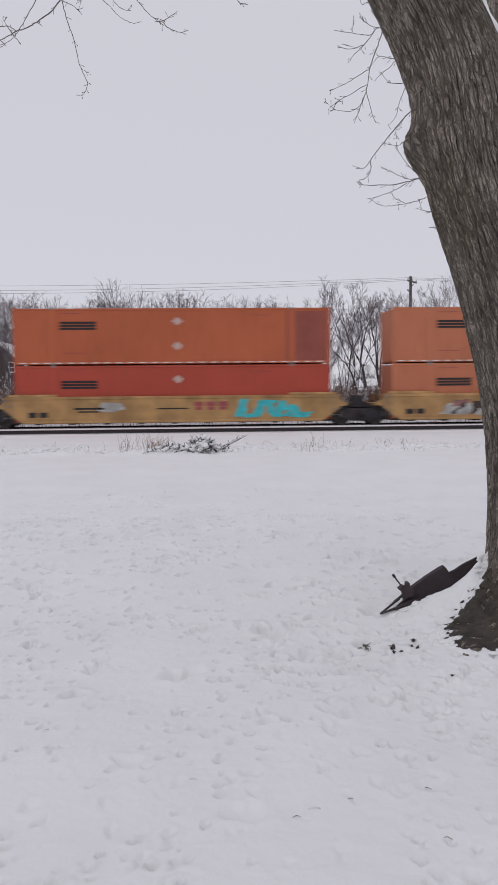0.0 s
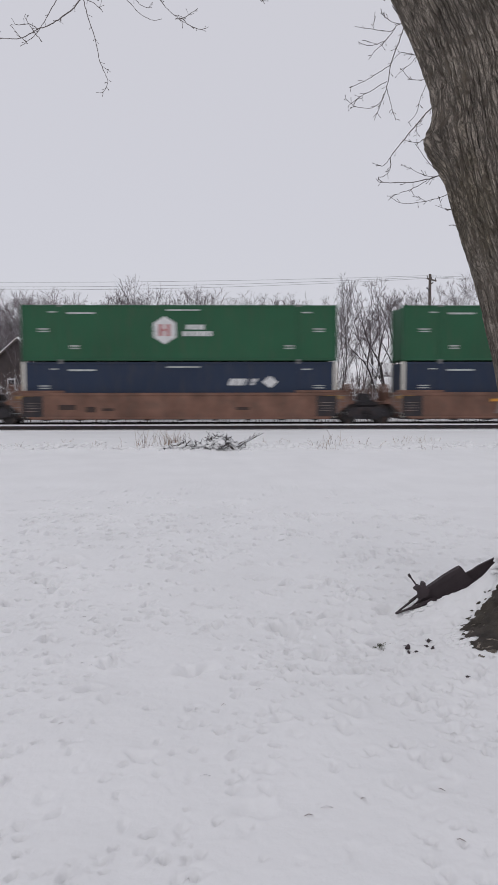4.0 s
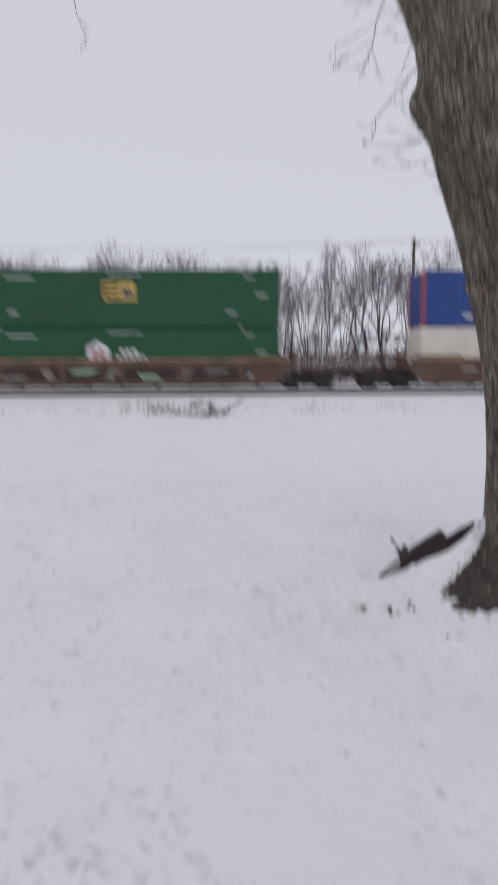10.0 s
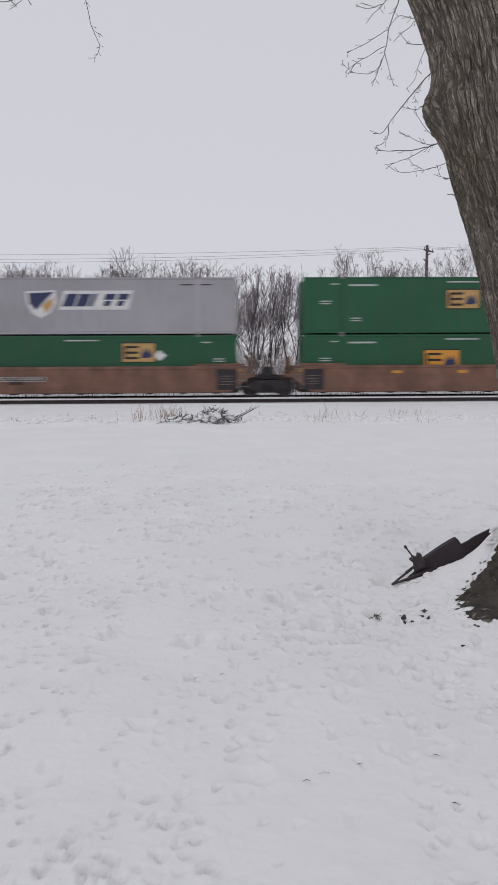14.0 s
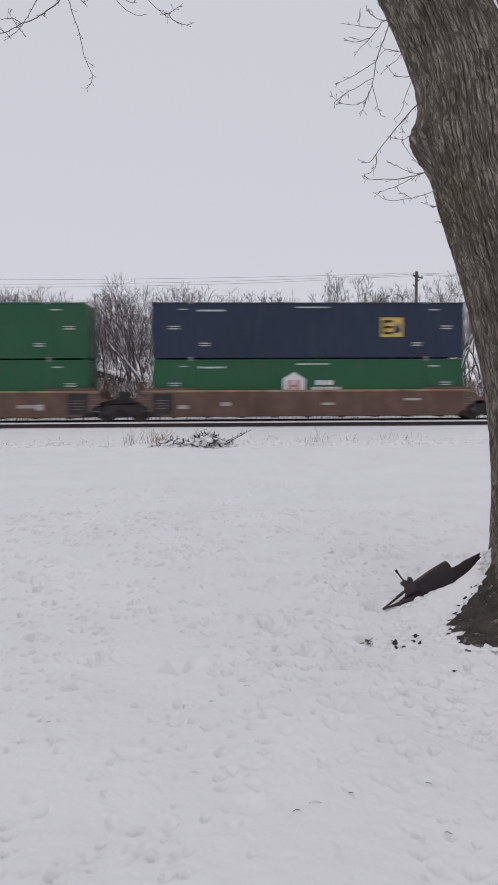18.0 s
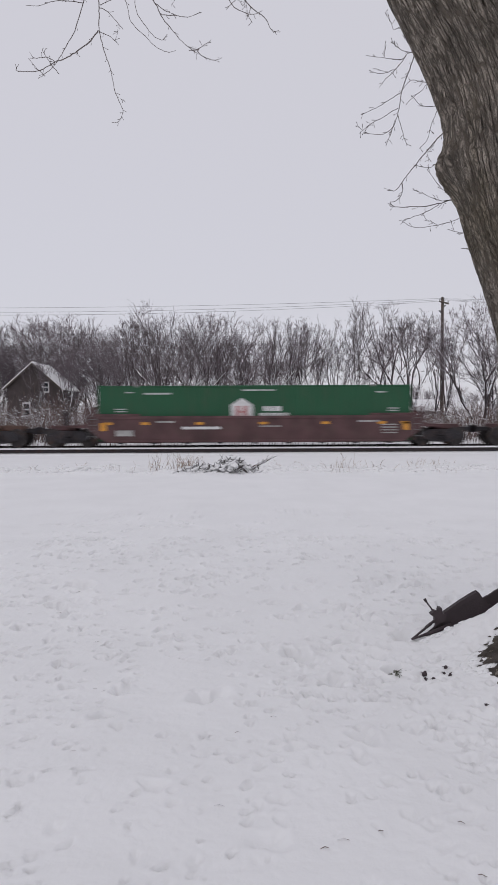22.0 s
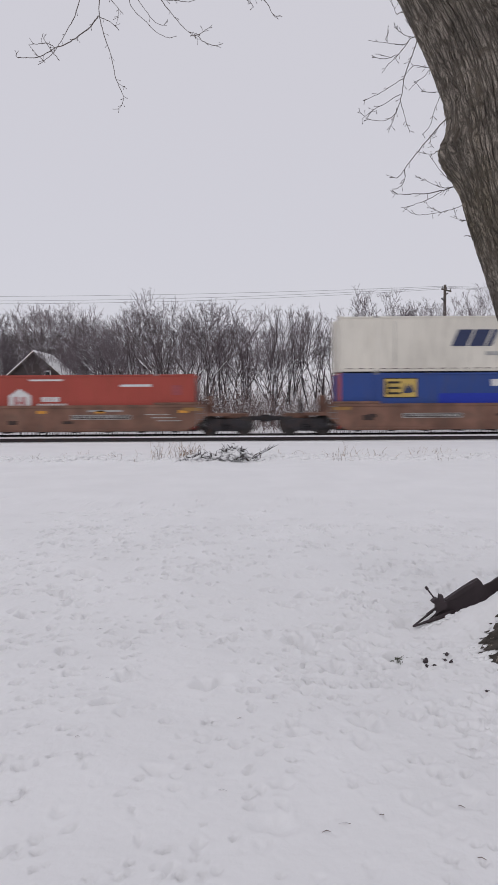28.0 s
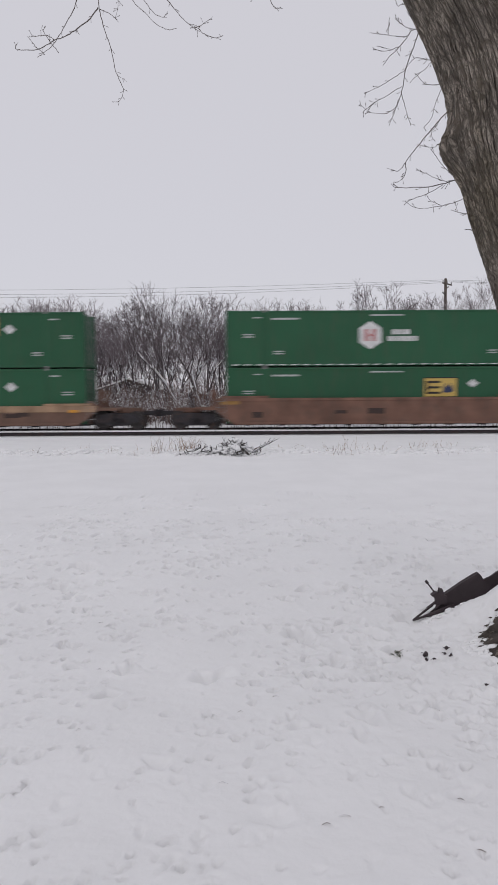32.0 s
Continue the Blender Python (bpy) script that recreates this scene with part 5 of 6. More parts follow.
def build_trunk():
    tree = tagged(new("leaning_tree"), "large leaning maple with deeply ridged bark in snow", "tree")
    tree.location = (0, 0, 0)
    nz = 520
    zs = np.concatenate([np.linspace(-0.15, 5.0, 470, endpoint=False), np.linspace(5.0, 6.2, 50)])
    turns = np.radians(np.concatenate([np.linspace(150, 345, 300, endpoint=False), np.linspace(345, 510, 50, endpoint=False)]))
    na = len(turns)
    v = [trunk_point(z, a) for z in zs for a in turns]
    f = [(j * na + i, j * na + (i + 1) % na, (j + 1) * na + (i + 1) % na, (j + 1) * na + i) for j in range(nz - 1) for i in range(na)]
    f.append(tuple((nz - 1) * na + i for i in range(na)))
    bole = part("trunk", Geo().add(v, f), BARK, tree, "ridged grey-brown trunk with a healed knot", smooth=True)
    flow = bole.data.attributes.new("flow", "FLOAT_VECTOR", "POINT")
    flow.data.foreach_set("vector", [q for z in zs for a in turns for q in (0.38 * (1 + 0.6 * math.exp(-max(z, 0) / 0.25)) * math.cos(a), 0.38 * (1 + 0.6 * math.exp(-max(z, 0) / 0.25)) * math.sin(a), z)])
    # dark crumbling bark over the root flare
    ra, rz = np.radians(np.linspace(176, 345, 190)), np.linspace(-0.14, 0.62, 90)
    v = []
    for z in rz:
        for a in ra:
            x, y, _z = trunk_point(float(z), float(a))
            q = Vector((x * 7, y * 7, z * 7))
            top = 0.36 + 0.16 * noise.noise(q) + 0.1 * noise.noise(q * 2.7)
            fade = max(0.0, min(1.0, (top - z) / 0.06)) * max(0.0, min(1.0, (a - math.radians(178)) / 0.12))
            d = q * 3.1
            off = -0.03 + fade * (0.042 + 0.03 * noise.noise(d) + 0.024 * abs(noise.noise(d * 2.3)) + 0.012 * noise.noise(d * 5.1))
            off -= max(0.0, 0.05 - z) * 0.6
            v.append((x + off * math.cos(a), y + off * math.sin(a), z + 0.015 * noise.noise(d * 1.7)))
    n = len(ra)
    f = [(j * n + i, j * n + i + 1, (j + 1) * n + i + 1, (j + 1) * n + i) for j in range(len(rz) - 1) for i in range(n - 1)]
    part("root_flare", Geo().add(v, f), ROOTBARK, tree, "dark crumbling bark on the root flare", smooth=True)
    # limbs above the view and the one that forks behind
    g = Geo()
    pts = [(0.9, 5.1, 5.75), (0.3, 5.5, 5.95), (-0.6, 5.8, 6.0), (-1.6, 6.0, 5.95), (-2.6, 6.2, 6.1)]
    g.tube(pts, [0.16, 0.11, 0.08, 0.055, 0.03], 12)
    part("limb", g, LIMBBARK, tree, smooth=True)
    g = Geo()
    pts = [(1.98, 5.3, 3.1), (2.2, 5.5, 3.75), (2.24, 5.6, 4.4), (2.22, 5.8, 5.3), (2.3, 6.0, 6.3)]
    g.tube(pts, [0.17, 0.14, 0.12, 0.11, 0.09], 16)
    part("limb", g, LIMBBARK, tree, smooth=True)
    # snow lying along the upper side of the lean
    g = Geo()
    pts, rad = [], []
    for z in np.linspace(3.0, 5.6, 30):
        cx, cy, r = trunk_centre(z)
        pts.append((cx + r + 0.05 + 0.006 * math.sin(z * 23), cy - 0.02 + 0.02 * math.sin(z * 9), z))
        rad.append(0.05 * min(1, (z - 2.9) * 1.6) + 0.006 * math.sin(z * 17))
    g.tube(pts, rad, 14)
    part("snow_cap", g, SNOW, tree, "strip of snow along the trunk", smooth=True)
    return tree


def twig(g, rng, p, d, length, r, level, droop=0.0):
    pts, rad = [Vector(p)], [r]
    d = Vector(d).normalized()
    n = 7 if level == 0 else 5
    for i in range(n):
        d = (d + Vector((rng.uniform(-1, 1), rng.uniform(-0.6, 0.6), rng.uniform(-1, 1))) * 0.16 + Vector((0, 0, droop))).normalized()
        pts.append(pts[-1] + d * length / n)
        rad.append(r * (1 - 0.75 * (i + 1) / n))
    g.tube(pts, [max(q, 0.0014) for q in rad], 5 if level < 2 else 4)
    if level < 2:
        for i in range(1, n + 1):
            for _ in range(2 if level == 0 and rng.random() < 0.5 else 1):
                if rng.random() < 0.8:
                    base = pts[i - 1].lerp(pts[i], rng.random())
                    side = Vector((rng.uniform(-1, 1), rng.uniform(-0.5, 0.5), rng.uniform(-1, 1)))
                    twig(g, rng, base, (d * 0.8 + side * 0.75), length * rng.uniform(0.16, 0.38) * (1 - 0.3 * i / n), r * 0.5, level + 1, droop)
    else:
        g.tube([pts[-1], pts[-1] + d * 0.007, pts[-1] + d * 0.014], [0.0014, 0.003, 0.0014], 4)


def path_twig(g, rng, pts, r0, r1, kids, reach):
    """A drooping branch along a few points, with side twigs."""
    fine = []
    pts = [Vector(p) for p in pts]
    for i in range(len(pts) - 1):
        for k in range(5):
            a = k / 5
            p0, p1, p2, p3 = pts[max(i - 1, 0)], pts[i], pts[i + 1], pts[min(i + 2, len(pts) - 1)]
            q = 0.5 * ((2 * p1) + (p2 - p0) * a + (2 * p0 - 5 * p1 + 4 * p2 - p3) * a * a + (3 * p1 - p0 - 3 * p2 + p3) * a ** 3)
            fine.append(q + Vector((rng.uniform(-1, 1), 0, rng.uniform(-1, 1))) * 0.003)
    fine.append(pts[-1])
    n = len(fine)
    rad = [r0 + (r1 - r0) * i / (n - 1) for i in range(n)]
    g.tube(fine, rad, 6)
    for _ in range(kids):
        i = rng.randrange(2, n - 1)
        d = (fine[i + 1] - fine[i]).normalized()
        side = Vector((rng.choice((-1, 1)) * rng.uniform(0.4, 1), rng.uniform(-0.4, 0.4), rng.uniform(-0.5, 0.5)))
        long = rng.random() < 0.1
        twig(g, rng, fine[i], d + side, reach * (rng.uniform(0.6, 1.0) if long else rng.uniform(0.12, 0.35)), min(rad[i] * 0.6, 0.0022), 1 if long else 2, 0.03)


def build_twigs(tree):
    rng = random.Random(12)
    y = 6.0
    top = {
        "l2": [[-1.25, 4.97], [-1.33, 4.87], [-1.43, 4.80], [-1.53, 4.74], [-1.62, 4.71], [-1.75, 4.64], [-1.86, 4.63], [-1.95, 4.64], [-1.93, 4.69]],
        "k": [[-1.62, 4.71], [-1.69, 4.75], [-1.79, 4.74], [-1.82, 4.77]],
        "k2": [[-1.71, 4.59], [-1.77, 4.65], [-1.85, 4.74]],
        "k3": [[-1.59, 4.61], [-1.66, 4.70], [-1.72, 4.79], [-1.72, 4.83]],
        "main": [[-1.16, 6.0], [-1.2, 5.4], [-1.21, 5.31], [-1.24, 5.22], [-1.24, 5.1], [-1.24, 4.96], [-1.2, 4.8], [-1.15, 4.64], [-1.11, 4.45], [-1.05, 4.31], [-1.07, 4.23], [-1.1, 4.2]],
        "left": [[-1.22, 6.0], [-1.33, 5.4], [-1.35, 5.29], [-1.38, 5.19], [-1.45, 4.97], [-1.53, 4.83], [-1.62, 4.69], [-1.71, 4.61], [-1.77, 4.57]],
        "l0": [[-1.38, 5.2], [-1.45, 5.21], [-1.55, 5.22], [-1.65, 5.21], [-1.74, 5.18], [-1.86, 5.18]],
        "x1": [[-1.23, 5.18], [-1.15, 5.22], [-1.03, 5.27]],
        "m1": [[-1.24, 5.16], [-1.17, 5.13], [-1.09, 5.04], [-1.04, 4.98]],
        "m2": [[-1.24, 4.96], [-1.17, 4.93], [-1.09, 4.87]],
        "r1": [[-0.95, 6.0], [-1.05, 5.4], [-1.03, 5.27], [-1.0, 5.16], [-0.97, 5.04], [-0.87, 4.94], [-0.77, 4.84], [-0.67, 4.79], [-0.59, 4.8]],
        "r2": [[-0.8, 6.0], [-0.94, 5.4], [-0.94, 5.25], [-0.91, 5.1], [-0.82, 4.97], [-0.75, 4.9], [-0.67, 4.89]],
        "r3": [[-0.75, 6.0], [-0.86, 5.41], [-0.85, 5.31], [-0.76, 5.19], [-0.7, 5.07], [-0.61, 4.96], [-0.52, 4.86], [-0.4, 4.77]],
        "r3b": [[-0.48, 4.8], [-0.39, 4.82], [-0.29, 4.89]],
        "r3c": [[-0.41, 4.8], [-0.36, 4.75], [-0.27, 4.72], [-0.2, 4.74]],
        "r3d": [[-0.76, 5.19], [-0.67, 5.13], [-0.59, 5.1]],
        "r3e": [[-0.72, 5.1], [-0.59, 5.09], [-0.49, 5.08], [-0.4, 5.11]],
        "r4": [[-0.65, 5.9], [-0.8, 5.41], [-0.74, 5.38], [-0.65, 5.4]],
        "r5": [[-0.45, 5.95], [-0.49, 5.41], [-0.42, 5.35], [-0.32, 5.3], [-0.23, 5.26], [-0.15, 5.24], [-0.05, 5.29], [0.01, 5.34]],
        "r5b": [[-0.15, 5.24], [-0.09, 5.16], [0.01, 5.11], [0.07, 5.1], [0.15, 5.13]],
        "r5c": [[-0.3, 5.9], [-0.52, 5.41], [-0.56, 5.29], [-0.63, 5.17]],
        "r6": [[-0.1, 6.0], [-0.17, 5.41], [-0.07, 5.29], [0.05, 5.16], [0.16, 5.08], [0.22, 4.98], [0.26, 4.95]],
        "r6b": [[0.05, 5.16], [0.03, 5.09], [0.06, 5.03]],
        "r6c": [[-0.05, 5.27], [-0.09, 5.21], [-0.16, 5.14]],
        "r6d": [[-0.14, 5.38], [-0.05, 5.39], [0.05, 5.4]],
    }
    for key, pts in top.items():
        thick = key in ("main", "left", "l2", "r3", "r5", "r6")
        g = Geo()
        path_twig(g, rng, [(x, y, z) for x, z in pts], 0.006 if thick else 0.0034, 0.0018, 12 if thick else 4, 0.13)
        part("branch", g, TWIG, tree)
    y = 5.6
    side = {
        "a": [[1.93, 4.93], [1.53, 4.78], [1.38, 4.63], [1.32, 4.47], [1.25, 4.28], [1.22, 4.11], [1.17, 3.98], [1.08, 3.93], [0.94, 3.95]],
        "a0": [[1.45, 4.60], [1.31, 4.64], [1.26, 4.70]],
        "a01": [[1.45, 4.56], [1.27, 4.58], [1.21, 4.62]],
        "a02": [[1.48, 4.68], [1.24, 4.76], [1.18, 4.75], [1.16, 4.81]],
        "a2": [[1.35, 4.58], [1.28, 4.56], [1.25, 4.52], [1.11, 4.53], [0.96, 4.55]],
        "a3": [[1.26, 4.52], [1.19, 4.43], [1.12, 4.37], [1.07, 4.30]],
        "a3b": [[1.19, 4.44], [1.10, 4.41], [1.01, 4.42]],
        "a4": [[1.24, 4.26], [1.16, 4.21], [1.04, 4.14], [0.92, 4.09]],
        "a5": [[1.22, 4.14], [1.10, 4.07], [0.99, 4.01], [0.91, 3.94]],
        "a6": [[1.22, 4.08], [1.25, 3.96], [1.29, 3.84]],
        "a7": [[1.19, 4.04], [1.16, 3.94], [1.12, 3.84]],
        "b": [[1.78, 4.40], [1.48, 4.34], [1.39, 4.35], [1.31, 4.35], [1.24, 4.26]],
        "b2": [[1.78, 4.43], [1.49, 4.35], [1.41, 4.28], [1.31, 4.20]],
        "c": [[1.83, 4.18], [1.56, 4.16], [1.49, 4.15], [1.40, 4.16], [1.32, 4.24]],
        "c2": [[1.73, 4.28], [1.55, 4.14], [1.49, 4.02], [1.45, 3.89], [1.39, 3.82]],
        "d": [[1.88, 4.23], [1.60, 3.96], [1.50, 3.86], [1.39, 3.73], [1.27, 3.58], [1.20, 3.49], [1.14, 3.50]],
        "d2": [[1.25, 3.55], [1.25, 3.46], [1.19, 3.40]],
        "e": [[1.82, 3.73], [1.54, 3.70], [1.47, 3.67], [1.36, 3.69]],
        "f": [[1.92, 3.48], [1.63, 3.41], [1.57, 3.39], [1.41, 3.36], [1.30, 3.36], [1.18, 3.36], [1.14, 3.39]],
        "f1": [[1.92, 3.43], [1.63, 3.41], [1.55, 3.41], [1.45, 3.45], [1.41, 3.48]],
        "f2": [[1.55, 3.38], [1.45, 3.32], [1.34, 3.28], [1.27, 3.25]],
        "f3": [[1.87, 3.28], [1.62, 3.46], [1.53, 3.55], [1.45, 3.66]],
        "g": [[1.97, 3.37], [1.72, 3.27], [1.61, 3.23], [1.45, 3.20], [1.34, 3.20], [1.25, 3.25]],
        "h": [[2.02, 3.17], [1.78, 3.15], [1.69, 3.16], [1.62, 3.18]],
        "i": [[2.07, 2.97], [1.83, 3.01], [1.77, 3.03]],
    }
    for key, pts in side.items():
        thick = key in ("a", "d", "f")
        g = Geo()
        path_twig(g, rng, [(x, y, z) for x, z in pts], 0.005 if thick else 0.0026, 0.0016, 11 if thick else 5, 0.13)
        part("branch", g, TWIG, tree)
    for x0, z0, x1, z1 in ((2.42, 4.5, 2.15, 4.75), (2.45, 4.4, 2.2, 4.35), (2.5, 4.8, 2.2, 5.05)):
        part("branch", (lambda g: (path_twig(g, rng, [(x0, 5.65, z0), ((x0 + x1) / 2, 5.7, (z0 + z1) / 2 + 0.05), (x1, 5.7, z1)], 0.014, 0.004, 8, 0.25), g)[1])(Geo()), TWIG, tree)


maple = build_trunk()
build_twigs(maple)


def build_root_snow():
    rng = random.Random(5)
    heap = tagged(new("snow_lumps"), "loose snow clinging to roots and bark", "snow", kind="stuff")
    g = Geo()
    for _ in range(380):
        a = math.radians(rng.uniform(172, 213))
        best = None
        for z in np.linspace(0.0, 0.55, 45):
            px, py, _z = trunk_point(float(z), a)
            crest = float(np.interp(px, CREST_X, CREST_Z)) * math.exp(-((py - 5.12) / (0.34 if py < 5.12 else 0.17)) ** 2)
            if crest <= z:
                best = float(z)
                break
        if best is None:
            continue
        z = best + abs(rng.gauss(0, 0.022)) - 0.014
        px, py, _z = trunk_point(z, a)
        r = rng.uniform(0.006, 0.03)
        bm = bmesh.new()
        bmesh.ops.create_icosphere(bm, subdivisions=1, radius=r)
        for v in bm.verts:
            v.co *= 1 + 0.6 * noise.noise(v.co * 60 + Vector((px * 9, z * 9, 0)))
        t = rng.uniform(0.8, 2.4)
        g.add([(px + v.co.x * t, py + v.co.y, z + v.co.z * 0.8 + v.co.x * 0.5) for v in bm.verts], [[v.index for v in f.verts] for f in bm.faces])
        bm.free()
    for k in range(14):
        a = math.radians(rng.uniform(212, 335) if k < 50 else rng.uniform(200, 214))
        z = rng.uniform(-0.03, 0.0) if k < 50 else rng.uniform(0.0, 0.08)
        px, py, _z = trunk_point(z, a)
        r = rng.uniform(0.008, 0.022)
        bm = bmesh.new()
        bmesh.ops.create_icosphere(bm, subdivisions=2, radius=r)
        for v in bm.verts:
            v.co *= 1 + 0.7 * noise.noise(v.co * 40 + Vector((px * 9, z * 9, 3)))
        h = max(float(ground_spot(px, py)), z)
        g.add([(px + v.co.x * 1.8, py + v.co.y - 0.01, h + v.co.z * 0.75) for v in bm.verts], [[v.index for v in f.verts] for f in bm.faces])
        bm.free()
    for k in range(75):
        if k < 60:
            x = rng.uniform(1.3, 2.0)
            y = 5.12 + (x - 1.3) * 0.36 + rng.gauss(0, 0.02)
            z, r = float(ground_spot(x, y)) + rng.uniform(-0.008, 0.006), rng.uniform(0.008, 0.02)
        else:
            x, y, z, r = 1.965 + rng.gauss(0, 0.015), 5.02 + rng.gauss(0, 0.02), 0.385 + rng.gauss(0, 0.03), rng.uniform(0.012, 0.026)
        bm = bmesh.new()
        bmesh.ops.create_icosphere(bm, subdivisions=2, radius=r)
        for v in bm.verts:
            v.co *= 1 + 0.6 * noise.noise(v.co * 45 + Vector((x * 9, z * 9, 7)))
        g.add([(x + v.co.x * 1.5, y + v.co.y, z + v.co.z * 0.8 + v.co.x * 0.4) for v in bm.verts], [[v.index for v in f.verts] for f in bm.faces])
        bm.free()
    part("snow_clumps", g, SNOW, heap, smooth=True)


build_root_snow()


def build_wreck():
    """The dark broken cart that leans on the snowy root."""
    w = tagged(new("broken_cart"), "dark brown broken plastic cart half buried in snow beside trunk", "cart")
    w.location = (-0.012, 0, -0.018)
    y = 5.4

    def shell(pts, y0, y1, name, label=""):
        g = Geo().prism(pts, y0, y1)
        part(name, g, PLASTIC, w, label)
    shell([(1.46, -0.06), (2.02, -0.06), (2.0, 0.16), (1.905, 0.22), (1.865, 0.262), (1.845, 0.295), (1.82, 0.318), (1.79, 0.305), (1.69, 0.243), (1.55, 0.145), (1.5, 0.06)], y - 0.012, y + 0.012, "tray", "lighter flat tray with a straight rim")
    shell([(1.57, 0.132), (1.69, 0.2), (1.79, 0.262), (1.825, 0.30), (1.81, 0.312), (1.69, 0.243), (1.55, 0.145)], y - 0.034, y - 0.012, "tray_rim")
    shell([(1.845, 0.0), (2.12, 0.1), (2.12, 0.38), (1.98, 0.312), (1.93, 0.276), (1.87, 0.248)], y + 0.014, y + 0.035, "side_panel")
    shell([(1.44, 0.145), (1.475, 0.175), (1.50, 0.165), (1.505, 0.2), (1.53, 0.195), (1.54, 0.15), (1.565, 0.14), (1.555, 0.085), (1.48, 0.065), (1.475, 0.12)][::-1], y - 0.065, y - 0.014, "latch_box")
    g = Geo().tube([(1.475, y - 0.02, 0.16), (1.415, y - 0.02, 0.24)], [0.0065, 0.0065], 8)
    g.tube([(1.42, y - 0.02, 0.234), (1.405, y - 0.02, 0.255)], [0.011, 0.012], 8)
    part("lever", g, PLASTIC, w)
    for a, b, r0, r1 in (((1.455, y - 0.03, 0.06), (1.24, 5.10, 0.03), 0.010, 0.007), ((1.56, y - 0.03, 0.03), (1.242, 5.10, 0.028), 0.018, 0.007), ((1.62, y - 0.03, 0.05), (1.37, 5.2, 0.03), 0.022, 0.012),
                         ((1.50, y - 0.04, 0.10), (1.405, y - 0.04, 0.04), 0.014, 0.005), ((1.54, y - 0.04, 0.09), (1.42, y - 0.1, 0.02), 0.009, 0.006)):
        part("strut", Geo().tube([a, b], [r0, r1], 8), PLASTIC, w)
    return w


build_wreck()


def build_debris():
    rng = random.Random(2)
    for x, y, r in ((1.01, 4.61, 0.012), (1.17, 4.50, 0.017), (1.165, 4.47, 0.013), (1.16, 4.39, 0.010), (1.19, 4.41, 0.009), (1.32, 4.54, 0.013), (1.28, 4.44, 0.011), (1.40, 3.98, 0.010), (1.04, 4.62, 0.008), (1.62, 3.62, 0.010), (1.19, 4.36, 0.012), (1.31, 4.41, 0.012)):
        bm = bmesh.new()
        bmesh.ops.create_icosphere(bm, subdivisions=2, radius=r)
        for v in bm.verts:
            v.co *= 1 + 0.9 * noise.noise(v.co * 70 + Vector((x, y, 0)) * 5)
        g = Geo().add([(v.co.x, v.co.y, v.co.z) for v in bm.verts], [[v.index for v in f.verts] for f in bm.faces])
        for _ in range(3):
            d = Vector((rng.gauss(0, 1), rng.gauss(0, 1), rng.uniform(0, 0.6))).normalized() * r * 2
            g.tube([(0, 0, 0), d * 0.6, d + Vector((0, 0, -0.3 * r))], [0.003, 0.003, 0.0015], 4)
        ob = tagged(new("clod", g.mesh("clod", PLASTIC, True)), "small dark clod of earth sunk in snow", "clod", "clods in the snow")
        ob.location = (x, y, float(ground_spot(x, y)) + 0.002)
        bm.free()
    chips = tagged(new("bark_chips"), "dark bark chips caught in snow over the root", "bark chips", kind="stuff")
    g = Geo()
    for _ in range(46):
        x = rng.uniform(1.58, 1.88)
        y = 4.62 + (x - 1.6) * 1.1 + rng.gauss(0, 0.05)
        p = Vector((x, y, float(ground_spot(x, y)) + 0.004))
        d = Vector((rng.uniform(0.5, 1), rng.gauss(0, 0.4), rng.uniform(0.0, 0.6))).normalized() * rng.uniform(0.008, 0.028)
        g.tube([p - d * 0.7, p - d * 0.2, p + d * 0.3, p + d * 0.8], [0.001, rng.uniform(0.003, 0.008), rng.uniform(0.003, 0.009), 0.001], 6)
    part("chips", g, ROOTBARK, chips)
    tuft = tagged(new("grass_tuft"), "small grey-green grass tuft poking through trodden snow", "grass", kind="stuff")
    g = Geo()
    for _ in range(60):
        x, y = 0.985 + rng.gauss(0, 0.018), 4.53 + rng.gauss(0, 0.03)
        h = float(ground_spot(x, y))
        d = Vector((rng.gauss(0, 0.03), rng.gauss(0, 0.02), rng.uniform(0.004, 0.016)))
        g.tube([(x, y, h - 0.004), Vector((x, y, h)) + d * 0.6, Vector((x, y, h)) + d], [0.0022, 0.002, 0.001], 4)
    part("blades", g, GRASS, tuft)
    blades = tagged(new("grass_blades"), "single dry grass blades lying on snow", "grass", kind="stuff")
    g = Geo()
    for x, y in ((-1.62, 5.84), (-1.15, 5.15), (-0.89, 3.42), (-0.97, 4.28), (-0.9, 4.23), (-1.19, 7.32), (-1.56, 7.31), (-0.06, 3.64), (-0.19, 3.14), (-0.13, 2.94), (-2.55, 7.47),
                 (0.14, 3.83), (0.24, 3.47), (0.3, 2.66), (0.38, 2.71), (0.54, 2.78), (0.87, 2.51), (0.9, 2.86), (-0.23, 3.61), (-1.62, 6.55), (-1.55, 6.57), (-1.68, 6.55)):
        a, n = rng.uniform(-0.6, 0.6), rng.uniform(0.010, 0.02) * (1 + 0.1 * y)
        h = float(ground_spot(x, y)) + 0.003
        g.tube([(x - n * math.cos(a), y - n * math.sin(a), h - 0.002), (x, y + 0.2 * n, h + 0.004), (x + n * math.cos(a), y + n * math.sin(a), h)], [0.001, 0.0019, 0.001], 4)
    part("blades", g, BRUSH, blades)


build_debris()


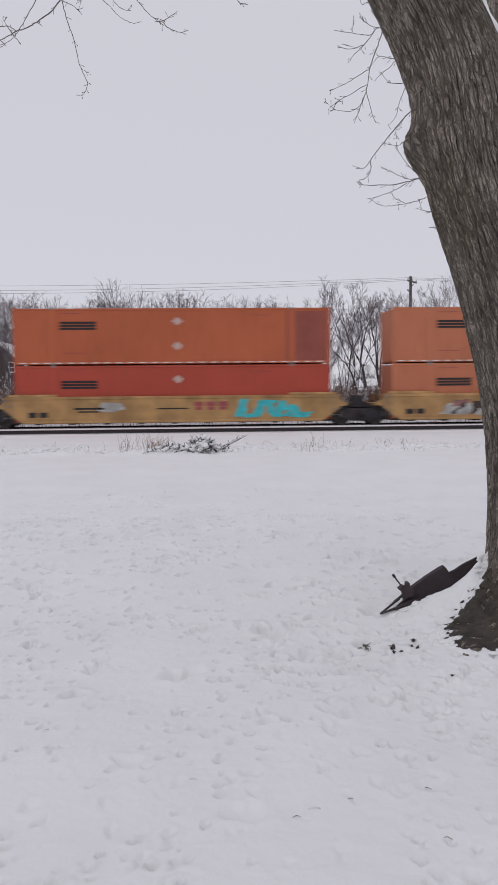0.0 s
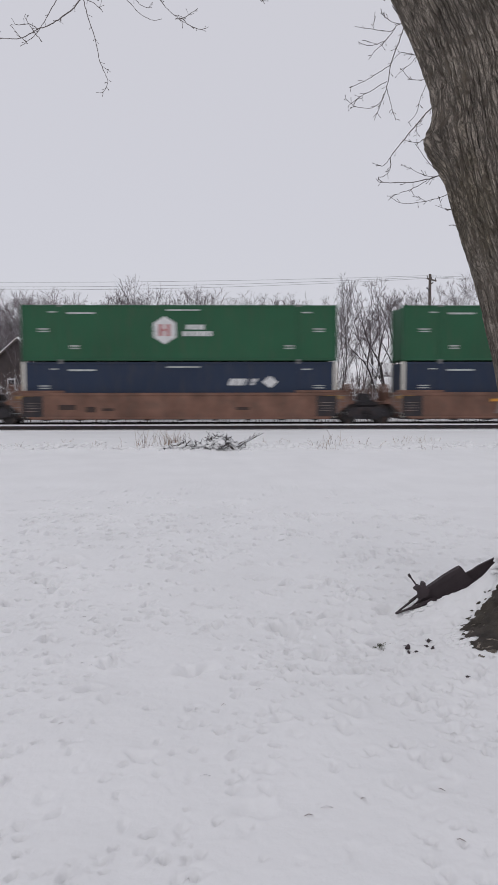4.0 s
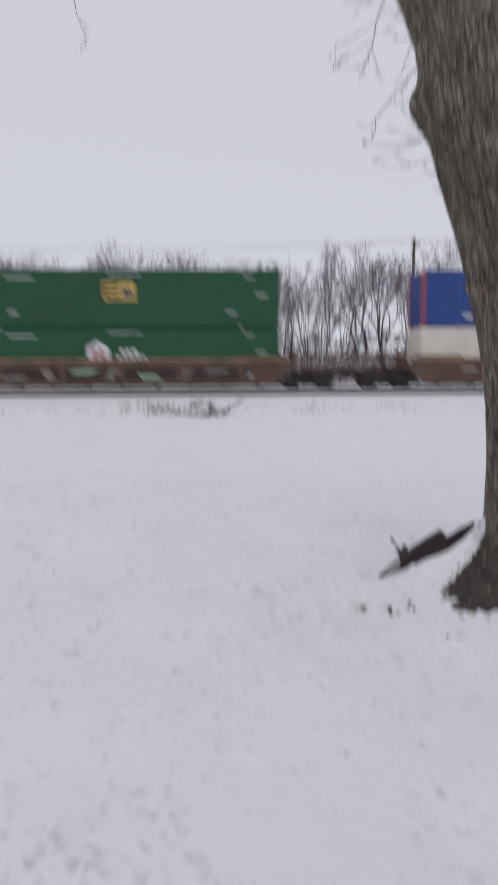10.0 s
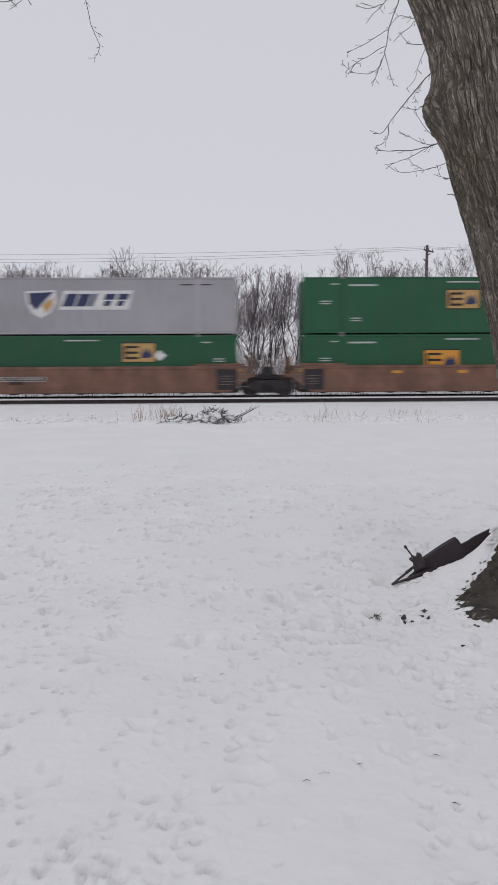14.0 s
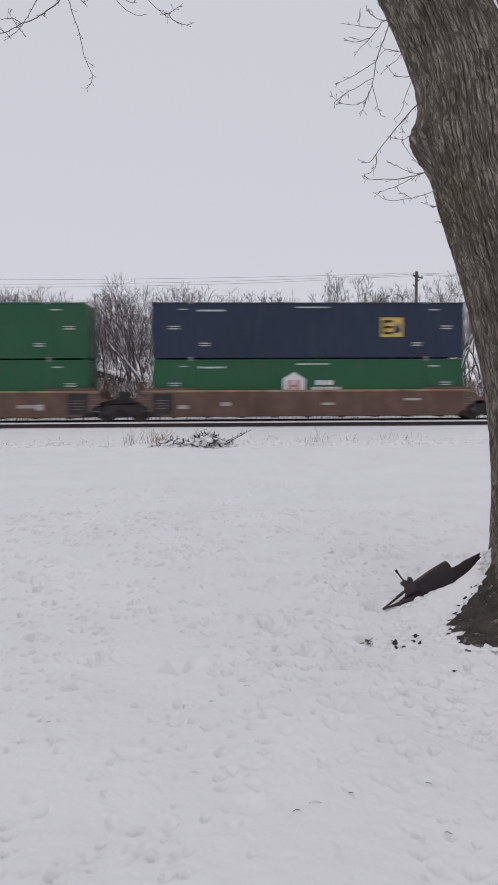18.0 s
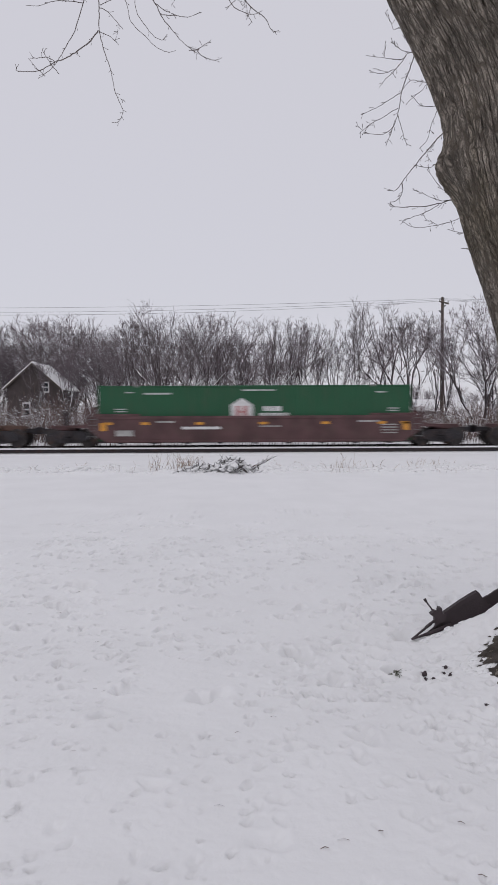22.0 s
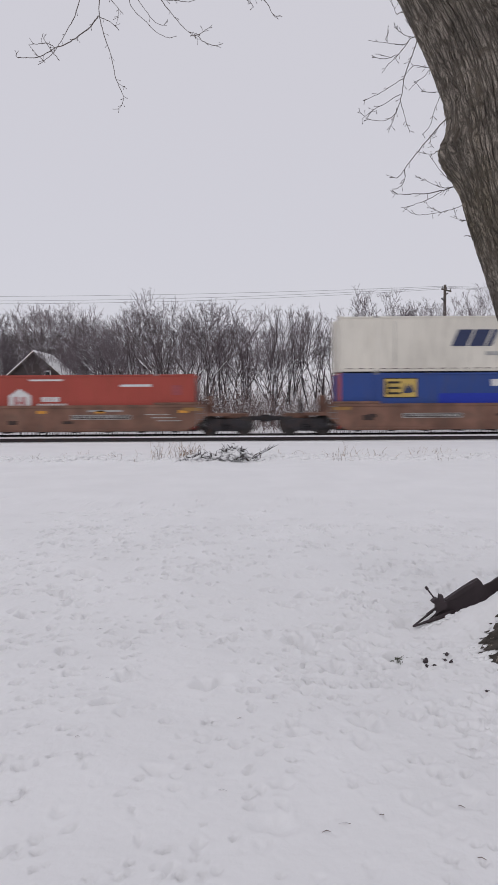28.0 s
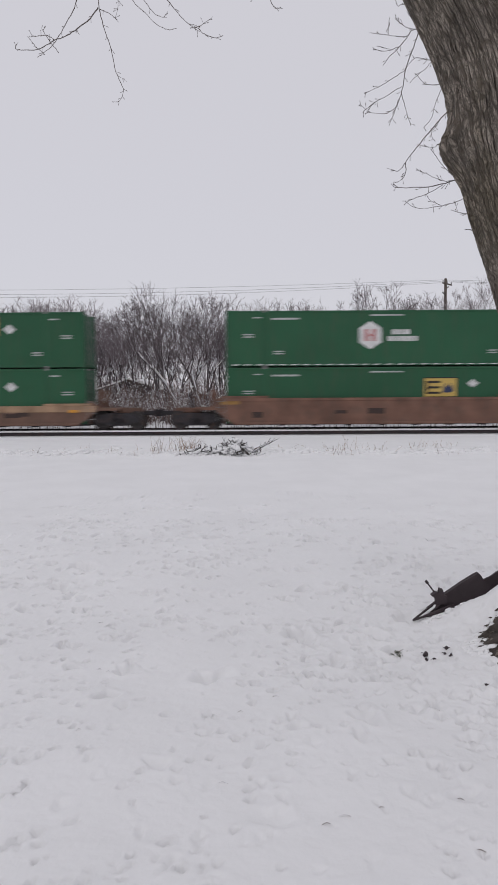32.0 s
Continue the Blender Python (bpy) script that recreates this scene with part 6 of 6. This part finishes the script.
# ---- weeds and brush at the yard's edge ----
def build_brush_pile():
    rng = random.Random(21)
    pile = tagged(new("brush_pile"), "low pile of dead branches covered with snow", "brush pile")
    def mound(x):
        return 0.40 * math.exp(-(((x + 0.35) / 0.5) ** 2)) + 0.2 * math.exp(-(((x + 1.35) / 0.55) ** 2))
    for cx, spread, n in ((-1.75, 0.2, 14), (-1.3, 0.22, 30), (-0.9, 0.16, 28), (-0.45, 0.2, 55), (-0.1, 0.2, 48), (0.3, 0.22, 16)):
        for _ in range(n):
            x = rng.gauss(cx, spread)
            p = Vector((x, rng.uniform(19.55, 20.4), mound(x) * rng.uniform(0.1, 0.95) + 0.02))
            a = rng.uniform(-0.5, 2.6)
            d = Vector((math.cos(a), rng.gauss(0, 0.3), math.sin(a) * 0.6))
            n2 = rng.uniform(0.08, 0.26)
            bow = Vector((-d.z, 0, d.x)) * rng.uniform(-0.35, 0.35) * n2
            q = p + d * n2
            twig = Geo().tube([p, p.lerp(q, 0.33) + bow * 0.8, p.lerp(q, 0.7) + bow, q], [rng.uniform(0.009, 0.02), 0.013, 0.010, 0.004], 4)
            part("twig", twig, DEADWOOD, pile)
    for x0, z0, x1, z1, top in ((-0.3, 0.02, 0.08, 0.02, 0.2), (-0.2, 0.03, 0.05, 0.0, 0.13)):
        arc = [(x0 + (x1 - x0) * k / 6, 19.5, z0 + top * math.sin(math.pi * (0.15 + 0.8 * k / 6)) * 0.9) for k in range(7)]
        part("branch", Geo().tube(arc, [0.02] * 6 + [0.012], 5), DEADWOOD, pile)
    for k, (dx, dz) in enumerate(((0.62, 0.34), (0.78, 0.40), (0.5, 0.28))):
        p = Vector((0.12 + 0.06 * k, 20.1, 0.10))
        tip = p + Vector((dx, 0, dz))
        g = Geo().tube([p, p.lerp(tip, 0.4) + Vector((0, 0, 0.02)), p.lerp(tip, 0.75), tip], [0.02, 0.015, 0.01, 0.004], 5)
        for f in (0.45, 0.65, 0.8):
            b = p.lerp(tip, f)
            g.tube([b, b + Vector((rng.uniform(-0.02, 0.16), 0, rng.uniform(0.06, 0.14)))], [0.008, 0.003], 4)
        part("branch", g, DEADWOOD, pile)
    for x, dx, h in ((-0.75, 0.12, 0.3), (-0.6, -0.14, 0.26), (-1.1, -0.18, 0.2)):
        p = Vector((x, 20.2, mound(x) * 0.8))
        part("branch", Geo().tube([p, p + Vector((dx * 0.4, 0, h * 0.6)), p + Vector((dx, 0, h))], [0.009, 0.006, 0.003], 4), DEADWOOD, pile)
    pile.location.x = -0.08
    shapes = []
    for k in range(5):
        bm = bmesh.new()
        bmesh.ops.create_icosphere(bm, subdivisions=2, radius=1)
        for v in bm.verts:
            v.co *= 1 + 0.55 * noise.noise(v.co * 1.1 + Vector((k * 7, 0, 0)))
        shapes.append(Geo().add([(v.co.x * 1.5, v.co.y, v.co.z * 0.7) for v in bm.verts], [[v.index for v in f.verts] for f in bm.faces]).mesh("snow_pad", SNOW, True))
        bm.free()
    for i in range(280):
        x = rng.gauss(-0.65, 0.66)
        y = rng.uniform(19.5, 20.7)
        r = rng.uniform(0.035, 0.085)
        pad = new("snow_pad", shapes[i % 5])
        pad.parent = pile
        pad.matrix_basis = pose(x, y, mound(x) * rng.uniform(0.0, 1.0) * (1.1 - abs(y - 20.2) * 0.5) + 0.015, 0, rng.uniform(-25, 25), rng.uniform(0, 360)) @ Matrix.Diagonal((r, r, r, 1))


def build_weeds():
    rng = random.Random(33)
    tuft = tagged(new("dry_weeds"), "sparse straw-coloured weeds poking through the snow", "weeds", kind="stuff")
    g, b = Geo(), Geo()
    clumps = [(-2.0, 20.6, 40, 0.5), (-1.65, 20.8, 40, 0.46), (-1.8, 20.3, 26, 0.2), (-2.75, 20.7, 14, 0.5), (2.6, 20.6, 10, 0.3), (3.0, 21.2, 10, 0.55), (3.8, 20.8, 8, 0.3), (-4.0, 20.5, 9, 0.25)]
    clumps += [(rng.uniform(-7.5, 7.5), rng.uniform(19.6, 23.5), rng.randrange(2, 6), rng.uniform(0.08, 0.26)) for _ in range(46)]
    for x, y, n, h in clumps:
        for _ in range(n):
            p = Vector((x + rng.gauss(0, 0.16), y + rng.gauss(0, 0.15), -0.02))
            d = Vector((rng.gauss(0, 0.3), rng.gauss(0, 0.2), 1)) * h * rng.uniform(0.5, 1.2)
            (g if rng.random() < 0.6 else b).tube([p, p + d * 0.6, p + d + Vector((rng.gauss(0, 0.08), 0, 0))], [0.005, 0.004, 0.002], 3)
    # stubble along the sleepers
    for i in range(700):
        x = rng.uniform(-28, 28)
        p = Vector((x, rng.uniform(38.4, 39.4), -0.06))
        h = rng.uniform(0.12, 0.32)
        b.tube([p, p + Vector((rng.gauss(0, 0.03), 0, h))], [0.012, 0.006], 3)
    s = Geo()
    for _ in range(420):
        x, y, r = rng.uniform(-9, 9), 19.9 + abs(rng.gauss(0, 1.3)), rng.uniform(0.03, 0.09)
        bm = bmesh.new()
        bmesh.ops.create_icosphere(bm, subdivisions=1, radius=r)
        h = float(ground_spot(x, y))
        for v in bm.verts:
            v.co *= 1 + 0.5 * noise.noise(v.co * 14 + Vector((x, y, 0)))
        s.add([(x + v.co.x * 1.7, y + v.co.y, h + v.co.z * 0.8) for v in bm.verts], [[v.index for v in f.verts] for f in bm.faces])
        bm.free()
    part("snow_lumps", s, SNOW, tuft, smooth=True)
    part("straw_stems", g, STRAW, tuft)
    part("weed_stems", b, BRUSH, tuft)


build_brush_pile()
build_weeds()


# ---- bare trees behind the line ----
def fork(rng, wood, fine, p, d, length, r, level, cfg):
    """One limb that wanders, throws side twigs and splits at its end."""
    n = 4 if level < 4 else 3
    pts, rad = [Vector(p)], [r]
    d = Vector(d).normalized()
    for i in range(n):
        jit = cfg["wander"]
        d = (d + Vector((rng.gauss(0, jit), rng.gauss(0, jit), rng.gauss(0, jit * 0.5) + cfg["up"]))).normalized()
        pts.append(pts[-1] + d * length / n)
        rad.append(max(r * (1 - 0.3 * (i + 1) / n), 0.008))
    (wood if level < 3 else fine).tube(pts, rad, 6 if level < 2 else 4 if level < 4 else 3, False)
    if level >= 1:
        for _ in range(cfg["twigs"]):
            i = rng.randrange(n)
            base = pts[i].lerp(pts[i + 1], rng.random())
            side = Vector((rng.gauss(0, 1), rng.gauss(0, 1), rng.gauss(0.2, 0.6))).normalized()
            e = (d * 0.8 + side * rng.uniform(0.5, 1.0)).normalized() * rng.uniform(0.25, 0.65)
            tip = base + e + Vector((0, 0, 0.12))
            fine.tube([base, base + e * 0.55, tip], [0.0105, 0.008, 0.005], 3, False)
            for _k in range(3):
                q = base + e * rng.uniform(0.3, 0.9)
                fine.tube([q, q + (e.normalized() * 0.7 + Vector((rng.gauss(0, 0.5), rng.gauss(0, 0.5), rng.uniform(0, 0.5)))) * rng.uniform(0.15, 0.45)], [0.0075, 0.005], 3, False)
    if level >= cfg["depth"]:
        return
    kids = 3 if rng.random() < cfg["three"] else 2
    spin = rng.uniform(0, 6.28)
    ref = d.cross(Vector((0.2, 0.9, 0.1))).normalized()
    alt = d.cross(ref)
    for k in range(kids):
        w = spin + k * 6.28 / kids + rng.gauss(0, 0.3)
        ang = rng.uniform(*cfg["angle"]) * (0.45 if k == 0 else 1.0)
        nd = d * math.cos(ang) + (ref * math.cos(w) + alt * math.sin(w)) * math.sin(ang)
        fork(rng, wood, fine, pts[-1], nd, length * rng.uniform(*cfg["ratio"]), r * (0.66 if k == 0 else 0.55), level + 1, cfg)


CFG = {
    "tall": dict(stems=2, lean=0.26, up=0.035, wander=0.09, depth=6, angle=(0.26, 0.6), ratio=(0.72, 0.94), three=0.04, twigs=2, first=(2.0, 2.8), r=0.19),
    "vase": dict(stems=4, lean=0.26, up=0.045, wander=0.075, depth=5, angle=(0.2, 0.46), ratio=(0.7, 0.93), three=0.04, twigs=2, first=(2.2, 3.0), r=0.14),
    "round": dict(stems=2, lean=0.3, up=0.02, wander=0.08, depth=6, angle=(0.35, 0.72), ratio=(0.7, 0.88), three=0.15, twigs=2, first=(1.9, 2.4), r=0.19),
    "slim": dict(stems=2, lean=0.12, up=0.06, wander=0.07, depth=5, angle=(0.16, 0.36), ratio=(0.72, 0.92), three=0.03, twigs=2, first=(2.4, 3.0), r=0.12),
}


def build_tree(kind, seed):
    rng = random.Random(seed)
    cfg = CFG[kind]
    wood, fine = Geo(), Geo()
    for s in range(cfg["stems"]):
        a = s * 6.28 / cfg["stems"] + rng.uniform(-0.5, 0.5)
        k = cfg["lean"] * rng.uniform(0.4, 1.2)
        fork(rng, wood, fine, (rng.gauss(0, 0.15), rng.gauss(0, 0.15), -0.2), (math.cos(a) * k, math.sin(a) * k, 1), rng.uniform(*cfg["first"]), cfg["r"] * rng.uniform(0.7, 1.1), 0, cfg)
    high = max(p[2] for p in fine.v) - 0.15
    for g in (wood, fine):
        g.v = [(x * 11 / high, y * 11 / high, z * 11 / high) for x, y, z in g.v]
    tree = tagged(new("bare_tree"), {"tall": "bare forked tree with open limbs and traces of snow", "vase": "bare many-stemmed tree with snow on its stems",
                                     "round": "bare tree with a dense rounded crown of twigs", "slim": "slim bare upright tree with snowy twigs"}[kind], "tree", "bare trees behind the line")
    part("trunk", wood, FARBARK, tree)
    part("crown", fine, FARTWIG, tree)
    return tree


def plant(ob, x, y, s, turn, first):
    m = pose(x, y, 0, 0, 0, turn)
    t = ob if first else copy_thing(ob, m)
    t.matrix_basis = m @ Matrix.Diagonal((s, s, s, 1))


def build_woods():
    rng = random.Random(77)
    stock = {k: [build_tree(k, 10 * i + j) for j in range(3)] for i, k in enumerate(("tall", "vase", "round", "slim"))}
    used = set()
    rows = []
    # nearer trees that stand out one by one: kind, bearing, distance, height
    rows += [("tall", 0.215, 53, 10.3), ("tall", 0.245, 56, 10.0), ("slim", 0.155, 51, 9.9), ("vase", 0.135, 53, 8.0), ("slim", 0.272, 55, 9.0), ("slim", 0.2, 56, 9.6), ("round", 0.35, 58, 9.0), ("tall", 0.335, 50, 10.4), ("slim", 0.29, 57, 8.6), ("slim", 0.185, 58, 9.0), ("round", 0.118, 54, 7.7),
             ("vase", 0.035, 50, 8.8), ("vase", 0.06, 53, 9.0), ("slim", 0.09, 53, 9.2), ("vase", -0.002, 52, 9.0), ("vase", -0.035, 51, 9.3), ("tall", -0.065, 50, 9.3),
             ("tall", -0.10, 51, 9.5), ("vase", -0.125, 50, 9.7), ("slim", -0.155, 51, 9.2), ("slim", -0.262, 54, 7.4), ("slim", -0.3, 53, 7.0), ("tall", -0.15, 53, 9.4), ("round", -0.19, 62, 9.4), ("round", -0.215, 66, 9.6), ("round", -0.285, 71, 12.0),
             ("round", -0.31, 73, 12.0), ("round", -0.255, 72, 11.6), ("round", -0.345, 66, 9.3), ("round", -0.375, 68, 9.2), ("slim", -0.205, 55, 8.2), ("vase", -0.18, 54, 8.4),
             ("tall", 0.385, 54, 11.3), ("vase", 0.36, 60, 8.6), ("slim", 0.41, 52, 9.6), ("tall", 0.46, 58, 11.2), ("round", -0.42, 62, 9.5), ("round", -0.48, 66, 10.5)]
    rows += [("round", -0.33 + 0.035 * i, 74 + 1.7 * i, 11.6 + 0.4 * (i % 2)) for i in (0, 1, 2)]
    rows += [("round", -0.42 + 0.05 * i, 66 + 2 * (i % 3), 8.2 + 0.4 * (i % 3)) for i in range(5)]
    rows += [(("round", "vase")[i % 2], -0.19 + 0.045 * i, 66 + 3 * (i % 3), 9.2 + 0.5 * (i % 3)) for i in range(6)]
    rows += [("round", -0.46 + 0.026 * i, 90 + 4 * (i % 4), 9.6 + 0.7 * (i % 3)) for i in range(21)]
    rows += [("round", 0.07 + 0.034 * i, 78 + 5 * (i % 3), 4.6 + 0.5 * (i % 3)) for i in range(13)]
    for _ in range(8):
        rows.append((rng.choice(("vase", "round")), rng.uniform(-0.46, 0.08), rng.uniform(56, 80), rng.uniform(4.5, 6.5)))
    for _ in range(8):
        rows.append((rng.choice(("slim", "vase")), rng.uniform(0.1, 0.5), rng.uniform(62, 90), rng.uniform(4.0, 5.5)))
    for kind, b, y, h in rows:
        ob = rng.choice(stock[kind])
        plant(ob, b * y, y, h / 11.0, rng.uniform(0, 360), ob.name not in used)
        used.add(ob.name)
    for obs in stock.values():
        for ob in obs:
            if ob.name not in used:
                plant(ob, rng.uniform(-40, -30), rng.uniform(60, 70), 0.8, 0, True)


build_woods()


def build_leaning_stem():
    rng = random.Random(61)
    stem = tagged(new("leaning_tree"), "dead tree leaning over with snow along its stem", "tree")
    stem.location = (-4.8, 49.5, 0)
    line = [Vector(p) for p in ((0, 0, -0.2), (-0.5, 0, 1.3), (-1.2, 0.1, 2.7), (-1.9, 0.15, 3.55), (-2.6, 0.2, 4.2), (-3.2, 0.2, 4.9))]
    wood, fine, snow = Geo(), Geo(), Geo()
    wood.tube(line, [0.13, 0.115, 0.095, 0.08, 0.06, 0.03], 7)
    snow.tube([p + Vector((0.025, -0.02, 0.07)) for p in line[1:]], [0.075, 0.065, 0.055, 0.035, 0.015], 7)
    for k in range(14):
        i = rng.randrange(1, 5)
        p = line[i].lerp(line[i + 1], rng.random())
        d = Vector((rng.gauss(-0.3, 0.6), rng.gauss(0, 0.4), rng.uniform(0.2, 1.0))) * rng.uniform(0.6, 1.6)
        fine.tube([p, p + d * 0.5, p + d + Vector((0, 0, 0.15))], [0.03, 0.02, 0.008], 4, False)
    part("trunk", wood, FARBARK, stem)
    part("crown", fine, FARTWIG, stem)
    part("snow_cap", snow, SNOW, stem, "snow lying along the stem", smooth=True)


build_leaning_stem()


def build_thicket():
    rng = random.Random(8)
    th = tagged(new("thicket"), "tangled reddish-brown underbrush speckled with snow", "underbrush", kind="stuff")
    g, s = Geo(), Geo()
    for i in range(4600):
        y = rng.uniform(42.5, 52) if i < 2300 else rng.uniform(54, 84)
        b = rng.uniform(-0.46, 0.46)
        h = rng.uniform(1.0, 3.0) * (1.2 if b < 0.06 else 0.95)
        if i >= 2300:
            h = rng.uniform(1.5, 4.4) * (1.1 if b < 0.08 else 0.8)
        p = Vector((b * y, y, -0.05))
        d = Vector((rng.gauss(0, 0.5), rng.gauss(0, 0.4), 1)).normalized()
        q = p + d * h * 0.55
        e = q + (d + Vector((rng.gauss(0, 0.3), 0, 0))).normalized() * h * 0.45
        g.tube([p, q, e], [0.02, 0.014, 0.006], 3, False)
        for _k in range(3):
            a = p.lerp(e, rng.uniform(0.25, 0.9))
            f = a + Vector((rng.gauss(0, 0.4), rng.gauss(0, 0.3), rng.uniform(0.1, 0.7)))
            g.tube([a, f], [0.011, 0.005], 3, False)
            if rng.random() < 0.3:
                r = rng.uniform(0.025, 0.075)
                s.add([(f.x - r, f.y, f.z), (f.x + r, f.y, f.z), (f.x, f.y - r, f.z), (f.x, f.y + r, f.z), (f.x, f.y, f.z + r * 0.9), (f.x, f.y, f.z - r * 0.4)],
                      [(0, 2, 4), (2, 1, 4), (1, 3, 4), (3, 0, 4), (2, 0, 5), (1, 2, 5), (3, 1, 5), (0, 3, 5)])
    part("brush_stems", g, BRUSH, th)
    part("snow_tufts", s, SNOW, th)


build_thicket()


# ---- utility poles and wires ----
def build_pole(x, y, h):
    pole = tagged(new("utility_pole"), "weathered wooden utility pole with a short crossarm", "utility pole", "utility poles")
    pole.matrix_basis = pose(x, y, 0, 0, 0, 48)
    part("post", Geo().tube([(0, 0, -0.3), (0, 0, h * 0.5), (0, 0, h)], [0.17, 0.15, 0.12], 14), WOOD, pole, smooth=True)
    part("crossarm", Geo().box(-0.9, -0.2, h - 0.55, 0.9, -0.1, h - 0.43, 0.01), WOOD, pole)
    for dx in (-0.8, 0.0, 0.8):
        g = Geo().tube([(dx, -0.15, h - 0.43), (dx, -0.15, h - 0.36), (dx, -0.15, h - 0.24)], [0.02, 0.05, 0.035], 8)
        part("insulator", g, GALV, pole)
    part("bracket", Geo().tube([(-0.15, -0.1, h - 1.5), (-0.5, -0.12, h - 1.42), (-0.85, -0.12, h - 1.3)], [0.05, 0.045, 0.06], 8), STEEL, pole)
    part("bracket", Geo().tube([(0.12, -0.1, h - 0.8), (0.35, -0.12, h - 0.7)], [0.05, 0.05], 8), STEEL, pole)


def build_wires():
    for i, (dx, y, z0, sag) in enumerate(((-0.42, 61.305, 11.87, 0.65), (0.11, 61.9, 11.87, 0.95), (0.65, 62.495, 11.87, 1.12), (0.0, 61.86, 9.3, 0.4), (0.0, 61.87, 8.1, 0.3))):
        for x0, x1 in ((17.53, -57.5), (17.53, 92.5)):
            pts = []
            for k in range(25):
                u = k / 24
                pts.append((x0 + dx + (x1 - x0) * u, y, z0 - sag * 4 * u * (1 - u)))
            tagged(new("overhead_wire", Geo().tube(pts, [0.010 if i < 3 else 0.007] * 25, 5).mesh("overhead_wire", WIRE)), "thin dark overhead wire strung between poles", "wire", "overhead wires")


build_pole(17.53, 62, 12.1)
build_pole(92.5, 62, 12.1)
build_pole(-57.5, 62, 12.1)
build_wires()


# ---- houses beyond the line ----
def build_house(x, y, wide, deep, eave, ridge, turn, label, windows):
    house = tagged(new("house"), label, "house")
    house.matrix_basis = pose(x, y, 0, 0, 0, turn)
    w, d = wide / 2, deep / 2
    g = Geo().prism([(-w, -0.1), (w, -0.1), (w, eave), (0, ridge), (-w, eave)], -d, d)
    part("wall", g, CLAP, house)
    for i in range(int(ridge / 0.24)):
        z = 0.15 + i * 0.24
        half = w if z < eave else w * (ridge - z) / (ridge - eave)
        if half > 0.2:
            part("clapboard", Geo().prism([(-half, z), (half, z), (half - 0.03, z + 0.2), (-half + 0.03, z + 0.2)], -d - 0.03, -d - 0.004), CLAP, house)
    for s in (-1, 1):
        ex, ez = s * (w + 0.35), eave - 0.35 * (ridge - eave) / w
        lo, hi = 0.02, 0.14
        poly = [(ex, ez + lo), (0, ridge + lo), (0, ridge + hi), (ex, ez + hi)]
        part("roof", Geo().prism(poly if s > 0 else poly[::-1], -d - 0.3, d + 0.3), SNOW, house, "roof slope under smooth snow")
        poly = [(ex, ez - 0.14), (0, ridge - 0.14), (0, ridge + 0.016), (ex, ez + 0.016)]
        part("bargeboard", Geo().prism(poly if s > 0 else poly[::-1], -d - 0.33, -d - 0.2), WOOD, house)
    for wx, wz, ww, wh in windows:
        fr = part("window", Geo().box(wx - ww / 2, -d - 0.05, wz - wh / 2, wx + ww / 2, -d - 0.004, wz + wh / 2, 0.01), WHITEWOOD, house, "white-framed window")
        for k in (-1, 1):
            part("pane", Geo().box(wx - ww * 0.34, -d - 0.07, wz + k * wh * 0.22 - wh * 0.17, wx + ww * 0.34, -d - 0.045, wz + k * wh * 0.22 + wh * 0.17, 0.005), GLASS, fr)
    return house


build_house(-17.8, 60, 4.4, 5.0, 4.1, 6.05, 0, "dark clapboard house with a snow-covered gable roof", [(1.05, 4.05, 0.55, 0.9), (-0.6, 2.2, 0.7, 1.2), (1.0, 1.7, 0.7, 1.2)])
build_house(-9.3, 58, 4.8, 5.0, 2.4, 3.15, -8, "low dark shed with a snow-covered gable roof", [])
build_house(16.6, 70, 7.0, 5.0, 2.0, 3.0, 90, "low dark outbuilding with a snow-covered roof", [])


def build_fence(x0, x1, y, h):
    fence = tagged(new("fence"), "low brown board fence at the foot of the trees", "fence")
    data = Geo().box(-0.068, -0.012, -0.1, 0.068, 0.012, h, 0.006).mesh("board", FENCE)
    post = Geo().box(-0.06, -0.06, -0.2, 0.06, 0.06, h + 0.05, 0.01).mesh("fence_post", FENCE)
    for i in range(int((x1 - x0) / 0.145)):
        part("board", data, None, fence, at=(x0 + i * 0.145, y - 0.05, 0))
    for i in range(int((x1 - x0) / 2.4) + 1):
        part("fence_post", post, None, fence, at=(x0 + i * 2.4, y + 0.03, 0))
    for z in (0.35, h - 0.3):
        part("fence_rail", Geo().box(x0, y - 0.035, z - 0.045, x1, y + 0.02, z + 0.045, 0.008), FENCE, fence)


build_fence(6.0, 13.5, 54.0, 1.9)
build_fence(-5.0, -1.5, 54.5, 2.0)


# ---- what moves ----
def motions():
    times = list(range(0, 33))
    for ob, lead, z in TRAIN:
        walk(ob, [(t, pose(lead - travelled(t), TRACK_Y, z)) for t in times])
    for ob, dx, lead in AXLES:
        here = [f for f in range(0, 961) if -19 < lead - travelled(f / 30) < 19]
        if not here:
            walk(ob, [(0, pose(dx, 0, 0.475)), (32, pose(dx, 0, 0.475))])
            continue
        rows, turn = [(0.0, pose(dx, 0, 0.475))] if here[0] > 0 else [], 0.0
        for f in here:
            rows.append((f / 30, pose(dx, 0, 0.475, 0, -(turn % 360), 0)))
            turn += 88.0
        if here[-1] < 960:
            rows.append((32.0, rows[-1][1]))
        walk(ob, rows)


motions()
